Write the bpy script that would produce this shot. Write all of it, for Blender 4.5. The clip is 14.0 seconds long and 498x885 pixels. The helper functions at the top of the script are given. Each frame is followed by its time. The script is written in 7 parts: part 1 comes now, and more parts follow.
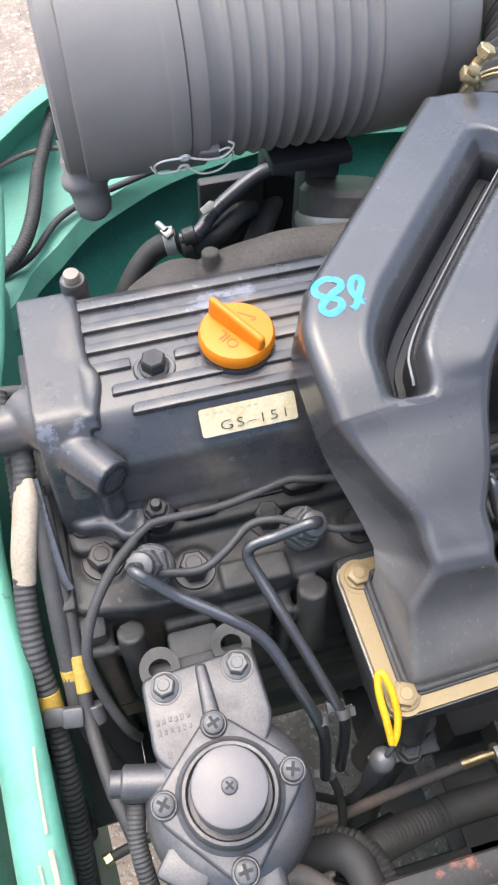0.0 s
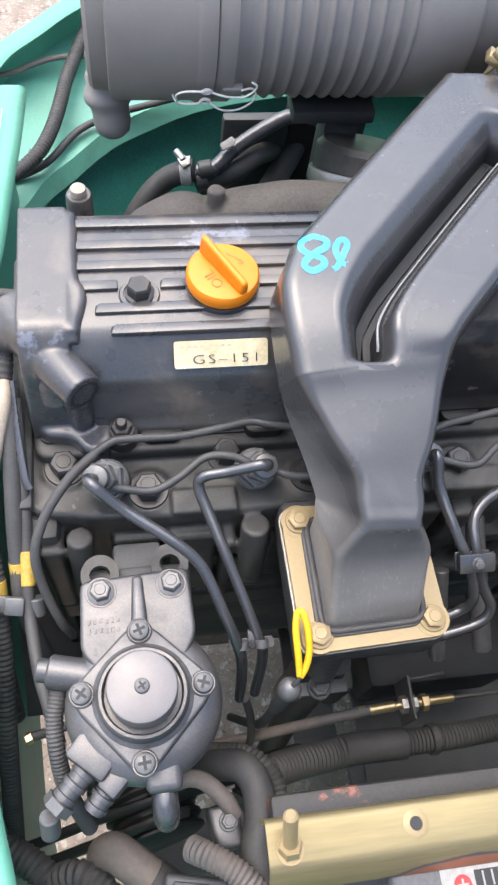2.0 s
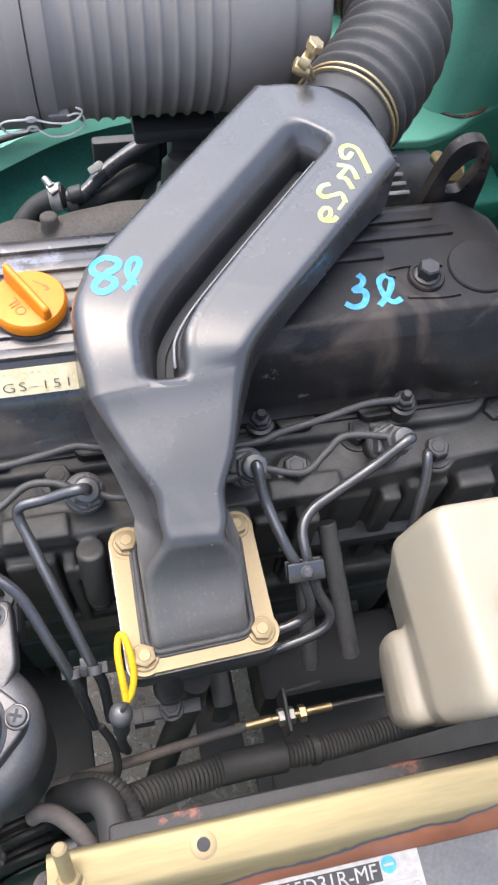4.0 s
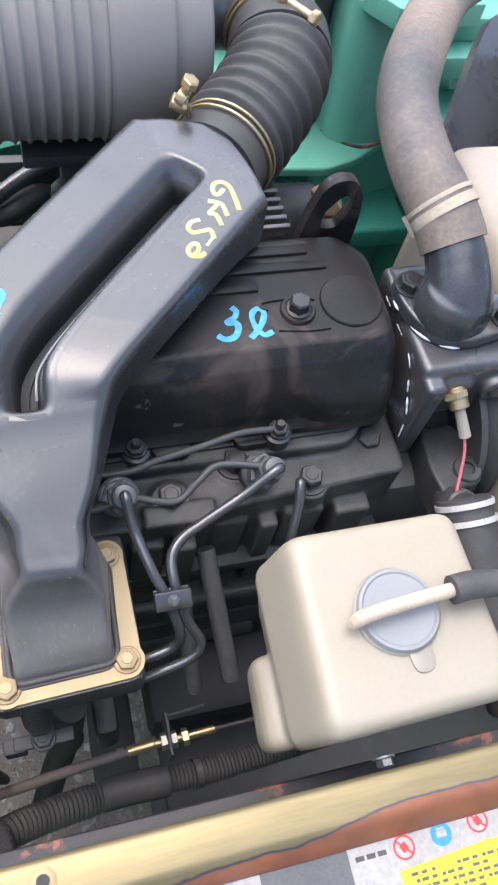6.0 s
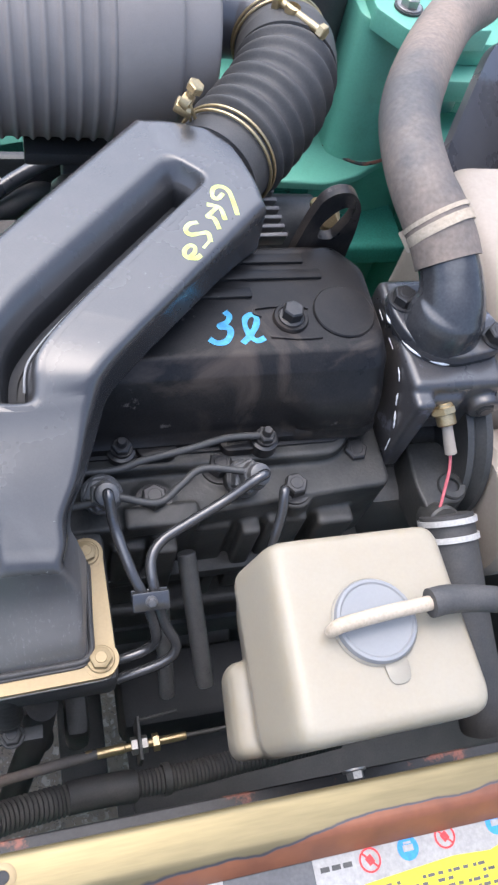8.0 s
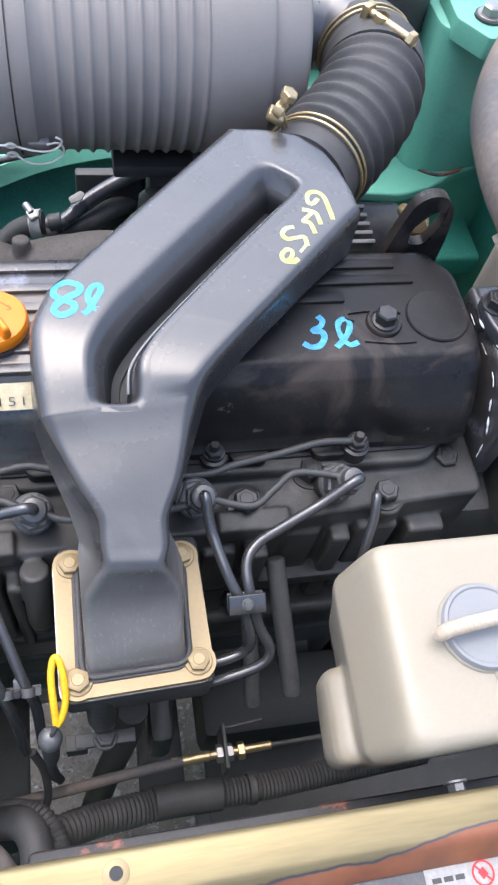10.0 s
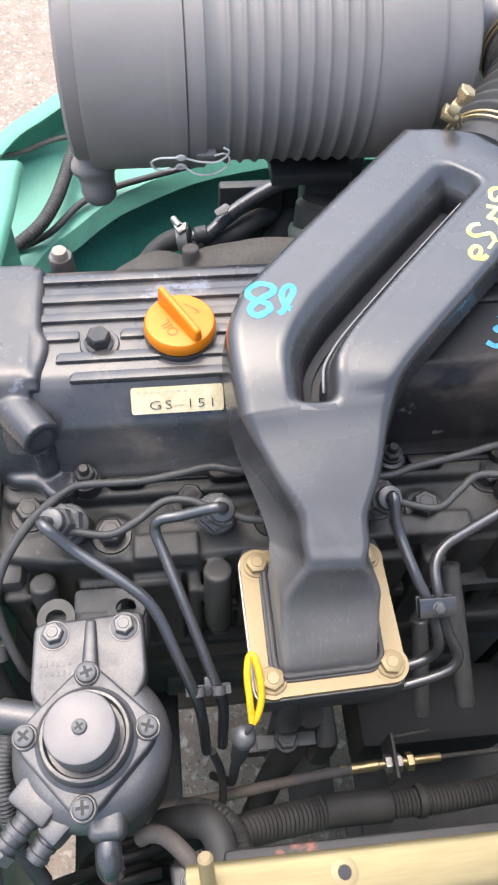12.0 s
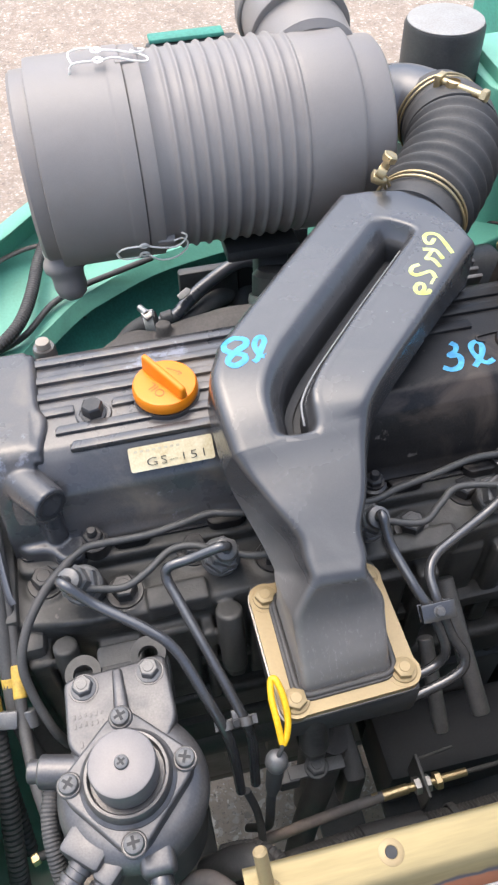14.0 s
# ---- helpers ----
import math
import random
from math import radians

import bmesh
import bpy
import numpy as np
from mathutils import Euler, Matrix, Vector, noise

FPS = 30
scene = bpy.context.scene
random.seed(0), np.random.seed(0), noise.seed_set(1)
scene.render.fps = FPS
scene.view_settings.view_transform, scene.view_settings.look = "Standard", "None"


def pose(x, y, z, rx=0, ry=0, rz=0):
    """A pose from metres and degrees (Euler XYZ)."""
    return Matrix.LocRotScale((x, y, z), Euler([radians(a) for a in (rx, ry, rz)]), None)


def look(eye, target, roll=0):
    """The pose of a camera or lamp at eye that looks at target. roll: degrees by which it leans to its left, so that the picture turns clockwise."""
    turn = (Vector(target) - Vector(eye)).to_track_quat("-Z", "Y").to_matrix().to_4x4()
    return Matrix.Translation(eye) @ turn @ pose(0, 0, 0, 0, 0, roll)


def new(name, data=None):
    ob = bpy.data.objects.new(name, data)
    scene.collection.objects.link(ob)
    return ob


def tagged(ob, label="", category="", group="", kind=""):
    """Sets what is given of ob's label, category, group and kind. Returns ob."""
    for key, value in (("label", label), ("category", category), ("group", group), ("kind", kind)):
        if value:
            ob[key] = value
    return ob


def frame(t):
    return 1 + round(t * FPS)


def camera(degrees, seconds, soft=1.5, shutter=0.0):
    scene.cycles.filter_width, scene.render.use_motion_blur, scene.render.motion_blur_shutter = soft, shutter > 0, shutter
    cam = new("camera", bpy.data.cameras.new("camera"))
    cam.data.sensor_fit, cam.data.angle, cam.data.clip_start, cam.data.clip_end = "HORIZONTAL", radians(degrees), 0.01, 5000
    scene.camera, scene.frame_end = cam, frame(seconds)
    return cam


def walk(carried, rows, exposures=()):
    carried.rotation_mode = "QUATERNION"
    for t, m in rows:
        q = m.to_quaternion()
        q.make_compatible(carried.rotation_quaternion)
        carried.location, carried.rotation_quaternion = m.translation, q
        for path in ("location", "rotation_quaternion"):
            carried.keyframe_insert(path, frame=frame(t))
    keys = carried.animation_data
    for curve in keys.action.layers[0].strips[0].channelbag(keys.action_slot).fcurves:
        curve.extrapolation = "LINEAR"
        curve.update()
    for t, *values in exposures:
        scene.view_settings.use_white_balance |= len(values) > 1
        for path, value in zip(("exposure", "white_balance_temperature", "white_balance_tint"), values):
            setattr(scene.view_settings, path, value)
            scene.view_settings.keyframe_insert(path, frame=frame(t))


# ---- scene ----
cam = camera(35.83, 14.0, soft=2.4)
# seconds, eye, target, roll
PATH = [
    (0.0, (-0.0225, -0.3054, 1.3797), (0.0634, 0.0014, 0.8713), 0.80),
    (0.5, (-0.0188, -0.3173, 1.3859), (0.0646, -0.0403, 0.8603), 5.95),
    (1.0, (-0.0017, -0.3289, 1.3977), (0.0851, -0.0635, 0.8666), 10.12),
    (1.5, (-0.0014, -0.3277, 1.4008), (0.0848, -0.0623, 0.8697), 11.87),
    (2.0, (-0.0062, -0.3241, 1.4026), (0.0780, -0.0565, 0.8722), 11.85),
    (2.5, (0.0078, -0.3274, 1.4076), (0.0940, -0.0603, 0.8773), 11.43),
    (3.0, (0.0370, -0.3325, 1.4110), (0.1287, -0.0644, 0.8821), 11.01),
    (3.5, (0.0712, -0.3362, 1.4109), (0.1661, -0.0649, 0.8842), 10.13),
    (3.7, (0.0857, -0.3384, 1.4102), (0.1810, -0.0652, 0.8846), 9.57),
    (5.8, (0.1493, -0.3364, 1.4301), (0.2812, -0.0592, 0.9146), 14.16),
    (6.0, (0.1511, -0.3402, 1.4313), (0.2951, -0.0683, 0.9162), 16.66),
    (6.5, (0.1529, -0.3383, 1.4286), (0.3073, -0.0691, 0.9151), 19.26),
    (7.0, (0.1555, -0.3401, 1.4329), (0.3160, -0.0695, 0.9220), 21.07),
    (9.5, (0.1312, -0.3495, 1.4163), (0.2616, -0.0552, 0.9099), 16.33),
    (10.0, (0.1206, -0.3490, 1.4158), (0.2377, -0.0500, 0.9089), 14.38),
    (10.5, (0.1081, -0.3487, 1.4176), (0.2096, -0.0450, 0.9102), 12.22),
    (11.0, (0.0912, -0.3501, 1.4170), (0.1756, -0.0415, 0.9094), 9.78),
    (11.5, (0.0789, -0.3509, 1.4112), (0.1456, -0.0373, 0.9040), 7.00),
    (12.0, (0.0543, -0.3496, 1.4025), (0.1043, -0.0302, 0.8970), 3.81),
    (12.5, (0.0421, -0.3521, 1.4038), (0.0820, -0.0281, 0.9004), 1.11),
    (13.0, (0.0407, -0.3511, 1.4016), (0.0784, -0.0162, 0.9052), -1.14),
    (13.5, (0.0453, -0.3759, 1.4093), (0.0971, -0.0262, 0.9244), -1.66),
    (14.0, (0.0354, -0.4005, 1.4183), (0.1126, -0.0280, 0.9543), -1.63),
]
# the clip's camera darkens its picture a little while the pale reservoir is in view
EXPOSURE = [(0.0, 1.30, 6450, 10), (0.8, 1.36, 6480, 10), (3.5, 1.42, 6480, 11), (6.0, 1.26, 6250, 12), (7.0, 1.20, 6100, 12), (9.5, 1.28, 6050, 12), (11.0, 1.37, 6380, 12), (12.5, 1.34, 6550, 10), (14.0, 1.20, 6550, 10)]
walk(cam, [(t, look(eye, target, roll)) for t, eye, target, roll in PATH], EXPOSURE)

# ---- world and light ----
world = bpy.data.worlds.new("sky")
scene.world = world
world.use_nodes = True
wn = world.node_tree.nodes
sky = wn.new("ShaderNodeTexSky")
sky.sky_type = "NISHITA"
sky.sun_disc = False
sky.sun_elevation = radians(71)
sky.sun_rotation = radians(328)
sky.air_density = 1.0
sky.dust_density = 4.0
world.node_tree.links.new(sky.outputs[0], wn["Background"].inputs[0])
wn["Background"].inputs[1].default_value = 0.15
sun = new("sun", bpy.data.lights.new("sun", "SUN"))
sun.data.energy = 1.35
sun.data.angle = radians(95)
sun.data.color = (0.94, 0.965, 1.0)
sun.matrix_world = look((-0.35, 0.80, 3.7), (0.15, 0.0, 1.0))


# ---- materials ----
def material(name, base, rough=0.5, metal=0.0, other=None, amount=0.5, scale=30.0, fine=400.0, bump=0.1, spots=None, spot_scale=12.0, spot_level=0.6, rough_spread=0.12, stretch=None, coat=0.0, gloss=0.5, speckle=0.35, transmission=0.0, subsurface=0.0):
    """A surface with stains at one scale, grain at another and fine relief."""
    m = bpy.data.materials.new(name)
    m.use_nodes = True
    nt = m.node_tree
    n, li = nt.nodes, nt.links
    b = n["Principled BSDF"]
    co = n.new("ShaderNodeTexCoord")
    mp = n.new("ShaderNodeMapping")
    li.new(co.outputs["Object"], mp.inputs["Vector"])
    if stretch:
        mp.inputs["Scale"].default_value = stretch
    n1 = n.new("ShaderNodeTexNoise")
    n1.inputs["Scale"].default_value = scale
    n1.inputs["Detail"].default_value = 5
    n1.inputs["Roughness"].default_value = 0.65
    li.new(mp.outputs[0], n1.inputs["Vector"])
    n2 = n.new("ShaderNodeTexNoise")
    n2.inputs["Scale"].default_value = fine
    n2.inputs["Detail"].default_value = 3
    li.new(mp.outputs[0], n2.inputs["Vector"])
    r1 = n.new("ShaderNodeMapRange")
    r1.inputs["From Min"].default_value, r1.inputs["From Max"].default_value = 0.35, 0.68
    r1.inputs["To Max"].default_value = amount
    li.new(n1.outputs["Fac"], r1.inputs["Value"])
    mix = n.new("ShaderNodeMix")
    mix.data_type = "RGBA"
    oth = other or tuple(min(1, c * 1.5 + 0.01) for c in base)
    mix.inputs["A"].default_value = (*base, 1)
    mix.inputs["B"].default_value = (*oth, 1)
    li.new(r1.outputs[0], mix.inputs["Factor"])
    last = mix.outputs["Result"]
    grain = n.new("ShaderNodeMix")
    grain.data_type = "RGBA"
    grain.blend_type = "OVERLAY"
    grain.inputs["Factor"].default_value = speckle
    li.new(last, grain.inputs["A"])
    li.new(n2.outputs["Fac"], grain.inputs["B"])
    last = grain.outputs["Result"]
    if spots:
        n3 = n.new("ShaderNodeTexNoise")
        n3.inputs["Scale"].default_value = spot_scale
        n3.inputs["Detail"].default_value = 8
        n3.inputs["Roughness"].default_value = 0.7
        li.new(mp.outputs[0], n3.inputs["Vector"])
        r3 = n.new("ShaderNodeMapRange")
        r3.inputs["From Min"].default_value, r3.inputs["From Max"].default_value = spot_level, spot_level + 0.04
        li.new(n3.outputs["Fac"], r3.inputs["Value"])
        sp = n.new("ShaderNodeMix")
        sp.data_type = "RGBA"
        li.new(r3.outputs[0], sp.inputs["Factor"])
        li.new(last, sp.inputs["A"])
        sp.inputs["B"].default_value = (*spots, 1)
        last = sp.outputs["Result"]
    li.new(last, b.inputs["Base Color"])
    rr = n.new("ShaderNodeMapRange")
    rr.inputs["To Min"].default_value, rr.inputs["To Max"].default_value = max(0.03, rough - rough_spread), min(1, rough + rough_spread)
    li.new(n1.outputs["Fac"], rr.inputs["Value"])
    li.new(rr.outputs[0], b.inputs["Roughness"])
    b.inputs["Metallic"].default_value = metal
    b.inputs["Coat Weight"].default_value = coat
    b.inputs["Specular IOR Level"].default_value = gloss
    b.inputs["Transmission Weight"].default_value = transmission
    if subsurface:
        b.inputs["Subsurface Weight"].default_value = subsurface
        b.inputs["Subsurface Radius"].default_value = (0.016, 0.015, 0.013)
        b.inputs["Subsurface Scale"].default_value = 1.0
    bp = n.new("ShaderNodeBump")
    bp.inputs["Strength"].default_value = bump
    bp.inputs["Distance"].default_value = 0.0008
    li.new(n2.outputs["Fac"], bp.inputs["Height"])
    li.new(bp.outputs[0], b.inputs["Normal"])
    return m


PLASTIC = material("black_plastic", (0.055, 0.057, 0.066), 0.30, other=(0.10, 0.10, 0.108), amount=0.6, scale=11, fine=900, bump=0.03, gloss=0.9, speckle=0.15, spots=(0.15, 0.15, 0.155), spot_scale=80, spot_level=0.675, rough_spread=0.16)
CLEANER = material("satin_black_plastic", (0.225, 0.204, 0.188), 0.45, other=(0.27, 0.246, 0.228), amount=0.6, scale=9, fine=1200, bump=0.03, speckle=0.12)
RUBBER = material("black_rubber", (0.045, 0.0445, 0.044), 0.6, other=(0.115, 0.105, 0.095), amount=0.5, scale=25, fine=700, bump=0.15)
DULLHOSE = material("dusty_rubber", (0.11, 0.104, 0.10), 0.7, other=(0.30, 0.225, 0.17), amount=0.65, scale=12, fine=300, bump=0.08, speckle=0.2)
CAST = material("dark_painted_casting", (0.028, 0.029, 0.028), 0.38, other=(0.066, 0.063, 0.058), amount=0.75, scale=26, fine=420, bump=0.25, spots=(0.15, 0.135, 0.12), spot_scale=60, spot_level=0.66, rough_spread=0.2, gloss=0.32)
COVER = material("grey_painted_casting", (0.040, 0.042, 0.048), 0.30, other=(0.085, 0.076, 0.069), amount=0.8, coat=0.35, scale=13, fine=650, bump=0.10, spots=(0.17, 0.175, 0.205), spot_scale=15, spot_level=0.605, rough_spread=0.2, gloss=0.6)
COVER_END = material("near_black_casting", (0.013, 0.013, 0.0138), 0.34, other=(0.030, 0.027, 0.025), amount=0.8, scale=18, fine=650, bump=0.14, spots=(0.12, 0.105, 0.095), spot_scale=26, spot_level=0.64, rough_spread=0.2, gloss=0.2)
DARK = material("grimy_black_steel", (0.045, 0.046, 0.045), 0.5, other=(0.09, 0.085, 0.078), amount=0.5, scale=30, fine=500, bump=0.2)
ALU = material("grey_cast_aluminium", (0.150, 0.143, 0.140), 0.38, 0.55, other=(0.085, 0.084, 0.086), amount=1.0, scale=28, fine=700, bump=0.10, speckle=0.3)
ALU_TOP = material("bright_brushed_aluminium", (0.175, 0.163, 0.16), 0.40, 0.35, other=(0.15, 0.14, 0.138), amount=0.8, scale=50, fine=1100, bump=0.03, speckle=0.12)
STEEL = material("zinc_steel", (0.38, 0.365, 0.345), 0.34, 0.7, other=(0.35, 0.32, 0.29), amount=0.6, scale=80, fine=800, bump=0.1)
PIPE = material("dark_steel_pipe", (0.105, 0.106, 0.110), 0.17, 0.55, other=(0.075, 0.073, 0.072), amount=0.5, scale=60, fine=700, bump=0.05, gloss=0.7, rough_spread=0.08)
BOLT = material("black_oxide_steel", (0.028, 0.028, 0.029), 0.34, 0.2, other=(0.065, 0.06, 0.056), amount=0.6, scale=120, fine=900, bump=0.1)
GOLD = material("yellow_zinc_plate", (0.31, 0.228, 0.110), 0.42, 0.2, other=(0.32, 0.245, 0.14), amount=0.6, scale=20, fine=500, bump=0.03, speckle=0.12)
BRASS = material("brass_zinc", (0.58, 0.45, 0.25), 0.32, 0.8, other=(0.42, 0.32, 0.18), amount=0.6, scale=90, fine=900, bump=0.1)
ORANGE = material("orange_plastic", (0.80, 0.24, 0.006), 0.40, other=(0.72, 0.18, 0.004), amount=0.5, scale=40, fine=900, bump=0.03, speckle=0.1)
ORANGE_DARK = material("dark_orange_lettering", (0.50, 0.10, 0.004), 0.5)
GREEN = material("green_paint", (0.130, 0.390, 0.280), 0.40, other=(0.150, 0.41, 0.300), amount=0.6, scale=10, fine=300, bump=0.03, speckle=0.12, spots=(0.07, 0.10, 0.075), spot_scale=22, spot_level=0.675)
# darker copy of the green paint, with the bay's shade in its colour
GREEN_DARK = material("shaded_green_paint", (0.048, 0.30, 0.22), 0.6, other=(0.055, 0.22, 0.17), amount=0.7, scale=14, fine=300, bump=0.15, spots=(0.03, 0.03, 0.028), spot_scale=8, spot_level=0.62)
CREAM = material("cream_translucent_plastic", (0.350, 0.300, 0.218), 0.32, other=(0.355, 0.322, 0.253), amount=0.8, scale=7, fine=500, bump=0.02, subsurface=0.6, speckle=0.05)
CAPGREY = material("milky_grey_plastic", (0.235, 0.238, 0.240), 0.35, other=(0.27, 0.27, 0.265), amount=0.6, scale=25, fine=500, bump=0.02, speckle=0.05)
BEIGE = material("beige_plastic", (0.40, 0.345, 0.285), 0.6, other=(0.34, 0.29, 0.24), amount=0.7, scale=12, fine=300, bump=0.03, speckle=0.1)
WHITE = material("white_plastic", (0.50, 0.48, 0.45), 0.5, other=(0.48, 0.46, 0.42), amount=0.5, scale=60, fine=500)
YELLOW = material("yellow_plastic", (0.80, 0.48, 0.015), 0.4, other=(0.70, 0.38, 0.015), amount=0.5, scale=60, fine=500)
PINK = material("pink_wire", (0.55, 0.13, 0.15), 0.5)
TAPE_GREY = material("faded_print", (0.50, 0.43, 0.30), 0.5)
IRON = material("dusty_cast_iron", (0.085, 0.078, 0.071), 0.75, other=(0.135, 0.120, 0.106), amount=0.7, scale=24, fine=420, bump=0.25, spots=(0.16, 0.10, 0.07), spot_scale=40, spot_level=0.66, gloss=0.25)
PAINT = material("smooth_black_paint", (0.030, 0.031, 0.034), 0.22, other=(0.060, 0.060, 0.062), amount=0.7, scale=20, fine=500, bump=0.06, spots=(0.12, 0.115, 0.11), spot_scale=50, spot_level=0.66, rough_spread=0.15, gloss=0.75)
TAPE = material("yellow_tape", (0.62, 0.40, 0.06), 0.6, other=(0.40, 0.27, 0.08), amount=0.6, scale=50, fine=500)
PAPER = material("white_label", (0.33, 0.32, 0.30), 0.55, other=(0.265, 0.247, 0.215), amount=0.5, scale=25, fine=400, bump=0.03)
LABELYEL = material("yellow_label", (0.54, 0.46, 0.02), 0.4, other=(0.62, 0.52, 0.02), amount=0.5, scale=25, fine=400, bump=0.03)
PLATE = material("worn_cream_label", (0.82, 0.72, 0.50), 0.4, 0.0, other=(0.60, 0.47, 0.24), amount=0.8, scale=40, fine=600, bump=0.05)
INK = material("black_ink", (0.02, 0.02, 0.02), 0.6)
INKRED = material("red_ink", (0.62, 0.03, 0.03), 0.5)
INKBLUE = material("blue_ink", (0.03, 0.22, 0.50), 0.5)
INKGREEN = material("green_ink", (0.03, 0.35, 0.12), 0.5)
BATTERY = material("black_battery_case", (0.06, 0.062, 0.068), 0.5, other=(0.11, 0.11, 0.11), amount=0.6, scale=30, fine=500)
BLUEPEN = material("blue_paint_marker", (0.035, 0.26, 0.50), 0.4, other=(0.08, 0.42, 0.66), amount=1.0, scale=110, fine=300)
YELPEN = material("yellow_green_paint_marker", (0.50, 0.58, 0.10), 0.45, other=(0.66, 0.70, 0.40), amount=0.7, scale=60, fine=300)
SLEEVE = material("cream_cable_sleeve", (0.50, 0.42, 0.32), 0.6, other=(0.42, 0.33, 0.23), amount=0.7, scale=40, fine=400)
PRIMER = material("pinkish_primer", (0.50, 0.36, 0.27), 0.7, other=(0.40, 0.36, 0.27), amount=0.8, scale=120, fine=500)
BELT = material("black_belt_rubber", (0.022, 0.022, 0.022), 0.42, other=(0.040, 0.038, 0.036), amount=0.5, scale=40, fine=600, bump=0.1, gloss=0.35)
SEAL = material("white_sealant", (0.62, 0.62, 0.62), 0.5)
WIRE = material("bright_spring_wire", (0.92, 0.88, 0.80), 0.35, 0.0, other=(0.84, 0.79, 0.70), amount=0.5, scale=80, fine=500, bump=0.02)
SCREW = material("grey_screw_steel", (0.11, 0.109, 0.108), 0.32, 0.25, other=(0.16, 0.155, 0.15), amount=0.6, scale=120, fine=900, bump=0.08)
TANHOSE = material("sun_bleached_rubber", (0.100, 0.093, 0.088), 0.62, other=(0.30, 0.228, 0.175), amount=0.9, scale=7, fine=260, bump=0.12, speckle=0.4, rough_spread=0.2)
# near-black for gaskets; also paints the shade inside bores, holes and the slot
INNER = material("black_and_bore_shade", (0.018, 0.018, 0.019), 0.6)


def ground_material():
    """Worn asphalt: pale stones of mixed sizes in a brown binder, dirt in patches."""
    m = bpy.data.materials.new("weathered_asphalt")
    m.use_nodes = True
    n, li = m.node_tree.nodes, m.node_tree.links
    b = n["Principled BSDF"]
    co = n.new("ShaderNodeTexCoord")
    warp = n.new("ShaderNodeTexNoise")
    warp.inputs["Scale"].default_value = 60
    li.new(co.outputs["Object"], warp.inputs["Vector"])
    bend = n.new("ShaderNodeMix")
    bend.data_type, bend.blend_type = "RGBA", "LINEAR_LIGHT"
    bend.inputs["Factor"].default_value = 0.012
    li.new(co.outputs["Object"], bend.inputs["A"])
    li.new(warp.outputs["Color"], bend.inputs["B"])
    colour = None
    for scale, size in ((75, 0.42), (190, 0.36)):
        v = n.new("ShaderNodeTexVoronoi")
        v.inputs["Scale"].default_value = scale
        li.new(bend.outputs["Result"], v.inputs["Vector"])
        stone = n.new("ShaderNodeMapRange")
        stone.inputs["From Min"].default_value, stone.inputs["From Max"].default_value = size + 0.08, size - 0.08
        li.new(v.outputs["Distance"], stone.inputs["Value"])
        grey = n.new("ShaderNodeSeparateColor")
        li.new(v.outputs["Color"], grey.inputs[0])
        keep = n.new("ShaderNodeMath")
        keep.operation = "MULTIPLY"
        li.new(stone.outputs[0], keep.inputs[0])
        li.new(grey.outputs[1], keep.inputs[1])
        ramp = n.new("ShaderNodeValToRGB")
        e = ramp.color_ramp.elements
        e[0].color, e[1].color = (0.18, 0.145, 0.118, 1), (0.82, 0.72, 0.62, 1)
        li.new(grey.outputs[0], ramp.inputs["Fac"])
        mix = n.new("ShaderNodeMix")
        mix.data_type = "RGBA"
        li.new(keep.outputs[0], mix.inputs["Factor"])
        if colour:
            li.new(colour, mix.inputs["A"])
        else:
            mix.inputs["A"].default_value = (0.37, 0.290, 0.225, 1)
        li.new(ramp.outputs[0], mix.inputs["B"])
        colour = mix.outputs["Result"]
    no = n.new("ShaderNodeTexNoise")
    no.inputs["Scale"].default_value = 16
    no.inputs["Detail"].default_value = 9
    no.inputs["Roughness"].default_value = 0.7
    li.new(co.outputs["Object"], no.inputs["Vector"])
    r = n.new("ShaderNodeMapRange")
    r.inputs["From Min"].default_value, r.inputs["From Max"].default_value = 0.35, 0.65
    r.inputs["To Min"].default_value = 0.5
    li.new(no.outputs["Fac"], r.inputs["Value"])
    dirt = n.new("ShaderNodeMix")
    dirt.data_type, dirt.blend_type = "RGBA", "MULTIPLY"
    dirt.inputs["Factor"].default_value = 0.6
    li.new(colour, dirt.inputs["A"])
    li.new(r.outputs[0], dirt.inputs["B"])
    li.new(dirt.outputs["Result"], b.inputs["Base Color"])
    b.inputs["Roughness"].default_value = 0.9
    bp = n.new("ShaderNodeBump")
    bp.inputs["Distance"].default_value = 0.005
    bp.inputs["Strength"].default_value = 0.6
    li.new(keep.outputs[0], bp.inputs["Height"])
    li.new(bp.outputs[0], b.inputs["Normal"])
    return m


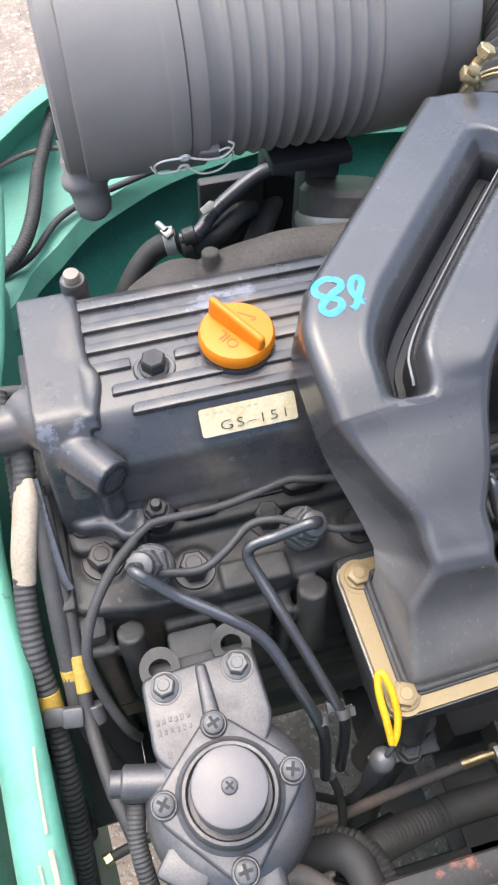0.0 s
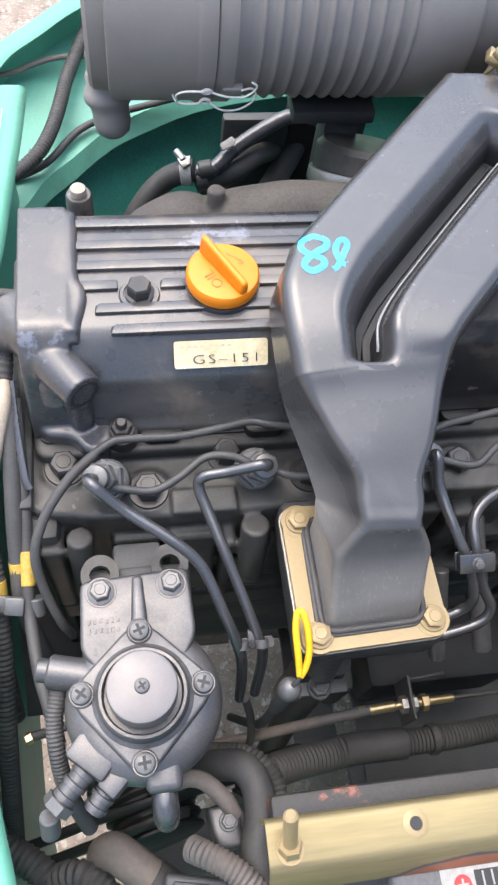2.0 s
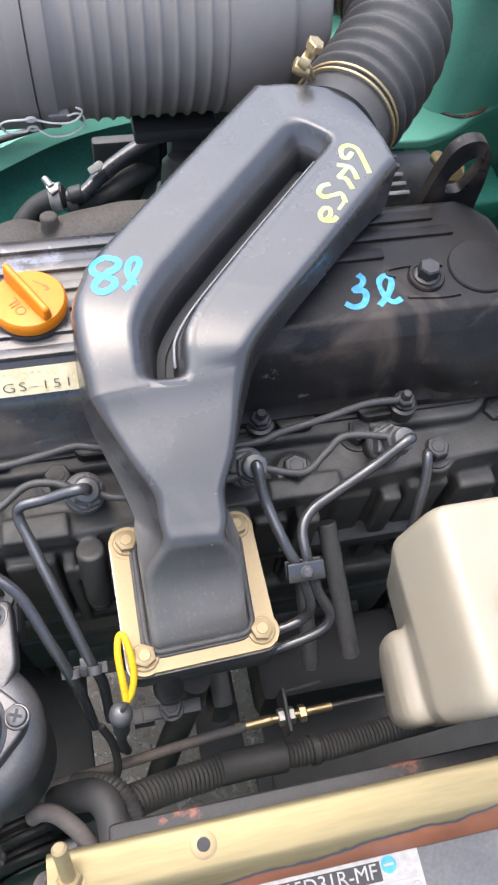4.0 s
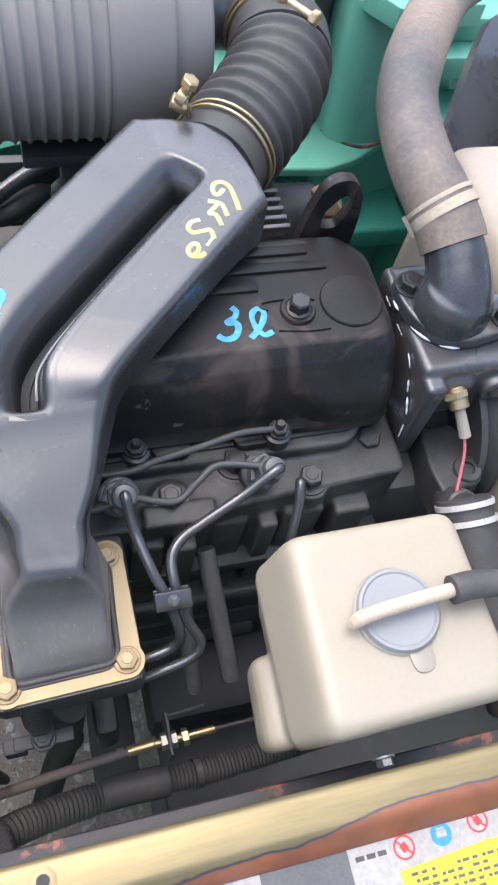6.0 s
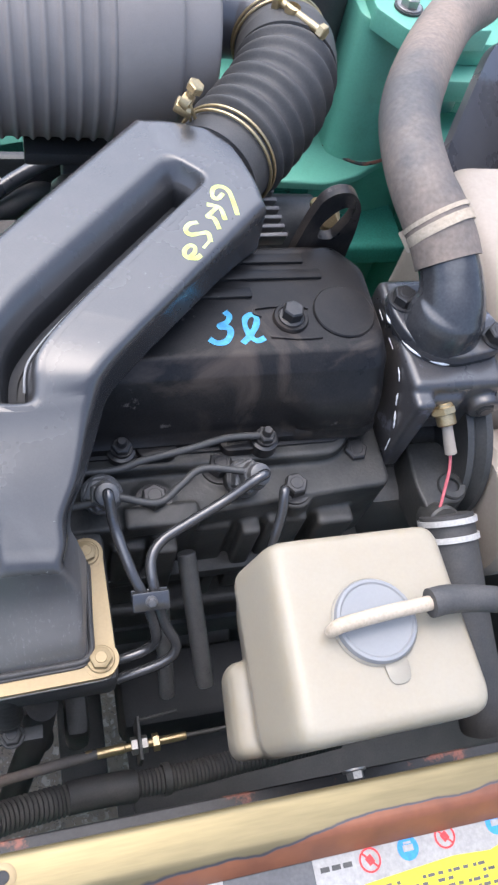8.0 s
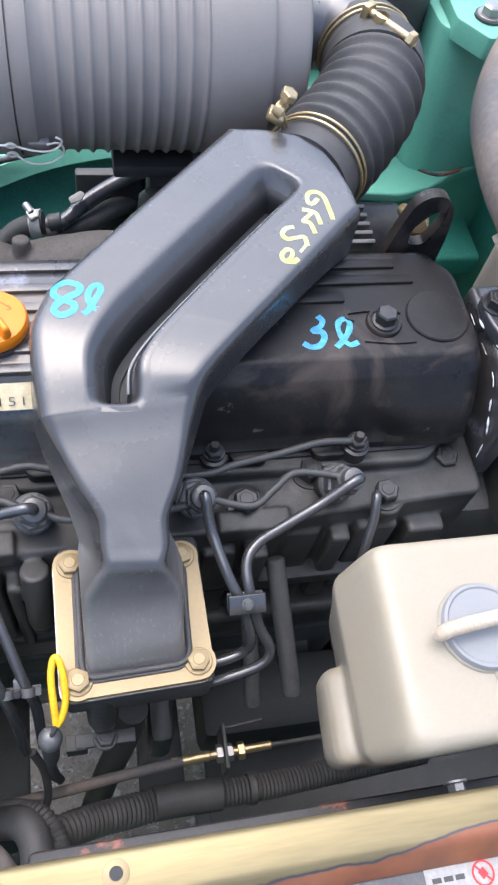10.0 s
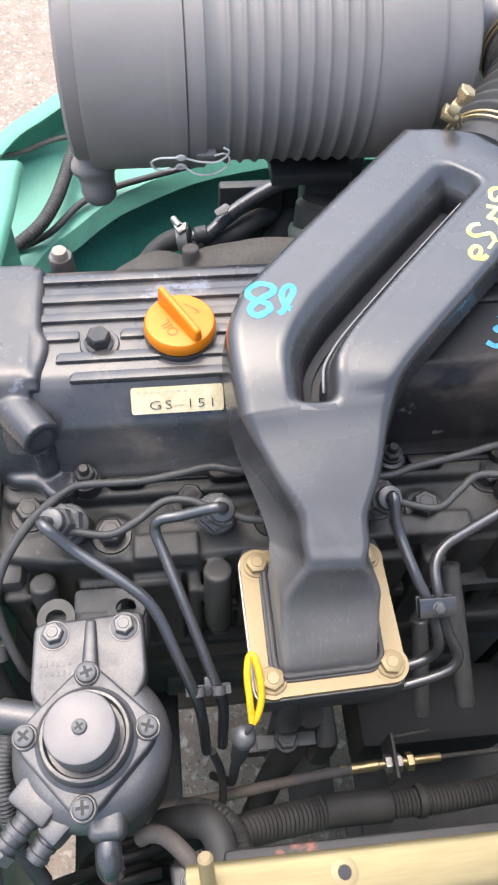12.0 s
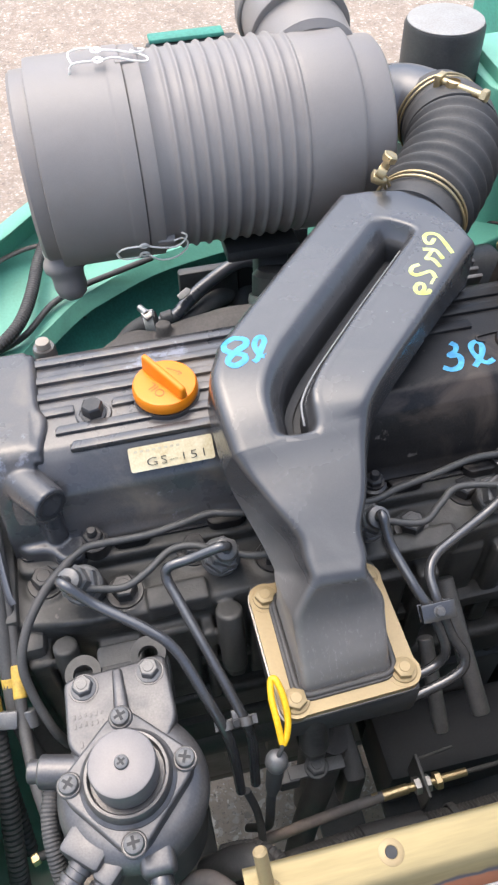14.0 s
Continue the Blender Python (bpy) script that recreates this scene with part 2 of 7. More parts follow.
def bracket_material():
    """Yellow zinc plating with rust that eats in along the front of the strip."""
    m = material("rusty_zinc_plate", (0.30, 0.240, 0.118), 0.42, 0.45, other=(0.17, 0.135, 0.07), amount=1.0, scale=22, fine=400, bump=0.1, stretch=(0.10, 1, 1), speckle=0.2, spots=(0.16, 0.075, 0.035), spot_scale=26, spot_level=0.635)
    n, li = m.node_tree.nodes, m.node_tree.links
    b = n["Principled BSDF"]
    old = b.inputs["Base Color"].links[0].from_socket
    co = n.new("ShaderNodeTexCoord")
    sep = n.new("ShaderNodeSeparateXYZ")
    li.new(co.outputs["Object"], sep.inputs[0])
    no = n.new("ShaderNodeTexNoise")
    no.inputs["Scale"].default_value = 9
    no.inputs["Detail"].default_value = 6
    li.new(co.outputs["Object"], no.inputs["Vector"])
    edge = n.new("ShaderNodeMath")
    edge.operation = "MULTIPLY_ADD"
    edge.inputs[1].default_value, edge.inputs[2].default_value = 0.026, -0.3700
    li.new(no.outputs["Fac"], edge.inputs[0])
    wedge = n.new("ShaderNodeMath")
    wedge.operation = "MULTIPLY_ADD"
    wedge.inputs[1].default_value = 0.055
    li.new(sep.outputs["X"], wedge.inputs[0])
    li.new(edge.outputs[0], wedge.inputs[2])
    less = n.new("ShaderNodeMath")
    less.operation = "SUBTRACT"
    li.new(wedge.outputs[0], less.inputs[0])
    li.new(sep.outputs["Y"], less.inputs[1])
    r = n.new("ShaderNodeMapRange")
    r.inputs["From Min"].default_value, r.inputs["From Max"].default_value = -0.0004, 0.0006
    li.new(less.outputs[0], r.inputs["Value"])
    rust = n.new("ShaderNodeValToRGB")
    e = rust.color_ramp.elements
    e[0].color, e[1].color = (0.10, 0.036, 0.022, 1), (0.33, 0.120, 0.052, 1)
    n4 = n.new("ShaderNodeTexNoise")
    n4.inputs["Scale"].default_value = 45
    n4.inputs["Detail"].default_value = 8
    li.new(co.outputs["Object"], n4.inputs["Vector"])
    li.new(n4.outputs["Fac"], rust.inputs[0])
    mix = n.new("ShaderNodeMix")
    mix.data_type = "RGBA"
    li.new(r.outputs[0], mix.inputs["Factor"])
    li.new(old, mix.inputs["A"])
    li.new(rust.outputs[0], mix.inputs["B"])
    # a dark ragged edge where the plating ends
    rise = n.new("ShaderNodeMapRange")
    rise.inputs["From Min"].default_value, rise.inputs["From Max"].default_value = -0.0012, -0.0003
    li.new(less.outputs[0], rise.inputs["Value"])
    fall = n.new("ShaderNodeMapRange")
    fall.inputs["From Min"].default_value, fall.inputs["From Max"].default_value = 0.0008, 0.0001
    li.new(less.outputs[0], fall.inputs["Value"])
    band = n.new("ShaderNodeMath")
    band.operation = "MULTIPLY"
    li.new(rise.outputs[0], band.inputs[0])
    li.new(fall.outputs[0], band.inputs[1])
    rim_mix = n.new("ShaderNodeMix")
    rim_mix.data_type = "RGBA"
    li.new(band.outputs[0], rim_mix.inputs["Factor"])
    li.new(mix.outputs["Result"], rim_mix.inputs["A"])
    rim_mix.inputs["B"].default_value = (0.07, 0.065, 0.075, 1)
    li.new(rim_mix.outputs["Result"], b.inputs["Base Color"])
    met = n.new("ShaderNodeMath")
    met.operation = "MULTIPLY_ADD"
    met.inputs[1].default_value, met.inputs[2].default_value = -0.55, 0.55
    li.new(r.outputs[0], met.inputs[0])
    li.new(met.outputs[0], b.inputs["Metallic"])
    return m


def elbow_material():
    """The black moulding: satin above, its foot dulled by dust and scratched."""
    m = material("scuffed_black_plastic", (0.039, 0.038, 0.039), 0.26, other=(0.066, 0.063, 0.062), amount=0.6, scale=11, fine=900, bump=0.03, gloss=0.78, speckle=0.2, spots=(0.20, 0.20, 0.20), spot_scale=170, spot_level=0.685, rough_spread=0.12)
    n, li = m.node_tree.nodes, m.node_tree.links
    b = n["Principled BSDF"]
    colour, rough = b.inputs["Base Color"].links[0].from_socket, b.inputs["Roughness"].links[0].from_socket
    co = n.new("ShaderNodeTexCoord")
    sep = n.new("ShaderNodeSeparateXYZ")
    li.new(co.outputs["Object"], sep.inputs[0])
    cloud = n.new("ShaderNodeTexNoise")
    cloud.inputs["Scale"].default_value, cloud.inputs["Detail"].default_value = 22, 6
    li.new(co.outputs["Object"], cloud.inputs["Vector"])
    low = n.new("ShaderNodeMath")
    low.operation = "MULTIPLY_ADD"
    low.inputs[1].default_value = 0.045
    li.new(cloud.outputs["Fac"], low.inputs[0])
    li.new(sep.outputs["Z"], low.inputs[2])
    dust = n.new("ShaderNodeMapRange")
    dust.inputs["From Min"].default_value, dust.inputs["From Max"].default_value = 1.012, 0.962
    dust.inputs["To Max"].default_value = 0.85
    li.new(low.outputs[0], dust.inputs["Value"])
    streak = n.new("ShaderNodeMapping")
    streak.inputs["Rotation"].default_value = (0.0, 0.1, 0.15)
    streak.inputs["Scale"].default_value = (4.5, 1.2, 1.6)
    li.new(co.outputs["Object"], streak.inputs["Vector"])
    hair = n.new("ShaderNodeTexNoise")
    hair.inputs["Scale"].default_value, hair.inputs["Detail"].default_value, hair.inputs["Roughness"].default_value = 110, 8, 0.8
    li.new(streak.outputs[0], hair.inputs["Vector"])
    cut = n.new("ShaderNodeMapRange")
    cut.inputs["From Min"].default_value, cut.inputs["From Max"].default_value = 0.56, 0.68
    li.new(hair.outputs["Fac"], cut.inputs["Value"])
    both = n.new("ShaderNodeMath")
    both.operation = "MULTIPLY"
    li.new(cut.outputs[0], both.inputs[0])
    worn = n.new("ShaderNodeMapRange")
    worn.inputs["From Min"].default_value, worn.inputs["From Max"].default_value = 1.01, 0.945
    worn.inputs["To Max"].default_value = 0.8
    li.new(low.outputs[0], worn.inputs["Value"])
    li.new(worn.outputs[0], both.inputs[1])
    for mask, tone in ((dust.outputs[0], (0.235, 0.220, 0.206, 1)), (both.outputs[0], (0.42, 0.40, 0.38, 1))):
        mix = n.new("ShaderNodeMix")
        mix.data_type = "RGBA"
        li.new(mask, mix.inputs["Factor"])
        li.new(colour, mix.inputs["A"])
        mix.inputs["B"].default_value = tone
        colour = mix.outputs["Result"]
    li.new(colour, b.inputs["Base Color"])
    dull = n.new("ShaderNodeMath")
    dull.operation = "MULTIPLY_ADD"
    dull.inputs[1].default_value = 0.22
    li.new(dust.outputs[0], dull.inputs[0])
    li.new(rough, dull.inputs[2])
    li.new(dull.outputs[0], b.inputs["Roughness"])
    clean = n.new("ShaderNodeMapRange")
    clean.inputs["From Min"].default_value, clean.inputs["From Max"].default_value = 1.030, 1.052
    clean.inputs["To Max"].default_value = 0.45
    li.new(low.outputs[0], clean.inputs["Value"])
    li.new(clean.outputs[0], b.inputs["Coat Weight"])
    b.inputs["Coat Roughness"].default_value = 0.22
    return m


def stained(m, tone, scale, low, high, most=0.8):
    """Broad smears of dust or oil over a finished material."""
    n, li = m.node_tree.nodes, m.node_tree.links
    b = n["Principled BSDF"]
    co = n.new("ShaderNodeTexCoord")
    no = n.new("ShaderNodeTexNoise")
    no.inputs["Scale"].default_value, no.inputs["Detail"].default_value, no.inputs["Roughness"].default_value = scale, 6, 0.6
    no.inputs["Distortion"].default_value = 0.6
    li.new(co.outputs["Object"], no.inputs["Vector"])
    r = n.new("ShaderNodeMapRange")
    r.inputs["From Min"].default_value, r.inputs["From Max"].default_value, r.inputs["To Max"].default_value = low, high, most
    li.new(no.outputs["Fac"], r.inputs["Value"])
    mix = n.new("ShaderNodeMix")
    mix.data_type = "RGBA"
    li.new(r.outputs[0], mix.inputs["Factor"])
    li.new(b.inputs["Base Color"].links[0].from_socket, mix.inputs["A"])
    mix.inputs["B"].default_value = (*tone, 1)
    li.new(mix.outputs["Result"], b.inputs["Base Color"])


GROUND = ground_material()
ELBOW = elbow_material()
stained(ELBOW, (0.115, 0.112, 0.112), 9, 0.52, 0.75, 0.6)
stained(COVER, (0.15, 0.125, 0.10), 13, 0.53, 0.66, 0.75)
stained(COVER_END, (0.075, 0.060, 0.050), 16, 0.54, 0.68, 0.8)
stained(CAST, (0.125, 0.118, 0.108), 9, 0.47, 0.66, 0.7)
stained(CLEANER, (0.32, 0.288, 0.262), 7, 0.50, 0.72, 0.6)
stained(GREEN, (0.075, 0.165, 0.12), 8, 0.56, 0.74, 0.6)
RUSTZINC = bracket_material()
RUSTY = material("rusty_black_rail", (0.035, 0.034, 0.034), 0.6, other=(0.045, 0.042, 0.038), amount=0.6, scale=20, fine=400, bump=0.2, spots=(0.27, 0.105, 0.07), spot_scale=10, spot_level=0.55)


# ---- building helpers ----
def catmull(points, steps=6):
    """A smooth line through the given points."""
    p = [Vector(q) for q in points]
    if len(p) < 3 or steps < 2:
        return p
    p = [2 * p[0] - p[1], *p, 2 * p[-1] - p[-2]]
    out = []
    for i in range(1, len(p) - 2):
        for k in range(steps):
            t = k / steps
            a, b, c, d = p[i - 1], p[i], p[i + 1], p[i + 2]
            out.append(0.5 * (2 * b + (c - a) * t + (2 * a - 5 * b + 4 * c - d) * t * t + (3 * b - a - 3 * c + d) * t ** 3))
    out.append(p[-2])
    return out


def merge(*bms):
    """One bmesh out of several."""
    out = bms[0]
    for b in bms[1:]:
        me = bpy.data.meshes.new("join")
        b.to_mesh(me)
        b.free()
        out.from_mesh(me)
        bpy.data.meshes.remove(me)
    return out


def moved(bm, m):
    bm.transform(m)
    return bm


def box(x0, x1, y0, y1, z0, z1, bevel=0.002, segments=2):
    bm = bmesh.new()
    bmesh.ops.create_cube(bm, size=1.0)
    bmesh.ops.scale(bm, vec=(x1 - x0, y1 - y0, z1 - z0), verts=bm.verts)
    bmesh.ops.translate(bm, vec=((x0 + x1) / 2, (y0 + y1) / 2, (z0 + z1) / 2), verts=bm.verts)
    if bevel:
        bmesh.ops.bevel(bm, geom=list(bm.edges), offset=bevel, segments=segments, profile=0.5, affect="EDGES")
    return bm


def prism(outline, z0, z1, bevel=0.0, segments=2):
    """A plate of that outline, from z0 up to z1, with a rounded rim."""
    bm = bmesh.new()
    lo = [bm.verts.new((x, y, z0)) for x, y in outline]
    hi = [bm.verts.new((x, y, z1)) for x, y in outline]
    k = len(outline)
    bm.faces.new(lo[::-1])
    top = bm.faces.new(hi)
    for i in range(k):
        bm.faces.new((lo[i], lo[(i + 1) % k], hi[(i + 1) % k], hi[i]))
    bmesh.ops.recalc_face_normals(bm, faces=bm.faces)
    if bevel:
        bmesh.ops.bevel(bm, geom=list(top.edges), offset=bevel, segments=segments, profile=0.5, affect="EDGES")
    return bm


def rounded(points, radius, steps=5):
    """An outline with its corners rounded."""
    out, k = [], len(points)
    for i, p in enumerate(points):
        r = radius[i] if isinstance(radius, (list, tuple)) else radius
        p, a, b = Vector(p), Vector(points[i - 1]), Vector(points[(i + 1) % k])
        u, v = (a - p), (b - p)
        cut = min(r, u.length * 0.48, v.length * 0.48)
        s, e = p + u.normalized() * cut, p + v.normalized() * cut
        for j in range(steps + 1):
            t = j / steps
            q = s * (1 - t) ** 2 + p * 2 * t * (1 - t) + e * t * t
            out.append((q.x, q.y))
    return out


def ring_plate(outer, inner, z0, z1, bevel=0.0006):
    """A plate with one opening; both outlines have the same number of corners."""
    bm = bmesh.new()
    k = len(outer)
    rows = [[bm.verts.new((x, y, z)) for x, y in o] for o, z in ((outer, z0), (outer, z1), (inner, z1), (inner, z0))]
    for a in range(4):
        lo, hi = rows[a], rows[(a + 1) % 4]
        for i in range(k):
            bm.faces.new((lo[i], lo[(i + 1) % k], hi[(i + 1) % k], hi[i]))
    bmesh.ops.recalc_face_normals(bm, faces=bm.faces)
    return bm


def lathe(profile, n=32, m=None):
    """A turned body: rows of radius and height, round z."""
    bm = bmesh.new()
    rings = []
    for r, h in profile:
        if r < 1e-6:
            rings.append([bm.verts.new((0, 0, h))])
        else:
            rings.append([bm.verts.new((r * math.cos(2 * math.pi * i / n), r * math.sin(2 * math.pi * i / n), h)) for i in range(n)])
    for a, b in zip(rings, rings[1:]):
        for i in range(n):
            j = (i + 1) % n
            if len(a) == 1 and len(b) > 1:
                bm.faces.new((a[0], b[i], b[j]))
            elif len(b) == 1 and len(a) > 1:
                bm.faces.new((a[i], a[j], b[0]))
            elif len(a) > 1:
                bm.faces.new((a[i], a[j], b[j], b[i]))
    bmesh.ops.recalc_face_normals(bm, faces=bm.faces)
    return moved(bm, m) if m else bm


def along(a, b):
    """The pose whose z runs from a towards b."""
    a, b = Vector(a), Vector(b)
    return Matrix.Translation(a) @ (b - a).to_track_quat("Z", "Y").to_matrix().to_4x4()


def rod(a, b, r, n=20, r2=None, bevel=0.0):
    """A round bar from a to b."""
    h = (Vector(b) - Vector(a)).length
    q = r if r2 is None else r2
    c = bevel or min(r, q, h) * 0.12
    return lathe([(0, 0), (r - c, 0), (r, c), (q, h - c), (q - c, h), (0, h)], n, along(a, b))


def tube(points, r, n=12, steps=6, ridges=0.0, pitch=0.0, closed_ends=True, flat=1.0):
    """A hose along a smooth line. r may be a list of radii, one a point. ridges: depth of the corrugation, pitch: its length."""
    n = max(n, 12)
    line = catmull(points, steps)
    if pitch:
        total = sum((b - a).length for a, b in zip(line, line[1:]))
        count = max(8, int(total / pitch * 4))
        lens = [0.0]
        for a, b in zip(line, line[1:]):
            lens.append(lens[-1] + (b - a).length)
        fresh, k = [], 0
        for i in range(count + 1):
            s = total * i / count
            while k < len(lens) - 2 and lens[k + 1] < s:
                k += 1
            f = (s - lens[k]) / max(1e-9, lens[k + 1] - lens[k])
            fresh.append(line[k].lerp(line[k + 1], f))
        line = fresh
    k = len(line)
    bm = bmesh.new()
    t0 = (line[1] - line[0]).normalized()
    side = t0.orthogonal().normalized()
    rings = []
    for i, p in enumerate(line):
        t = (line[min(i + 1, k - 1)] - line[max(i - 1, 0)]).normalized()
        side = (side - t * side.dot(t)).normalized()
        up = t.cross(side)
        if isinstance(r, (list, tuple)):
            f = i / (k - 1) * (len(r) - 1)
            a = min(int(f), len(r) - 2)
            rad = r[a] + (r[a + 1] - r[a]) * (f - a)
        else:
            rad = r
        if ridges:
            rad -= ridges * (0, 0.5, 1, 0.5)[i % 4] if pitch else 0
        rings.append([bm.verts.new(p + (side * math.cos(2 * math.pi * j / n) + up * math.sin(2 * math.pi * j / n) * flat) * rad) for j in range(n)])
    for a, b in zip(rings, rings[1:]):
        for j in range(n):
            bm.faces.new((a[j], a[(j + 1) % n], b[(j + 1) % n], b[j]))
    if closed_ends:
        bm.faces.new(rings[0][::-1])
        bm.faces.new(rings[-1])
    bmesh.ops.recalc_face_normals(bm, faces=bm.faces)
    return bm


def hexagon(r, h, m=None, dome=0.25):
    """A hexagon head with its chamfered crown; r over the corners."""
    bm = bmesh.new()
    lo = [bm.verts.new((r * math.cos(math.pi * i / 3), r * math.sin(math.pi * i / 3), 0)) for i in range(6)]
    hi = [bm.verts.new((v.co.x, v.co.y, h * (1 - dome * 0.5))) for v in lo]
    top = [bm.verts.new((v.co.x * 0.86, v.co.y * 0.86, h)) for v in lo]
    for i in range(6):
        j = (i + 1) % 6
        bm.faces.new((lo[i], lo[j], hi[j], hi[i]))
        bm.faces.new((hi[i], hi[j], top[j], top[i]))
    bm.faces.new(lo[::-1])
    bm.faces.new(top)
    bmesh.ops.recalc_face_normals(bm, faces=bm.faces)
    return moved(bm, m) if m else bm


def flange_bolt(r=0.0075, h=0.006, washer=0.0095, thick=0.0018, turn=0.0, dish=True):
    """A hexagon bolt on its washer, its seat at the origin."""
    bm = lathe([(0, 0), (washer, 0), (washer, thick * 0.7), (washer - 0.0006, thick), (0, thick)], 24)
    bm = merge(bm, hexagon(r, h, pose(0, 0, thick, 0, 0, turn)))
    if dish:
        bm = merge(bm, lathe([(r * 0.55, 0), (r * 0.5, 0.0005), (0, 0.0005)], 16, pose(0, 0, thick + h)))
    return bm


def thing(name, label, category, at=(0, 0, 0), group="", kind=""):
    ob = new(name)
    ob.empty_display_size = 0.02
    ob.location = at
    return tagged(ob, label, category, group, kind)


def part(name, bm, mat, parent, label="", sharp=35):
    """One mesh object, built in the world's metres, under a thing or a part."""
    me = bpy.data.meshes.new(name)
    bm.to_mesh(me)
    bm.free()
    for p in me.polygons:
        p.use_smooth = True
    me.set_sharp_from_angle(angle=radians(sharp))
    me.materials.append(mat)
    ob = new(name, me)
    ob.parent = parent
    if parent is not None:
        ob.matrix_parent_inverse = Matrix.Translation(-parent.location)
    return tagged(ob, label)


def casting(name, bm, mat, parent, label="", voxel=0.0018, rounds=6):
    """A cast body: its shapes run together, with fillets where they meet."""
    ob = part(name, bm, mat, parent, label)
    fuse = ob.modifiers.new("fuse", "REMESH")
    fuse.mode, fuse.voxel_size, fuse.use_smooth_shade = "VOXEL", voxel, True
    soft = ob.modifiers.new("soft", "SMOOTH")
    soft.factor, soft.iterations = 0.5, rounds
    return ob


def alone(name, bm, mat, label, category, group="", kind="", sharp=35):
    """A thing that is one mesh."""
    return tagged(part(name, bm, mat, None, "", sharp), label, category, group, kind)


def letters(text, size, m, depth=0.0003, spacing=1.0, thin=0.0):
    """Flat lettering with the built-in font, as a bmesh."""
    cu = bpy.data.curves.new("letters", "FONT")
    cu.body, cu.size, cu.extrude = text, size, depth
    cu.align_x, cu.align_y = "CENTER", "CENTER"
    cu.resolution_u = 3
    cu.space_character = spacing
    cu.offset = -thin
    ob = bpy.data.objects.new("letters", cu)
    me = bpy.data.meshes.new_from_object(ob)
    bm = bmesh.new()
    bm.from_mesh(me)
    bpy.data.meshes.remove(me)
    bpy.data.objects.remove(ob)
    bpy.data.curves.remove(cu)
    return moved(bm, m)


def stroke(points, width, base, lift=0.0002, steps=9):
    """A hand-drawn line of paint, laid down on the mesh base."""
    line = catmull([(x, y, 0) for x, y in points], steps)
    bm = bmesh.new()
    rows = []
    for i, p in enumerate(line):
        t = (line[min(i + 1, len(line) - 1)] - line[max(i - 1, 0)]).normalized()
        s = Vector((-t.y, t.x, 0)) * width * 0.5 * (0.92 + 0.22 * noise.noise(p * 110))
        rows.append([])
        for q, d in ((p - s, 0.0001), (p - s * 0.7, lift), (p + s * 0.7, lift), (p + s, 0.0001)):
            z = base if isinstance(base, float) else base.ray_cast((q.x, q.y, 2.0), (0, 0, -1))[1].z
            rows[-1].append(bm.verts.new((q.x, q.y, z + d + 0.000003 * i)))
    for a, b in zip(rows, rows[1:]):
        for j in range(3):
            bm.faces.new((a[j], b[j], b[j + 1], a[j + 1]))
    for row in (rows[0], rows[-1]):
        bm.faces.new(row)
    bmesh.ops.recalc_face_normals(bm, faces=bm.faces)
    return bm


# ---- ground ----
GZ = 0.15
gb = bmesh.new()
bmesh.ops.create_grid(gb, x_segments=8, y_segments=8, size=400)
bmesh.ops.translate(gb, vec=(0, 0, GZ), verts=gb.verts)
tagged(part("ground", gb, GROUND, None, "weathered brown-grey asphalt with coarse aggregate"), "", "ground", "", "structure")


# ---- truck body round the engine bay ----
def sheet(rows, thick=0.004):
    """A pressed panel through rows of points, with its thickness."""
    bm = bmesh.new()
    grid = [[bm.verts.new(p) for p in catmull(r, 5)] for r in rows]
    for a, b in zip(grid, grid[1:]):
        for i in range(len(a) - 1):
            bm.faces.new((a[i], a[i + 1], b[i + 1], b[i]))
    bmesh.ops.recalc_face_normals(bm, faces=bm.faces)
    bmesh.ops.solidify(bm, geom=list(bm.faces), thickness=thick)
    return bm


truck = thing("truck_body", "green painted steel forklift body with its engine bay open", "truck body", (0, 0, GZ))
# side panel beside the engine: a folded top edge, notched where the cables pass
lip = [(-0.0925, 0.336), (-0.0975, 0.265), (-0.1045, 0.200), (-0.110, 0.140), (-0.120, 0.080), (-0.1265, 0.02), (-0.1282, -0.0375), (-0.124, -0.09), (-0.1182, -0.1418), (-0.113, -0.2115), (-0.1085, -0.263), (-0.1015, -0.300), (-0.093, -0.336), (-0.080, -0.40), (-0.074, -0.46)]
part("side_panel", sheet([[(x - 0.034, y, 0.400) for x, y in lip], [(x - 0.033, y, 0.760) for x, y in lip], [(x - 0.032, y, 0.872) for x, y in lip], [(x - 0.029, y, 0.882) for x, y in lip], [(x - 0.024, y, 0.8855) for x, y in lip], [(x - 0.006, y, 0.8855) for x, y in lip], [(x - 0.0015, y, 0.883) for x, y in lip], [(x, y, 0.877) for x, y in lip]], 0.003), GREEN, truck, "light green side panel with a narrow folded top edge", 50)
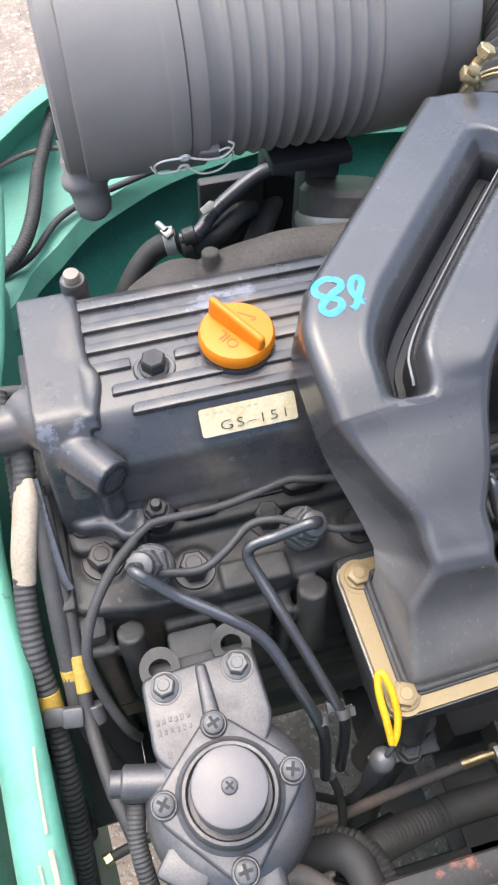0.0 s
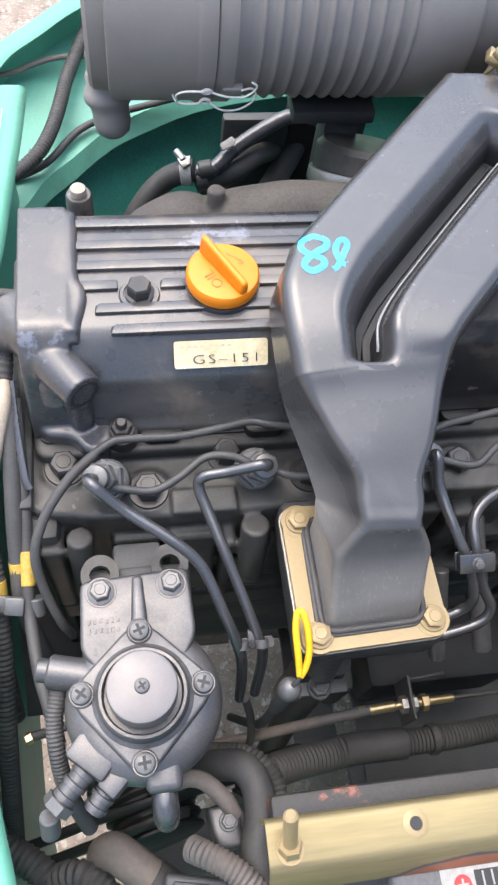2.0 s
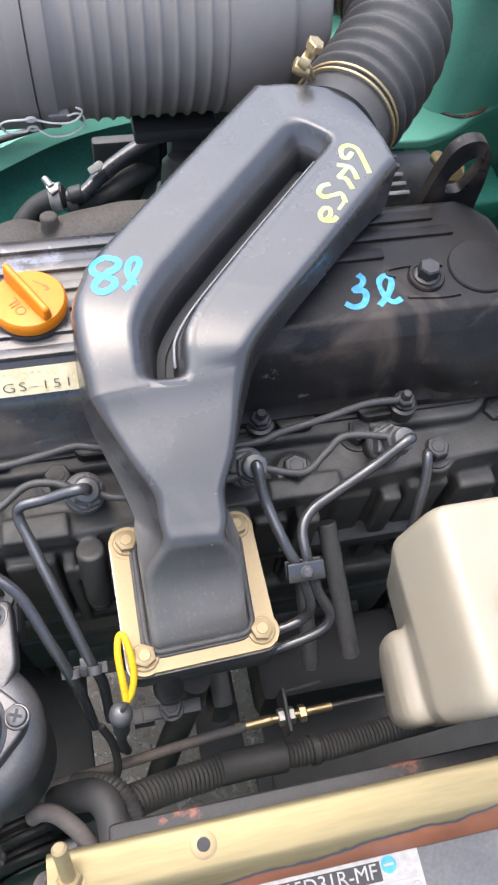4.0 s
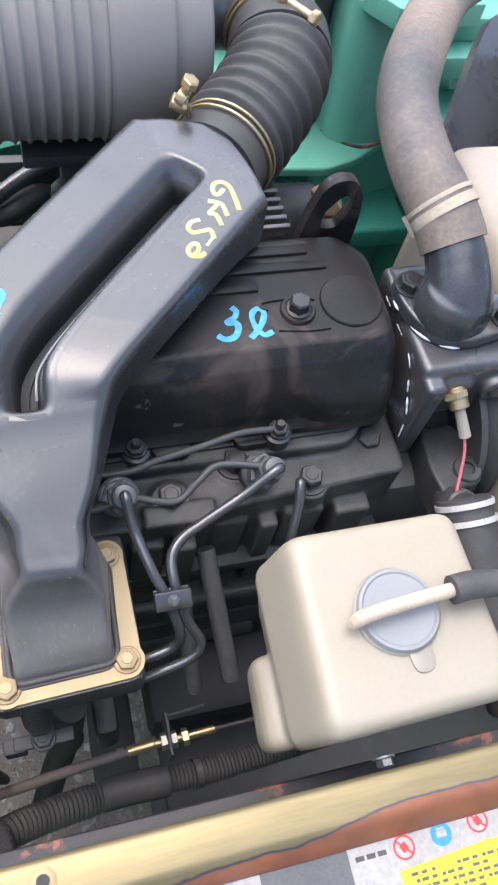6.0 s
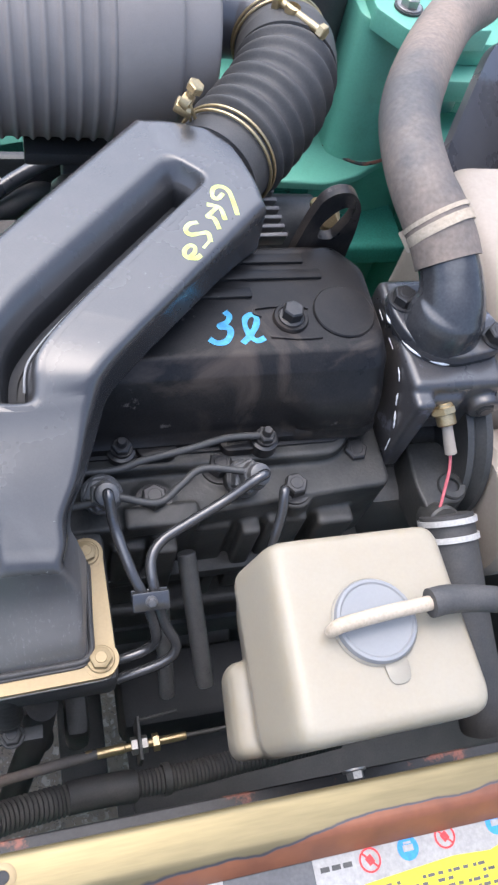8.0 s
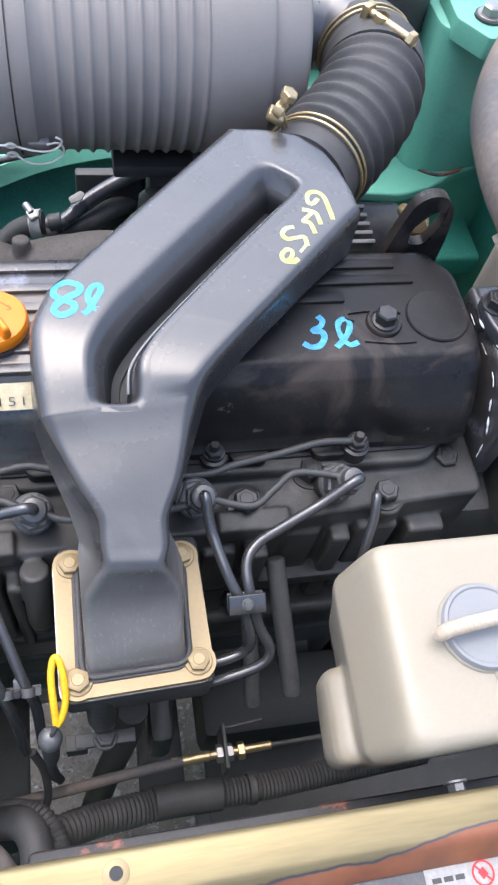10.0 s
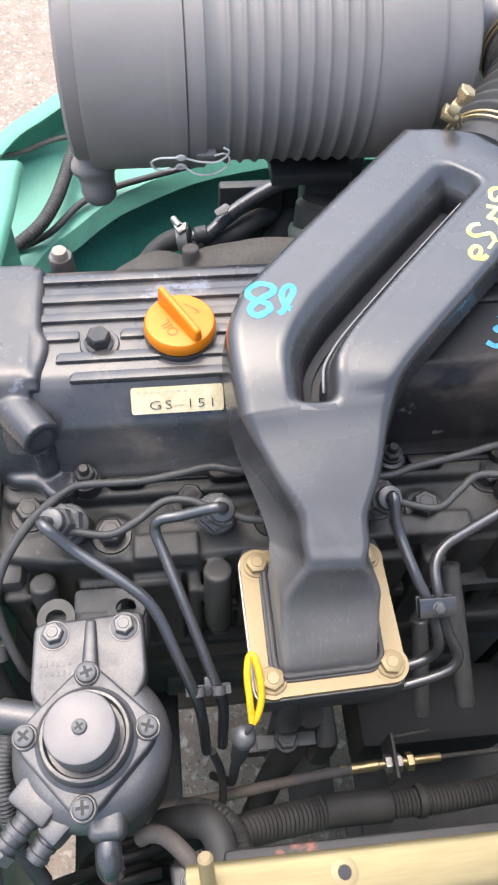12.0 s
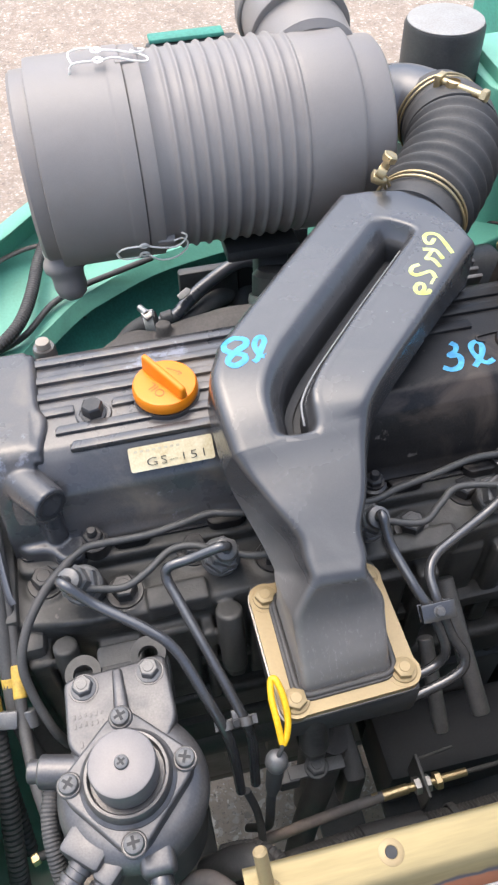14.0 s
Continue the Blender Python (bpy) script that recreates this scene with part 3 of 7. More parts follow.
# rear corner of the bay
rim = [(-0.245, 0.38), (-0.200, 0.420), (-0.154, 0.465), (-0.129, 0.508), (-0.098, 0.542), (-0.060, 0.585), (-0.020, 0.615), (0.08, 0.665), (0.25, 0.695), (0.40, 0.68), (0.50, 0.655), (0.56, 0.62)]
part("rear_panel", sheet([[(x - 0.02, y + 0.02, 0.785) for x, y in rim], [(x - 0.008, y + 0.008, 0.801) for x, y in rim], [(x + 0.003, y - 0.006, 0.802) for x, y in rim], [(x + 0.006, y - 0.011, 0.799) for x, y in rim], [(x + 0.004, y - 0.007, 0.792) for x, y in rim], [(x - 0.006, y + 0.010, 0.788) for x, y in rim], [(x - 0.006, y + 0.010, 0.752) for x, y in rim], [(x + 0.010, y - 0.030, 0.742) for x, y in rim], [(x + 0.026, y - 0.095, 0.736) for x, y in rim], [(x + 0.035, y - 0.140, 0.734) for x, y in rim], [(x + 0.036, y - 0.155, 0.715) for x, y in rim]]), GREEN, truck, "green rear panel with an overhanging rim", 40)
part("inner_panel", sheet([[(x + 0.03, y - 0.10, 0.73) for x, y in rim], [(x + 0.06, y - 0.16, 0.60) for x, y in rim], [(x + 0.10, y - 0.25, 0.50) for x, y in rim], [(x + 0.12, y - 0.32, 0.30) for x, y in rim]]), GREEN_DARK, truck, "dark green inner panel of the bay")
# tall pillar and cross member at the radiator side
post = rounded([(0.578, 0.545), (0.580, 0.480), (0.606, 0.464), (0.650, 0.472), (0.74, 0.50), (0.74, 0.60), (0.590, 0.60)], [0.02, 0.020, 0.020, 0.03, 0.01, 0.01, 0.01], 6)
upright = prism(post, 0.40, 0.938, 0.006)
for v in upright.verts:
    if v.co.x < 0.62 and v.co.z > 0.6:
        v.co.x -= 0.030
part("pillar", upright, GREEN, truck, "green painted upright beside the radiator")
part("top_plate", prism(rounded([(0.560, 0.470), (0.588, 0.430), (0.70, 0.44), (0.70, 0.60), (0.565, 0.60)], 0.004), 0.928, 0.954, 0.003), GREEN, truck)
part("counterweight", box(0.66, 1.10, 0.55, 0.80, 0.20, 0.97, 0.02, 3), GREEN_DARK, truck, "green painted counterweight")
part("cross_member", box(0.40, 0.70, 0.40, 0.52, 0.60, 0.64, 0.008, 3), GREEN_DARK, truck)
part("foot_plate", prism(rounded([(0.470, 0.425), (0.549, 0.420), (0.600, 0.438), (0.635, 0.462), (0.680, 0.478), (0.680, 0.56), (0.480, 0.56)], 0.014), 0.728, 0.740, 0.004, 3), GREEN, truck)
part("weld", tube([(0.560, 0.495, 0.741), (0.575, 0.478, 0.741), (0.592, 0.464, 0.741), (0.612, 0.458, 0.741), (0.640, 0.466, 0.741), (0.652, 0.474, 0.741)], [0.001, 0.0028, 0.0022, 0.0028, 0.0024, 0.001], 10), RUSTY, truck, "dirty weld at the foot of the upright")
for i, (x, y, z) in enumerate(((0.73, 0.47, 0.90), (0.73, 0.44, 0.87), (0.76, 0.42, 0.79))):
    part("ledge", box(x - 0.09, x + 0.12, y - 0.02, y + 0.05, z, z + 0.03, 0.004), GREEN, truck)
part("pillar_washer", lathe([(0.0175, 0), (0.0175, 0.003), (0, 0.003)], 32, pose(0.600, 0.472, 0.954)), DARK, truck)
part("pillar_bolt", moved(flange_bolt(0.0115, 0.010, 0.015), pose(0.600, 0.472, 0.957)), STEEL, truck, "zinc bolt")
for line, width in (([(-0.1210, -0.185), (-0.1205, -0.207), (-0.1190, -0.234)], 0.0020), ([(-0.1180, -0.2426), (-0.1150, -0.268), (-0.1110, -0.292), (-0.1060, -0.316)], 0.0032), ([(-0.1250, -0.249), (-0.1220, -0.268), (-0.1190, -0.279)], 0.0016), ([(-0.1130, 0.300), (-0.1150, 0.262), (-0.1175, 0.225)], 0.0010)):
    part("scratch", stroke(line, width, 0.8885, 0.0003), PRIMER, truck, "scratch down to the primer")
for x0, x1, y1 in ((-0.36, -0.30, 0.45), (0.70, 0.76, 0.60)):
    part("base_frame", box(x0, x1, -0.66, y1, GZ, GZ + 0.14, 0.006), GREEN_DARK, truck)
# added walls, drawn low to keep daylight off the ground under the engine
part("bay_wall", box(0.72, 0.76, -0.45, 0.50, GZ + 0.12, 0.80, 0.006), GREEN_DARK, truck)
part("frame_rail", box(-0.16, 0.66, -0.66, -0.60, 0.27, 0.95, 0.006), GREEN_DARK, truck)
part("support_rail", merge(box(0.062, 0.62, -0.325, -0.306, 0.835, 0.860, 0.004), box(0.062, 0.62, -0.325, -0.319, 0.74, 0.858, 0.003)), RUSTY, truck, "black steel rail with patches of rust")
part("cross_beam", box(0.10, 0.62, -0.42, -0.36, 0.55, 0.66, 0.006), DARK, truck)

# added dark sheets that hide the ground and darken the gaps below the engine
for x0, x1, y0, y1 in ((0.142, 0.192, -0.262, -0.10), (0.215, 0.70, -0.36, -0.10), (0.198, 0.216, -0.300, -0.252), (-0.085, 0.028, -0.30, -0.10), (-0.02, 0.62, -0.50, -0.298), (-0.20, -0.086, -0.185, 0.08)):
    part("dark_blocker", box(x0, x1, y0, y1, 0.492, 0.50, 0.003), DARK, truck)

# ---- engine ----
engine = thing("diesel_engine", "dark grimy four-cylinder diesel engine with cast cylinder head", "engine", (0.16, 0, 0.35))
head_outline = rounded([(-0.087, -0.110), (-0.040, -0.119), (0.020, -0.1215), (0.200, -0.1170), (0.300, -0.1080), (0.427, -0.1010), (0.427, 0.10), (-0.087, 0.10)], 0.010, 4)
head = [prism(head_outline, 0.70, 0.893, 0.003), prism(rounded([(-0.080, -0.075), (0.382, -0.075), (0.418, -0.036), (0.418, 0.095), (-0.080, 0.095)], 0.012), 0.89, 0.905, 0.003)]
# a raised bar on the deck's edge, a sill along the foot of the head
head += [box(0.013, 0.060, -0.1225, -0.103, 0.880, 0.900, 0.002), box(0.205, 0.262, -0.1195, -0.101, 0.880, 0.8985, 0.002), box(-0.085, 0.42, -0.1330, -0.09, 0.690, 0.735, 0.006, 2)]
part("cylinder_block", merge(box(-0.08, 0.42, -0.105, 0.09, 0.40, 0.80, 0.006), box(-0.085, 0.425, -0.125, 0.10, 0.785, 0.802, 0.003)), CAST, engine)
for x in (-0.055, -0.012, 0.062, 0.11, 0.155, 0.23, 0.285, 0.34, 0.385):
    part("block_rib", box(x - 0.006, x + 0.006, -0.122, -0.10, 0.50, 0.785, 0.004), CAST, engine)
# flat panels between the ports, and cast bosses on the head's flank
for x0, x1, proud, z0, z1 in ((-0.082, -0.064, 0.014, 0.74, 0.872), (-0.030, 0.004, 0.006, 0.75, 0.865), (0.010, 0.046, 0.010, 0.745, 0.872), (0.050, 0.060, 0.016, 0.74, 0.868), (0.088, 0.112, 0.008, 0.75, 0.86), (0.195, 0.222, 0.006, 0.74, 0.868), (0.228, 0.246, 0.012, 0.735, 0.872), (0.262, 0.292, 0.005, 0.75, 0.87), (0.300, 0.316, 0.012, 0.74, 0.868), (0.322, 0.356, 0.006, 0.745, 0.872), (0.366, 0.398, 0.010, 0.74, 0.866)):
    wall = -0.1215 if x1 < 0.07 else -0.1185 if x1 < 0.25 else -0.109
    head.append(box(x0, x1, wall - proud, -0.085, z0, z1, 0.003, 2))
for x, y, z, r, h in ((0.072, -0.146, 0.828, 0.0105, 0.062), (0.113, -0.228, 0.845, 0.011, 0.05), (-0.052, -0.146, 0.815, 0.0095, 0.070)):
    head.append(merge(rod((x, y + h * 0.25, z + h), (x, y, z), r), hexagon(r * 0.95, 0.008, along((x, y, z), (x, y - 0.01, z - 0.04)))))
for x, y, z, r in ((-0.060, -0.079, 0.893, 0.0100), (-0.002, -0.101, 0.893, 0.0100), (0.056, -0.077, 0.893, 0.0100), (0.284, -0.074, 0.893, 0.0100), (0.229, -0.097, 0.893, 0.0100), (0.343, -0.096, 0.888, 0.0098), (0.403, -0.068, 0.885, 0.0100), (0.115, -0.097, 0.893, 0.0100)):
    head.append(lathe([(0, -0.02), (0.0175, -0.02), (0.0165, 0.0015), (0, 0.0015)], 28, pose(x, y, z)))
    part("head_bolt", moved(flange_bolt(r, 0.010, r * 1.45, 0.003, turn=x * 900), pose(x, y, z)), BOLT, engine)
for x, y, z in ((-0.018, -0.064, 0.905), (0.208, -0.060, 0.900), (0.320, -0.063, 0.905)):
    part("banjo_bolt", merge(lathe([(0, 0), (0.011, 0), (0.011, 0.012), (0.0085, 0.013), (0.0085, 0.016), (0, 0.016)], 20, pose(x, y, z)),
                             hexagon(0.0075, 0.006, pose(x, y, z + 0.015)), lathe([(0.004, 0), (0.004, 0.005), (0.003, 0.0065), (0, 0.0065)], 14, pose(x, y, z + 0.020))), BOLT, engine)
casting("cylinder_head", merge(*head), CAST, engine, "", 0.0016, 3)
part("pump_tube", rod((0.256, -0.122, 0.845), (0.267, -0.213, 0.770), 0.0078, 24, bevel=0.001), SCREW, engine)
part("pump_tube", rod((0.236, -0.150, 0.800), (0.238, -0.211, 0.740), 0.0068, 24, bevel=0.001), SCREW, engine)
# inlet manifold under the flange
part("inlet_manifold", merge(box(0.088, 0.188, -0.228, -0.120, 0.865, 0.9045, 0.006), box(0.10, 0.18, -0.20, -0.12, 0.80, 0.87, 0.012)), DARK, engine)
part("oil_gallery", merge(box(-0.02, 0.36, -0.128, -0.10, 0.560, 0.66, 0.008), rod((0.02, -0.120, 0.60), (0.33, -0.120, 0.60), 0.020)), DARK, engine)
part("sump", box(-0.06, 0.36, -0.10, 0.07, 0.35, 0.42, 0.02), DARK, engine)
part("rear_plate", merge(box(-0.098, -0.082, -0.11, 0.11, 0.45, 0.90, 0.003), box(-0.094, -0.066, -0.128, -0.10, 0.84, 0.885, 0.006)), CAST, engine)
casting("exhaust_manifold", merge(tube([(-0.01, 0.142, 0.872), (0.010, 0.148, 0.882), (0.036, 0.150, 0.894), (0.048, 0.150, 0.895), (0.060, 0.150, 0.888), (0.079, 0.150, 0.895), (0.0965, 0.150, 0.900), (0.115, 0.150, 0.903), (0.143, 0.150, 0.906), (0.22, 0.148, 0.900), (0.34, 0.142, 0.885)], [0.010, 0.022, 0.025, 0.025, 0.024, 0.025, 0.025, 0.025, 0.025, 0.025, 0.023], 24), rod((0.0703, 0.142, 0.89), (0.0703, 0.152, 0.931), 0.0078, 24), box(-0.01, 0.36, 0.09, 0.15, 0.84, 0.895, 0.008)), IRON, engine, "dusty brown-grey exhaust manifold", 0.0022, 2)


# injectors, their pipes and leak-off lines
def injector(x, y, z, tx, ty):
    """A nozzle holder that leans towards tx, ty; its pipe union ends at x, y, z."""
    top = Vector((x, y, z))
    axis = Vector((tx, ty, 0.86)).normalized()
    low = top - axis * 0.055
    m = along(low, top)
    ob = part("injector", lathe([(0, 0), (0.011, 0), (0.011, 0.028), (0.0095, 0.03), (0.0095, 0.034), (0, 0.034)], 20, m), BOLT, engine)
    part("union_nut", merge(lathe([(0.0150, 0), (0.0150, 0.003), (0.0135, 0.005), (0, 0.005)], 24, m @ pose(0, 0, 0.022)), hexagon(0.0140, 0.011, m @ pose(0, 0, 0.026)), hexagon(0.0112, 0.012, m @ pose(0, 0, 0.037, 0, 0, 20)), lathe([(0.0066, 0), (0.0062, 0.003), (0, 0.003)], 16, m @ pose(0, 0, 0.0485))), SCREW, ob, "dull grey union nut")
    part("pipe_sleeve", lathe([(0.0088, 0), (0.0090, 0.002), (0.0082, 0.0055), (0.0062, 0.0065), (0, 0.0065)], 20, m @ pose(0, 0, 0.0495)), SCREW, ob)
    return ob


for x, y, z, tx, ty in ((-0.036, -0.113, 0.948, -0.20, -0.32), (0.077, -0.108, 0.938, 0.10, -0.35), (0.191, -0.112, 0.945, 0.05, -0.42), (0.304, -0.104, 0.938, 0.16, -0.36)):
    injector(x, y, z, tx, ty)
for pts in ([(-0.036, -0.113, 0.946), (-0.040, -0.117, 0.955), (-0.035, -0.124, 0.957), (-0.019, -0.135, 0.945), (0.011, -0.155, 0.935), (0.028, -0.170, 0.925), (0.041, -0.196, 0.905), (0.050, -0.214, 0.885), (0.054, -0.223, 0.86), (0.056, -0.235, 0.80)],
            [(0.077, -0.108, 0.936), (0.077, -0.111, 0.946), (0.070, -0.1125, 0.949), (0.050, -0.112, 0.941), (0.034, -0.113, 0.938), (0.031, -0.118, 0.931), (0.036, -0.132, 0.924), (0.048, -0.165, 0.91), (0.064, -0.208, 0.885), (0.069, -0.218, 0.86), (0.068, -0.232, 0.80)],
            [(0.191, -0.112, 0.943), (0.191, -0.117, 0.953), (0.194, -0.133, 0.937), (0.202, -0.161, 0.926), (0.210, -0.179, 0.915), (0.217, -0.198, 0.895), (0.213, -0.203, 0.880), (0.195, -0.207, 0.875), (0.151, -0.209, 0.868)],
            [(0.304, -0.104, 0.936), (0.305, -0.108, 0.946), (0.297, -0.112, 0.947), (0.274, -0.121, 0.935), (0.244, -0.134, 0.930), (0.226, -0.143, 0.928), (0.217, -0.155, 0.925), (0.217, -0.173, 0.918), (0.223, -0.193, 0.900), (0.231, -0.206, 0.885), (0.221, -0.214, 0.875), (0.181, -0.220, 0.865)]):
    part("injection_pipe", tube(pts, 0.0039, 14, 7), PIPE, engine)
for pts in ([(-0.031, -0.112, 0.932), (-0.019, -0.114, 0.93), (0.001, -0.116, 0.928), (0.019, -0.108, 0.93), (0.037, -0.096, 0.932), (0.054, -0.097, 0.934), (0.069, -0.103, 0.932)],
            [(0.084, -0.107, 0.928), (0.096, -0.112, 0.928), (0.12, -0.114, 0.928), (0.16, -0.112, 0.928), (0.185, -0.110, 0.930)],
            [(0.198, -0.107, 0.93), (0.227, -0.114, 0.928), (0.245, -0.103, 0.93), (0.264, -0.092, 0.932), (0.301, -0.099, 0.932)]):
    part("leak_off_pipe", tube(pts, 0.0028, 10, 6), DARK, engine)
part("return_pipe", tube([(-0.062, -0.185, 0.84), (-0.068, -0.18, 0.86), (-0.077, -0.161, 0.88), (-0.08, -0.143, 0.9), (-0.071, -0.122, 0.915), (-0.054, -0.101, 0.925), (-0.036, -0.086, 0.93)], 0.0034, 12), RUBBER, engine)
part("return_pipe", tube([(-0.042, -0.090, 0.929), (-0.028, -0.080, 0.93), (-0.017, -0.077, 0.93), (0.022, -0.076, 0.928), (0.049, -0.072, 0.928), (0.072, -0.068, 0.928), (0.09, -0.072, 0.928), (0.15, -0.08, 0.922), (0.198, -0.081, 0.92), (0.221, -0.076, 0.922), (0.256, -0.071, 0.925), (0.288, -0.064, 0.925), (0.316, -0.063, 0.923)], 0.0029, 10), DARK, engine)
part("drain_pipe", tube([(0.330, -0.104, 0.905), (0.328, -0.107, 0.91), (0.325, -0.121, 0.9), (0.317, -0.14, 0.88), (0.31, -0.16, 0.84)], 0.0042, 12), PIPE, engine)
# pipe clamps: a wavy strap over the first pair, a flat plate over the second
def wavy_strap(half, gap, r, width, thick):
    """A strap bent over two pipes that lie at x = -gap and gap."""
    line = [(-half, 0.0008)]
    for c in (-gap, gap):
        line += [(c - (r + thick) * math.cos(a), max(0.0008, (r + thick) * math.sin(a))) for a in [math.pi * k / 10 for k in range(11)]]
    line.append((half, 0.0008))
    bm = bmesh.new()
    a, b = [[bm.verts.new((x, y, z)) for x, z in line] for y in (-width / 2, width / 2)]
    for k in range(len(line) - 1):
        bm.faces.new((a[k], a[k + 1], b[k + 1], b[k]))
    bmesh.ops.recalc_face_normals(bm, faces=bm.faces)
    bmesh.ops.solidify(bm, geom=list(bm.faces), thickness=thick)
    return bm


m = pose(0.0595, -0.2135, 0.8835, 28, 0, 0)
clamp = part("pipe_clamp", merge(moved(wavy_strap(0.0150, 0.0068, 0.0037, 0.0058, 0.0010), m), moved(box(-0.0150, 0.0150, -0.0029, 0.0029, -0.0055, -0.0042, 0.0004), m), moved(box(-0.0022, 0.0022, 0.001, 0.0090, -0.0040, 0.0015, 0.0006), m)), SCREW, engine, "bright wavy pipe strap")
part("screw", moved(flange_bolt(0.0028, 0.0024, 0.0034, 0.0006), m @ pose(0, 0, 0.0012)), BOLT, clamp)
m = pose(0.2135, -0.181, 0.918, 35, 0, 0)
clamp = part("pipe_clamp", merge(moved(prism(rounded([(-0.0125, -0.0065), (0.0125, -0.0065), (0.0125, 0.0065), (-0.0125, 0.0065)], 0.0015), 0.0034, 0.0052, 0.0005), m), moved(box(-0.0125, 0.0125, -0.0065, 0.0065, -0.0055, -0.0036, 0.0008), m), moved(box(-0.0020, 0.0020, -0.006, 0.006, -0.004, 0.004, 0.0005), m), *[moved(box(x - 0.0006, x + 0.0006, -0.0065, 0.0065, -0.0005, 0.0045, 0.0004), m) for x in (-0.0119, 0.0119)]), PIPE, engine)
part("screw", moved(flange_bolt(0.0035, 0.003, 0.0042, 0.0008), m @ pose(0, 0, 0.0052)), SCREW, clamp)

# ---- valve cover ----
cover = thing("valve_cover", "blue-grey ribbed cast valve cover on the cylinder head", "engine cover", (0.16, 0.01, 0.905))


def cover_body(x0, x1, top):
    """The cover's section drawn out from x0 to x1, with rounded ends."""
    sec = [(0.088, 0.905), (0.088, 0.915), (0.082, 0.919), (0.081, top - 0.010), (0.077, top - 0.002), (0.070, top), (-0.019, top), (-0.025, top - 0.002), (-0.046, top - 0.022), (-0.050, top - 0.029), (-0.0545, 0.921), (-0.060, 0.917), (-0.0625, 0.914), (-0.0625, 0.905)]
    xs = [(x0, 0.90), (x0 + 0.002, 0.955), (x0 + 0.006, 0.985), (x0 + 0.012, 1.0)]
    xs += [(x0 + 0.012 + (x1 - x0 - 0.024) * i / 24, 1.0) for i in range(1, 24)]
    xs += [(x1 - 0.012, 1.0), (x1 - 0.006, 0.985), (x1 - 0.002, 0.955), (x1, 0.90)]
    bm = bmesh.new()
    rows = []
    for x, f in xs:
        rows.append([bm.verts.new((x, 0.01 + (y - 0.01) * (0.75 + 0.25 * f if z > 0.93 else 1), z if z < 0.93 else 0.93 + (z - 0.93) * f ** 1.5)) for y, z in sec])
    for a, b in zip(rows, rows[1:]):
        for i in range(len(sec) - 1):
            bm.faces.new((a[i], b[i], b[i + 1], a[i + 1]))
    bm.faces.new(rows[0])
    bm.faces.new(rows[-1][::-1])
    bmesh.ops.recalc_face_normals(bm, faces=bm.faces)
    return bm


part("body", cover_body(-0.070, 0.165, 0.983), COVER, cover, "", 50)
def rear_ring(front, right, back):
    """The black half's outline at one height."""
    return [(0.150, front)] + [(x, front) for x in REAR_XS] + [(right, front), (right, back - 0.024), (right - 0.020, back), (0.150, back)]


REAR_XS = (0.300, 0.325, 0.332, 0.340, 0.348, 0.356, 0.364, 0.372)
rear_levels = ((0.905, -0.0615, 0.4185, 0.086), (0.9150, -0.0610, 0.4185, 0.086), (0.9185, -0.0560, 0.4150, 0.082), (0.9240, -0.0545, 0.4152, 0.0815), (0.9310, -0.0530, 0.4155, 0.081), (0.9380, -0.0515, 0.4157, 0.081), (0.9450, -0.0495, 0.4158, 0.081), (0.9520, -0.0475, 0.4160, 0.081), (0.9600, -0.0430, 0.4162, 0.081), (0.9695, -0.0392, 0.4165, 0.0805), (0.9718, -0.0375, 0.4165, 0.0800), (0.9798, -0.0285, 0.4140, 0.0785), (0.9810, -0.0268, 0.4120, 0.0765), (0.9815, -0.0240, 0.4090, 0.0730))
rear = bmesh.new()
rear_rows = [[rear.verts.new((x, y, z)) for x, y in rounded(rear_ring(f, r, b), [0.002] + [0.002] * len(REAR_XS) + [0.018, 0.008, 0.008, 0.002], 4)] for z, f, r, b in rear_levels]
for row in rear_rows:
    for v in row:
        # the front bulges over its lower corner
        near = min(1.0, max(0.0, (v.co.x - 0.330 + (v.co.z - 0.935) * 0.5) / 0.030))
        low = min(1.0, max(0.0, (0.966 - v.co.z) / 0.024)) * min(1.0, max(0.0, (v.co.z - 0.912) / 0.010))
        if v.co.y < -0.02:
            v.co.y -= 0.0085 * near * near * (3 - 2 * near) * low
for a, b in zip(rear_rows, rear_rows[1:]):
    for i in range(len(a)):
        rear.faces.new((a[i], a[(i + 1) % len(a)], b[(i + 1) % len(a)], b[i]))
rear.faces.new(rear_rows[0][::-1])
rear.faces.new(rear_rows[-1])
bmesh.ops.recalc_face_normals(rear, faces=rear.faces)
part("rear_body", rear, COVER_END, cover, "near-black half of the cover", 50)
part("gasket", prism(rounded([(-0.076, -0.0645), (0.385, -0.0645), (0.418, -0.030), (0.418, 0.090), (-0.076, 0.090)], 0.008), 0.9045, 0.9075), INNER, cover)
end_profile = rounded([(0.081, 0.905), (0.081, 0.9895), (-0.026, 0.9895), (-0.040, 0.972), (-0.056, 0.925), (-0.060, 0.905)], [0.002, 0.006, 0.010, 0.012, 0.006, 0.002])
across = Matrix(((0, 0, 1, 0), (1, 0, 0, 0), (0, 1, 0, 0), (0, 0, 0, 1)))
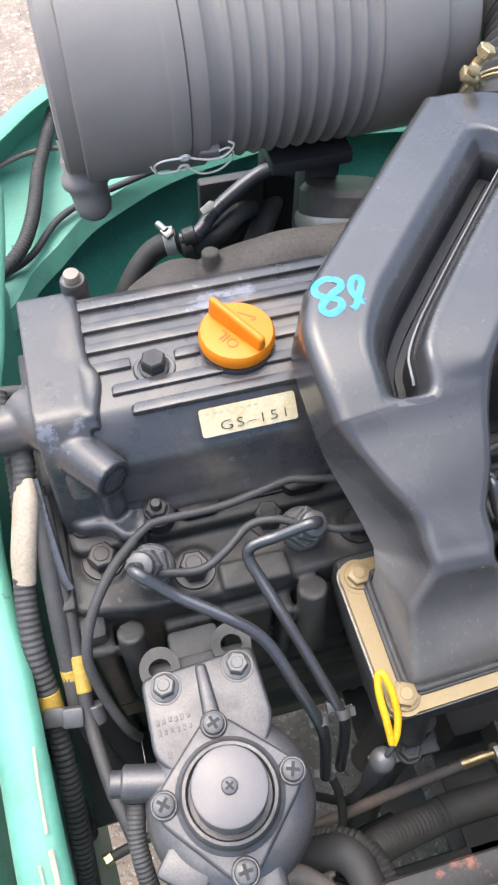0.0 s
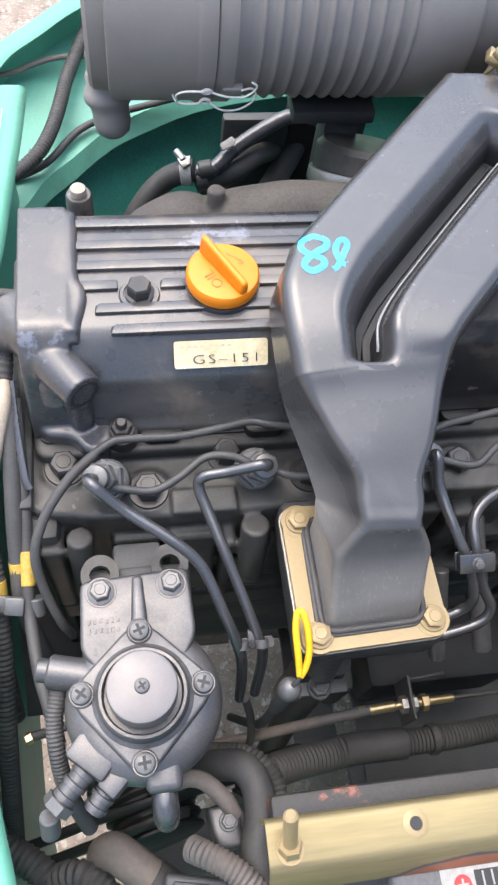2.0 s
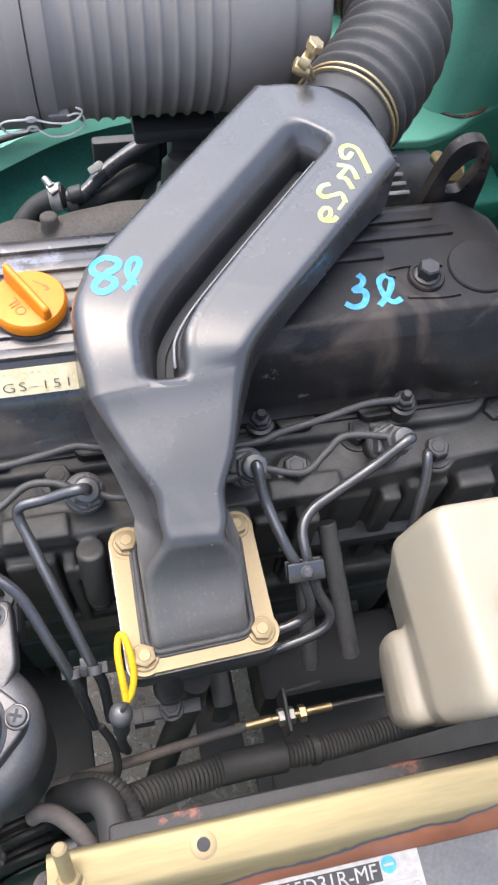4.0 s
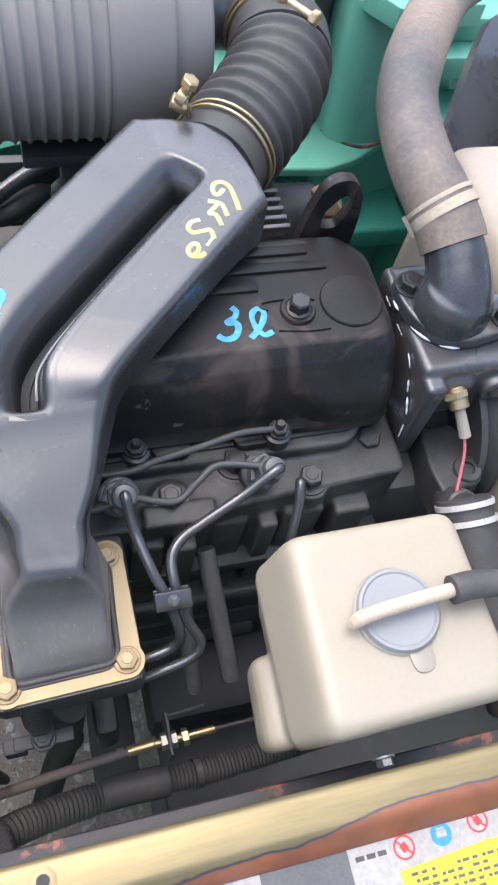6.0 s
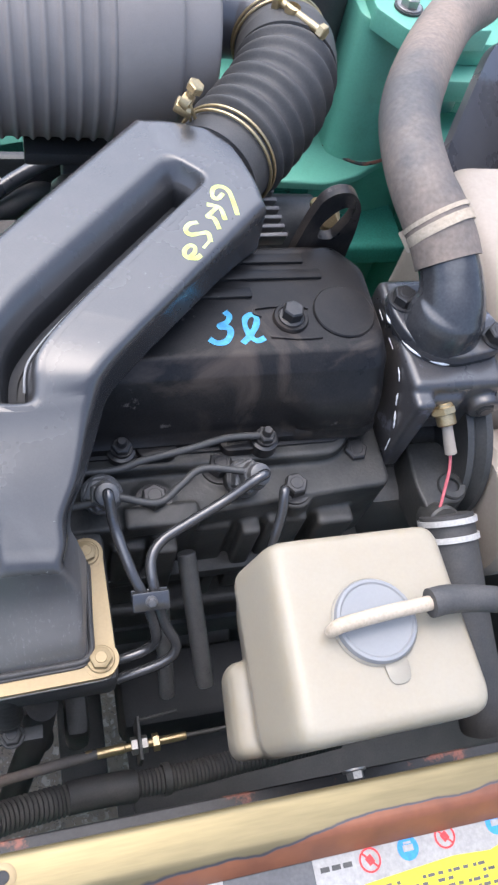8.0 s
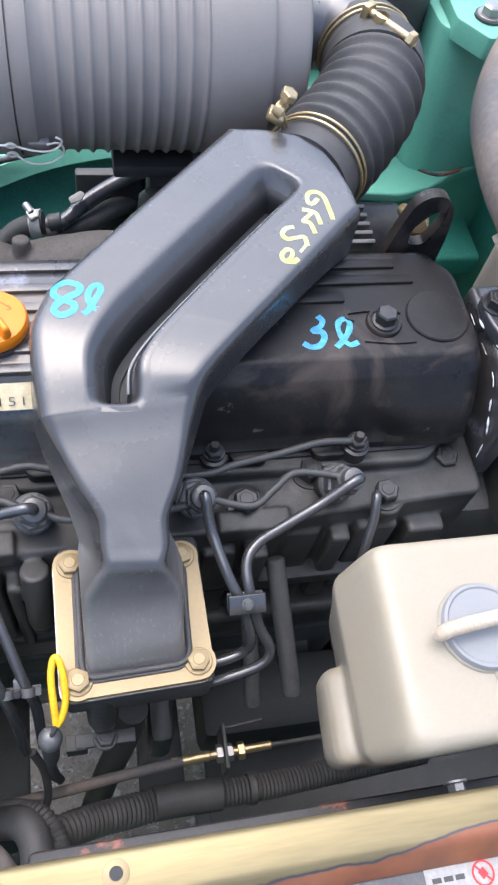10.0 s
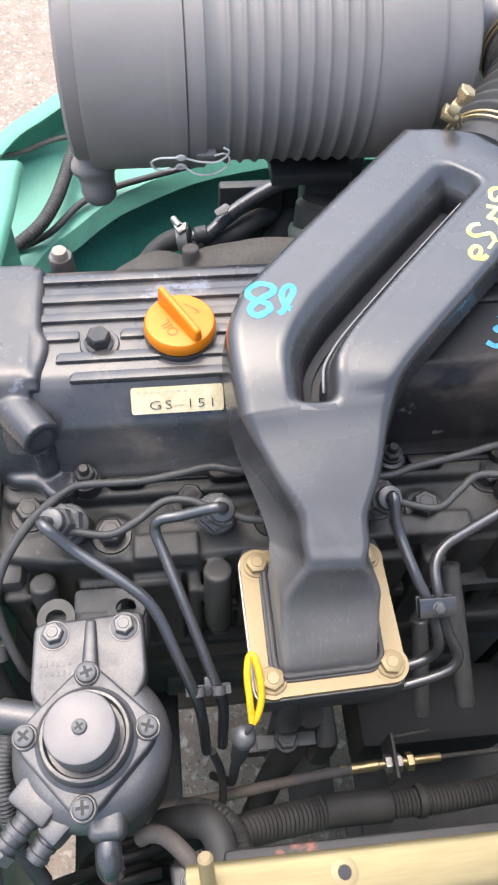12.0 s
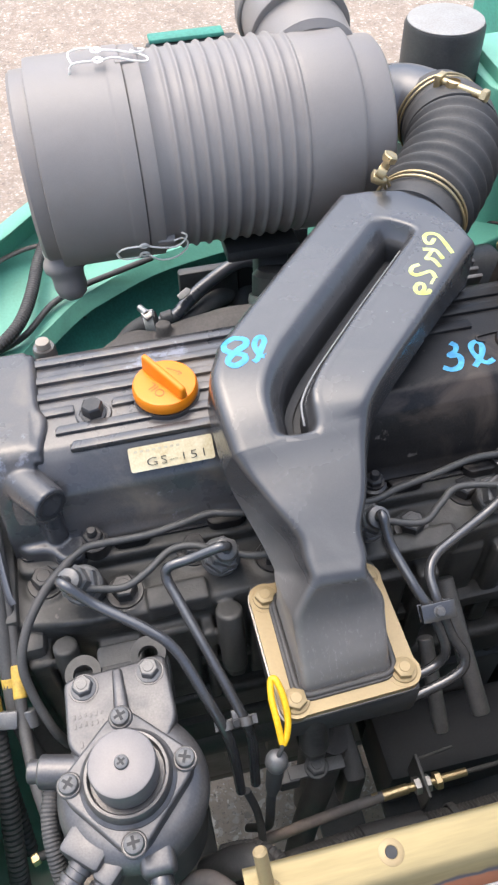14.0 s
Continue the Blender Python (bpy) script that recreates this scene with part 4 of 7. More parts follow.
end_shapes = [moved(prism(end_profile, -0.080, -0.047), across),
              tube([(-0.088, 0.012, 0.958), (-0.072, -0.012, 0.962), (-0.054, -0.041, 0.965), (-0.0395, -0.062, 0.967)], [0.0190, 0.0172, 0.0152, 0.0138], 28),
              moved(box(-0.008, 0.008, -0.030, 0.030, -0.040, 0.016, 0.006, 3), pose(-0.057, -0.036, 0.944, 0, 0, 34)),
              prism(rounded([(-0.080, -0.050), (-0.072, -0.064), (-0.052, -0.066), (-0.044, -0.078), (-0.030, -0.080), (-0.022, -0.066), (-0.030, -0.03), (-0.08, -0.03)], 0.007), 0.9, 0.918, 0.004),
              box(-0.052, -0.040, -0.028, 0.078, 0.97, 0.9885, 0.004, 3), tube([(-0.046, 0.070, 0.984), (-0.045, 0.020, 0.984), (-0.040, 0.004, 0.984), (-0.044, -0.018, 0.982), (-0.046, -0.030, 0.978)], 0.0055, 12),
              tube([(-0.050, 0.000, 0.955), (-0.085, 0.000, 0.956), (-0.13, -0.002, 0.955), (-0.16, -0.01, 0.945)], 0.0165, 24)]
casting("end_casting", merge(*end_shapes), COVER, cover, "", 0.0013, 7)
def cover_rib(y, a, b, width, low, high, coat):
    """A raised rib on the cover's top with a sloping near end."""
    rib = box(a, b, y - width / 2, y + width / 2, low, high, 0.0012, 2)
    for v in rib.verts:
        if v.co.x < a + 0.004 and v.co.z > (low + high) / 2:
            v.co.x += 0.0025 * (v.co.y - y + width / 2) / width
    part("rib", rib, coat, cover)


for y, a, b in ((0.0660, -0.044, 0.158), (0.0465, -0.043, 0.158), (0.0285, -0.043, 0.158), (0.0115, -0.041, -0.014), (0.0115, 0.014, 0.034), (0.0115, 0.080, 0.158), (-0.0078, -0.030, 0.158), (-0.0250, -0.020, 0.158)):
    cover_rib(y, a, b, 0.0078, 0.9815, 0.9862, COVER)
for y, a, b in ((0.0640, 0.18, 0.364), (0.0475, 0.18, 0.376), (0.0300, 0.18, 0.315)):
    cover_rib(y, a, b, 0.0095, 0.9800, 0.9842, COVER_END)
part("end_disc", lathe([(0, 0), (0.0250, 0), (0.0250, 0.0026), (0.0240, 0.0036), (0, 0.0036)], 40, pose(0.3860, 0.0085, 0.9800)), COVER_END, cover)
for x in (0.0, 0.341):
    mat = COVER if x < 0.1 else COVER_END
    y = 0.004
    part("bolt_boss", lathe([(0.0140, 0), (0.0140, 0.0025), (0.0130, 0.004), (0.0108, 0.004), (0.0105, 0.0032), (0, 0.0032)], 32, pose(x, y, 0.9805)), mat, cover)
    part("cover_bolt", moved(merge(lathe([(0.0098, 0), (0.0098, 0.0012), (0.0085, 0.002), (0, 0.002)], 28), hexagon(0.0083, 0.0098, pose(0, 0, 0.0012, 0, 0, 12))), pose(x, y, 0.9837)), BOLT, cover, "black hexagon bolt on its washer")
for x in (0.010, 0.085, 0.160, 0.235, 0.300):
    part("flange_pad", prism(rounded([(x - 0.017, -0.058), (x - 0.013, -0.0695), (x + 0.013, -0.0695), (x + 0.017, -0.058)], 0.008), 0.9, 0.9135, 0.002), COVER_END, cover)
part("pocket_edge", merge(stroke([(0.314, 0.0145), (0.330, 0.0160), (0.350, 0.0150), (0.357, 0.0130)], 0.0024, 0.9813, 0.0018), stroke([(0.3140, 0.0145), (0.3128, 0.0100), (0.3185, 0.0070)], 0.0024, 0.9813, 0.0018), stroke([(0.322, -0.0125), (0.345, -0.0155), (0.362, -0.0150)], 0.0024, 0.9813, 0.0018)), COVER_END, cover)
part("bore", lathe([(0.0086, 0), (0.0108, 0), (0.0108, 0.0006), (0.0086, 0.0006)], 24, along((-0.0396, -0.0619, 0.967), (-0.0370, -0.0656, 0.9674))), INNER, cover, "dark rim of the plugged port")
nipple = part("nipple", lathe([(0.0115, 0), (0.0110, 0.055), (0.0098, 0.058), (0, 0.058)], 24, pose(-0.0432, 0.1615, 0.860)), COVER, cover, "grey pressure nipple with a pale cap")
part("nipple_cap", lathe([(0.0068, 0), (0.0072, 0.003), (0.0066, 0.0065), (0, 0.008)], 24, pose(-0.0432, 0.1615, 0.918) @ Matrix.Diagonal((0.95, 0.95, 1.0, 1))), BEIGE, nipple)
part("cap_seat", lathe([(0.0256, 0), (0.0256, 0.004), (0, 0.004)], 40, pose(0.0565, 0.0100, 0.983)), COVER, cover)

# plate on the sloping front edge
plate = alone("type_plate", moved(prism(rounded([(-0.0315, -0.0092), (0.0315, -0.0092), (0.0315, 0.0092), (-0.0315, 0.0092)], 0.0022), 0, 0.0008), pose(0.0515, -0.0392, 0.9728, 45, 0, 0)), PLATE, "worn cream metal type plate stuck on the valve cover", "plate")
part("lettering", letters("GS–151", 0.0105, pose(0.0550, -0.0418, 0.9704, 45, 0, 0) @ Matrix.Diagonal((1.22, 0.85, 1, 1)) @ Matrix.Translation((0, 0, 0.0014)), 0.0002, 1.18, 0.00022), INK, plate)
bars = merge(*[moved(box(-0.0013, 0.0013, -0.0008, 0.0008, 0.0008, 0.0010, 0), pose(0.0515 + dx, -0.0352, 0.9768, 45, 0, 0)) for dx in (-0.026, -0.0215, -0.017, -0.0125, -0.008, -0.0035, 0.001, 0.0055)])
part("printed_bar", bars, TAPE_GREY, plate, "faint grey printed characters")

# oil filler cap
cap = thing("oil_filler_cap", "orange plastic oil filler cap with a raised grip", "oil cap", (0.0565, 0.0145, 0.987))
part("disc", lathe([(0.0225, 0), (0.0248, 0.0015), (0.0252, 0.004), (0.0248, 0.0085), (0.0235, 0.0105), (0.020, 0.0112), (0, 0.0112)], 48, pose(0.0565, 0.0145, 0.987)), ORANGE, cap)
grip = box(-0.0235, 0.0235, -0.0036, 0.0036, -0.002, 0.0095, 0.0028, 4)
for v in grip.verts:
    if v.co.z > 0.003:
        v.co.y *= 0.72
        v.co.z += 0.004 * max(0.0, -v.co.x / 0.0235)
part("grip", moved(grip, pose(0.0565, 0.0145, 0.9985, 0, 0, -58)), ORANGE, cap)
part("lettering", letters("OIL", 0.0105, pose(0.0495, 0.0075, 0.99835, 0, 0, 122), 0.0002), ORANGE_DARK, cap)
part("arrow_mark", merge(stroke([(0.060, 0.0285), (0.066, 0.0245), (0.0705, 0.020)], 0.0012, 0.9982), stroke([(0.0685, 0.0235), (0.0705, 0.020), (0.0672, 0.0195)], 0.0012, 0.9982)), ORANGE_DARK, cap)
cap.location.y -= 0.0045


# ---- intake elbow ----
elbow = thing("intake_elbow", "black plastic intake elbow with a long slot and scuffed foot", "intake duct", (0.137, -0.18, 0.912))
SLOT = [(0.1372, -0.0715), (0.1378, -0.0630), (0.1400, -0.0530), (0.1465, -0.0415), (0.1570, -0.0275), (0.1700, -0.0125), (0.2000, 0.0210), (0.2300, 0.0535), (0.2590, 0.0848), (0.2650, 0.0913)]


SLOT_LINE = [p.xy for p in catmull([(x, y, 0) for x, y in SLOT], 4)]


def elbow_body():
    # outer left, outer right, inner right, inner left
    secs = [
        ((0.1060, -0.2155, 0.9125), (0.1680, -0.2135, 0.9125), (0.1745, -0.1450, 0.9125), (0.1040, -0.1440, 0.9125)),
        ((0.1065, -0.2132, 0.922), (0.1675, -0.2110, 0.922), (0.1740, -0.1440, 0.922), (0.1045, -0.1430, 0.922)),
        ((0.1062, -0.2055, 0.935), (0.1668, -0.2065, 0.935), (0.1715, -0.1420, 0.932), (0.1050, -0.1410, 0.932)),
        ((0.1058, -0.1915, 0.9550), (0.1674, -0.1930, 0.9550), (0.1690, -0.1390, 0.938), (0.1045, -0.1380, 0.938)),
        ((0.1068, -0.1855, 0.9650), (0.1672, -0.1875, 0.9650), (0.1680, -0.1375, 0.940), (0.1045, -0.1370, 0.939)),
        ((0.1138, -0.1795, 0.9780), (0.1618, -0.1825, 0.9780), (0.1665, -0.1360, 0.943), (0.1045, -0.1350, 0.940)),
        ((0.1208, -0.1735, 0.9880), (0.1568, -0.1765, 0.9880), (0.1655, -0.1345, 0.946), (0.1045, -0.1335, 0.941)),
        ((0.1205, -0.1630, 0.9925), (0.1595, -0.1660, 0.9925), (0.1650, -0.1310, 0.950), (0.1030, -0.1290, 0.944)),
        ((0.1200, -0.1480, 0.9985), (0.1605, -0.1500, 0.9985), (0.1670, -0.1240, 0.956), (0.0990, -0.1180, 0.952)),
        ((0.1095, -0.1290, 1.0070), (0.1700, -0.1290, 1.0065), (0.1750, -0.1100, 0.964), (0.0935, -0.1050, 0.962)),
        ((0.0970, -0.1040, 1.0150), (0.1780, -0.1010, 1.018), (0.1840, -0.0920, 0.977), (0.0865, -0.0890, 0.974)),
        ((0.0895, -0.0890, 1.0225), (0.1850, -0.0830, 1.0275), (0.1905, -0.0780, 0.986), (0.0820, -0.0760, 0.983)),
        ((0.0860, -0.0600, 1.0310), (0.1900, -0.0740, 1.0345), (0.1945, -0.0690, 0.991), (0.0815, -0.0480, 0.988)),
        ((0.0860, -0.0300, 1.0365), (0.2000, -0.0620, 1.0370), (0.2040, -0.0570, 0.993), (0.0830, -0.0200, 0.991)),
        ((0.0960, -0.0020, 1.0380), (0.2220, -0.0390, 1.0380), (0.2255, -0.0340, 0.994), (0.0955, 0.0060, 0.992)),
        ((0.1160, 0.0220, 1.0380), (0.2440, -0.0165, 1.0380), (0.2470, -0.0120, 0.994), (0.1165, 0.0290, 0.992)),
        ((0.1740, 0.0880, 1.0385), (0.2850, 0.0260, 1.0385), (0.2880, 0.0300, 0.992), (0.1750, 0.0940, 0.990)),
        ((0.2200, 0.1400, 1.0385), (0.3120, 0.0540, 1.0385), (0.3150, 0.0580, 0.985), (0.2210, 0.1440, 0.980)),
        ((0.2370, 0.1590, 1.0385), (0.3240, 0.0660, 1.0385), (0.3270, 0.0700, 0.980), (0.2380, 0.1630, 0.974)),
        ((0.2620, 0.1585, 1.0385), (0.3220, 0.0880, 1.0385), (0.3250, 0.0910, 0.977), (0.2630, 0.1625, 0.972)),
        ((0.2880, 0.1530, 1.0380), (0.3165, 0.1100, 1.0380), (0.3195, 0.1130, 0.975), (0.2890, 0.1570, 0.972)),
        ((0.2985, 0.1470, 1.0370), (0.3090, 0.1300, 1.0370), (0.3120, 0.1330, 0.975), (0.2995, 0.1500, 0.972)),
    ]
    # crisper folds
    crisp = []
    for i, s in enumerate(secs):
        near = lambda k, f: tuple(Vector(p).lerp(Vector(q), f) for p, q in zip(s, secs[k]))
        crisp += [near(i - 1, 0.16), s, near(i + 1, 0.16)] if i in (11, 14, 18) else [s]
    secs = crisp
    lines = [catmull([s[c] for s in secs], 14) for c in range(4)]
    n_top, n_side = 100, 36
    bm = bmesh.new()
    rows = []
    for a, b, c, d in zip(*lines):
        w = (b - a).length
        # round the four long edges
        rr = min(0.0100 if a.z > 1.026 else 0.0060 + 0.004 * max(0.0, (a.z - 1.012) / 0.014), w * 0.24)
        out = []
        corners = (a, b, c, d)
        for side, (p, q, k) in enumerate(((a, b, n_top), (b, c, n_side), (c, d, 20), (d, a, n_side))):
            long = (q - p).length
            before, after = corners[side - 1], corners[(side + 2) % 4]
            for i in range(k):
                s = long * i / k
                for here, there, back, run in ((p, q, before, s), (q, p, after, long - s)):
                    r1, r2 = min(rr, long * 0.45), min(rr, (back - here).length * 0.45)
                    if run < r1:
                        t = 0.5 + 0.5 * run / r1
                        e0, e2 = here + (back - here).normalized() * r2, here + (there - here).normalized() * r1
                        out.append(e0 * (1 - t) ** 2 + here * 2 * t * (1 - t) + e2 * t * t)
                        break
                else:
                    out.append(p.lerp(q, i / k))
        rows.append(out)
    k = len(rows[0])
    verts = [[bm.verts.new(v) for v in row] for row in rows]
    for a, b in zip(verts, verts[1:]):
        for i in range(k):
            bm.faces.new((a[i], a[(i + 1) % k], b[(i + 1) % k], b[i]))
    bm.faces.new(verts[0])
    bm.faces.new(verts[-1][::-1])
    bmesh.ops.recalc_face_normals(bm, faces=bm.faces)
    return bm


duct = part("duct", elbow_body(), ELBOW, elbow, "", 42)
bpy.context.view_layer.update()


def slot_width(i):
    """The slot's outer bank narrows towards its near end."""
    return 0.72 + 0.28 * min(1.0, i / 18)


def slot_loop(outer, inner, near, far, count=12):
    """The slot's outline: so far out on its outer and its inner bank and past its near and its far end."""
    line = SLOT_LINE
    left, right = [], []
    for i, p in enumerate(line):
        t = (line[min(i + 1, len(line) - 1)] - line[max(i - 1, 0)]).normalized()
        s = Vector((-t.y, t.x))
        left.append(p + s * slot_width(i) * outer)
        right.append(p - s * inner)
    ends = []
    for p, q, a, b, past in ((line[-1], line[-2], outer, inner, far), (line[0], line[1], inner, outer, near)):
        t = (p - q).normalized()
        s, w = Vector((-t.y, t.x)), slot_width(line.index(p))
        a, b = (a * w, b) if a == outer else (a, b * w)
        cap = []
        for k in range(1, count):
            c, h = math.cos(math.pi * k / count), math.sin(math.pi * k / count)
            cap.append(p + s * (a if c > 0 else b) * math.copysign(abs(c) ** 0.55, c) + t * past * h ** 0.55)
        ends.append(cap)
    return left + ends[0] + right[::-1] + ends[1]


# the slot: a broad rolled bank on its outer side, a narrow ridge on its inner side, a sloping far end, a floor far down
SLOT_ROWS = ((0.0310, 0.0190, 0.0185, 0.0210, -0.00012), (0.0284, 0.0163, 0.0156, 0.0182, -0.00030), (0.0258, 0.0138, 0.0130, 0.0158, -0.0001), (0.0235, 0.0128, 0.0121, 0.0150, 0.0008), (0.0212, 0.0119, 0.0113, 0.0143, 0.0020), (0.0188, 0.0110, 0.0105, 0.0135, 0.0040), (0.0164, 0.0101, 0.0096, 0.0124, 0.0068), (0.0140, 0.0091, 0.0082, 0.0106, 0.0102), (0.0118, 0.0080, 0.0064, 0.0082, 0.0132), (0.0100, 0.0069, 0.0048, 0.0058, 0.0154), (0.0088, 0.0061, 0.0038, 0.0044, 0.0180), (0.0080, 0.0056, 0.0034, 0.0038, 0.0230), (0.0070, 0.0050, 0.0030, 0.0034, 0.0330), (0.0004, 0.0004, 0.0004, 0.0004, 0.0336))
rim_line = slot_loop(*SLOT_ROWS[0][:4])
heights = [duct.ray_cast((p.x, p.y, 2.0), (0, 0, -1))[1].z for p in rim_line]
for _ in range(2):
    heights = [(heights[i - 1] + 2 * h + heights[(i + 1) % len(heights)]) / 4 for i, h in enumerate(heights)]
hollow = bmesh.new()
hollow.from_mesh(duct.data)
inside = []
loop_in = slot_loop(*SLOT_ROWS[1][:4])
for f in hollow.faces:
    c = f.calc_center_median()
    if c.z > 0.99 and f.normal.z > 0.2:
        odd = False
        for a, b in zip(loop_in, loop_in[1:] + loop_in[:1]):
            if (a.y > c.y) != (b.y > c.y) and c.x < a.x + (b.x - a.x) * (c.y - a.y) / (b.y - a.y):
                odd = not odd
        if odd:
            inside.append(f)
bmesh.ops.delete(hollow, geom=inside, context="FACES")
hollow.to_mesh(duct.data)
hollow.free()
# the deeper rows are the same plastic, coloured near-black for the slot's shade
for name, first, last, coat in (("slot_bank", 0, 8, ELBOW), ("shaded_slot_wall", 8, 13, INNER)):
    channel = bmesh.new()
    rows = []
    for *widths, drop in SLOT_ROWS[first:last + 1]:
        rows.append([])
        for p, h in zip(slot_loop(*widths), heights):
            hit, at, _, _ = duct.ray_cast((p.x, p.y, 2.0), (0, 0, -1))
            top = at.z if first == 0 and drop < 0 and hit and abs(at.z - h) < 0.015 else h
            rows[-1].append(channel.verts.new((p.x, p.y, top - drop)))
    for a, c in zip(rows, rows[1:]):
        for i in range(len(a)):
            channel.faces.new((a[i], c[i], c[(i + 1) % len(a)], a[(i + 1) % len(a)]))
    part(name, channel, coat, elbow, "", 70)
bpy.context.view_layer.update()
skirt = rounded([(0.1026, -0.2180), (0.1715, -0.2155), (0.1735, -0.1420), (0.1020, -0.1400)], 0.010)
part("skirt", tube([(x, y, 0.9148) for x, y in skirt + skirt[:1]], 0.0021, 10, 1), RUBBER, elbow, "rolled rim round the foot")
part("foot_flange", merge(prism(rounded([(0.0985, -0.2215), (0.1725, -0.2190), (0.1770, -0.1420), (0.0985, -0.1380)], 0.012), 0.9105, 0.9145, 0.001)), RUBBER, elbow)
part("neck", rod((0.276, 0.116, 0.997), (0.322, 0.168, 1.004), 0.0365, 48), PLASTIC, elbow)
# thin pale tube that draws the sky's reflection along the inner wall
glint_line = [Vector((p.x, p.y, h - 0.0158)) for p, h in zip(slot_loop(0.0078, 0.0056, 0.003, 0.004), heights)][len(SLOT_LINE) + 11:2 * len(SLOT_LINE) + 11]
part("slot_glint", tube(glint_line, [0.0005, 0.0006, 0.0006, 0.0006, 0.0007, 0.0009, 0.0009, 0.0010], 8, 2), CAPGREY, elbow, "pale line for the sky glint inside the slot")
# writing in paint marker
part("paint_mark", merge(stroke([(0.1141, 0.0004), (0.1088, 0.0016), (0.1025, -0.0014), (0.1009, -0.0073), (0.1039, -0.0115), (0.1094, -0.0140), (0.1135, -0.0172), (0.1123, -0.0219), (0.1053, -0.0251), (0.1009, -0.0213), (0.1032, -0.0160), (0.1097, -0.0112), (0.1161, -0.0076), (0.1176, -0.0031), (0.1141, 0.0004)], 0.0052, duct),
                         stroke([(0.1183, -0.0245), (0.1215, -0.0224), (0.1262, -0.0141), (0.1302, -0.0065), (0.1295, -0.0018), (0.1257, -0.0026), (0.1224, -0.0089), (0.1230, -0.0162), (0.1268, -0.0214), (0.1335, -0.0182)], 0.0046, duct)), BLUEPEN, elbow, "blue handwritten paint marks")
part("paint_mark", merge(stroke([(0.2988, 0.0548), (0.2982, 0.0671), (0.2965, 0.0792), (0.2912, 0.0836), (0.2855, 0.0813), (0.2836, 0.0735), (0.2869, 0.0710), (0.2920, 0.0763)], 0.0038, duct),
                         stroke([(0.2779, 0.0654), (0.2826, 0.0641), (0.2874, 0.0610), (0.2888, 0.0499)], 0.0038, duct), stroke([(0.2864, 0.0639), (0.2797, 0.0571), (0.2763, 0.0532), (0.2808, 0.0513), (0.2829, 0.0410)], 0.0036, duct),
                         stroke([(0.2684, 0.0478), (0.2623, 0.0463), (0.2586, 0.0408), (0.2613, 0.0362), (0.2684, 0.0371), (0.2738, 0.0374), (0.2746, 0.0291)], 0.0038, duct),
                         stroke([(0.2738, 0.0300), (0.2683, 0.0235)], 0.0024, duct),
                         stroke([(0.2658, 0.0175), (0.2615, 0.0145), (0.2555, 0.0158), (0.2547, 0.0212), (0.2589, 0.0259), (0.2623, 0.0247), (0.2616, 0.0198), (0.2578, 0.0157)], 0.0036, duct)), YELPEN, elbow, "yellow-green handwritten paint marks")
part("paint_mark", merge(stroke([(0.2907, 0.0132), (0.2935, 0.0087), (0.2909, 0.0033), (0.2847, -0.0007), (0.2909, -0.0021), (0.2915, -0.0080), (0.2869, -0.0146), (0.2798, -0.0158), (0.2747, -0.0119)], 0.0052, 0.9817),
                         stroke([(0.2991, -0.0169), (0.3049, -0.0114), (0.3114, -0.0031), (0.3142, 0.0054), (0.3108, 0.0095), (0.3055, 0.0059), (0.3040, -0.0017), (0.3060, -0.0104), (0.3103, -0.0154), (0.3170, -0.0131)], 0.0048, 0.9817)), BLUEPEN, cover, "blue handwritten paint marks, partly worn off")

# flange frame that holds the elbow down
flange = thing("intake_flange", "yellow zinc plated clamping frame with four bolts", "flange", (0.137, -0.18, 0.905))
outer = rounded([(0.0885, -0.2300), (0.1870, -0.2265), (0.1850, -0.1300), (0.0865, -0.1290)], 0.010, 6)
inner = rounded([(0.1005, -0.2085), (0.1740, -0.2055), (0.1735, -0.1400), (0.0995, -0.1385)], 0.009, 6)
part("frame", ring_plate(outer, inner, 0.9065, 0.9125), GOLD, flange)
part("gasket", prism(rounded([(0.0875, -0.2305), (0.1865, -0.2270), (0.1845, -0.1295), (0.0855, -0.1285)], 0.010), 0.9035, 0.9063), STEEL, flange, "pale edge of the lower plate")
for i, (x, y) in enumerate(((0.098, -0.140), (0.174, -0.1405), (0.1000, -0.2188), (0.1768, -0.2150))):
    part("corner_pad", lathe([(0.0118, 0), (0.0118, 0.005), (0, 0.005)], 28, pose(x, y, 0.9078)), GOLD, flange)
    part("flange_bolt", moved(flange_bolt(0.0074, 0.0048, 0.0092, 0.0015, turn=17 * i), pose(x, y, 0.9128)), GOLD, flange)


# ---- fuel filter with its hand pump ----
filt = thing("fuel_filter", "grey cast aluminium fuel filter head with a hand pump", "fuel filter", (-0.013, -0.245, 0.78))
FX, FY = -0.0135, -0.2460
part("mount_plate", prism(rounded([(-0.0505, -0.2150), (-0.0500, -0.1700), (0.0200, -0.1660), (0.0215, -0.2100), (0.0130, -0.2250), (-0.0400, -0.2280)], 0.006), 0.900, 0.9155, 0.0025, 3), ALU, filt)
wedge = box(-0.0170, -0.0100, -0.207, -0.170, 0.910, 0.9185, 0.0025, 3)
for v in wedge.verts:
    v.co.x = -0.0135 + (v.co.x + 0.0135) * (0.95 - 0.60 * (v.co.y + 0.170) / 0.037)
    v.co.z += 0.003 * max(0.0, -(v.co.y + 0.185) / 0.022) if v.co.z > 0.914 else 0.0
part("rib", wedge, ALU, filt)
for x, y in ((-0.0368, -0.1785), (0.0080, -0.1765)):
    part("bolt_pad", lathe([(0.0105, 0), (0.0098, 0.0010), (0, 0.0010)], 28, pose(x, y, 0.9148)), ALU, filt)
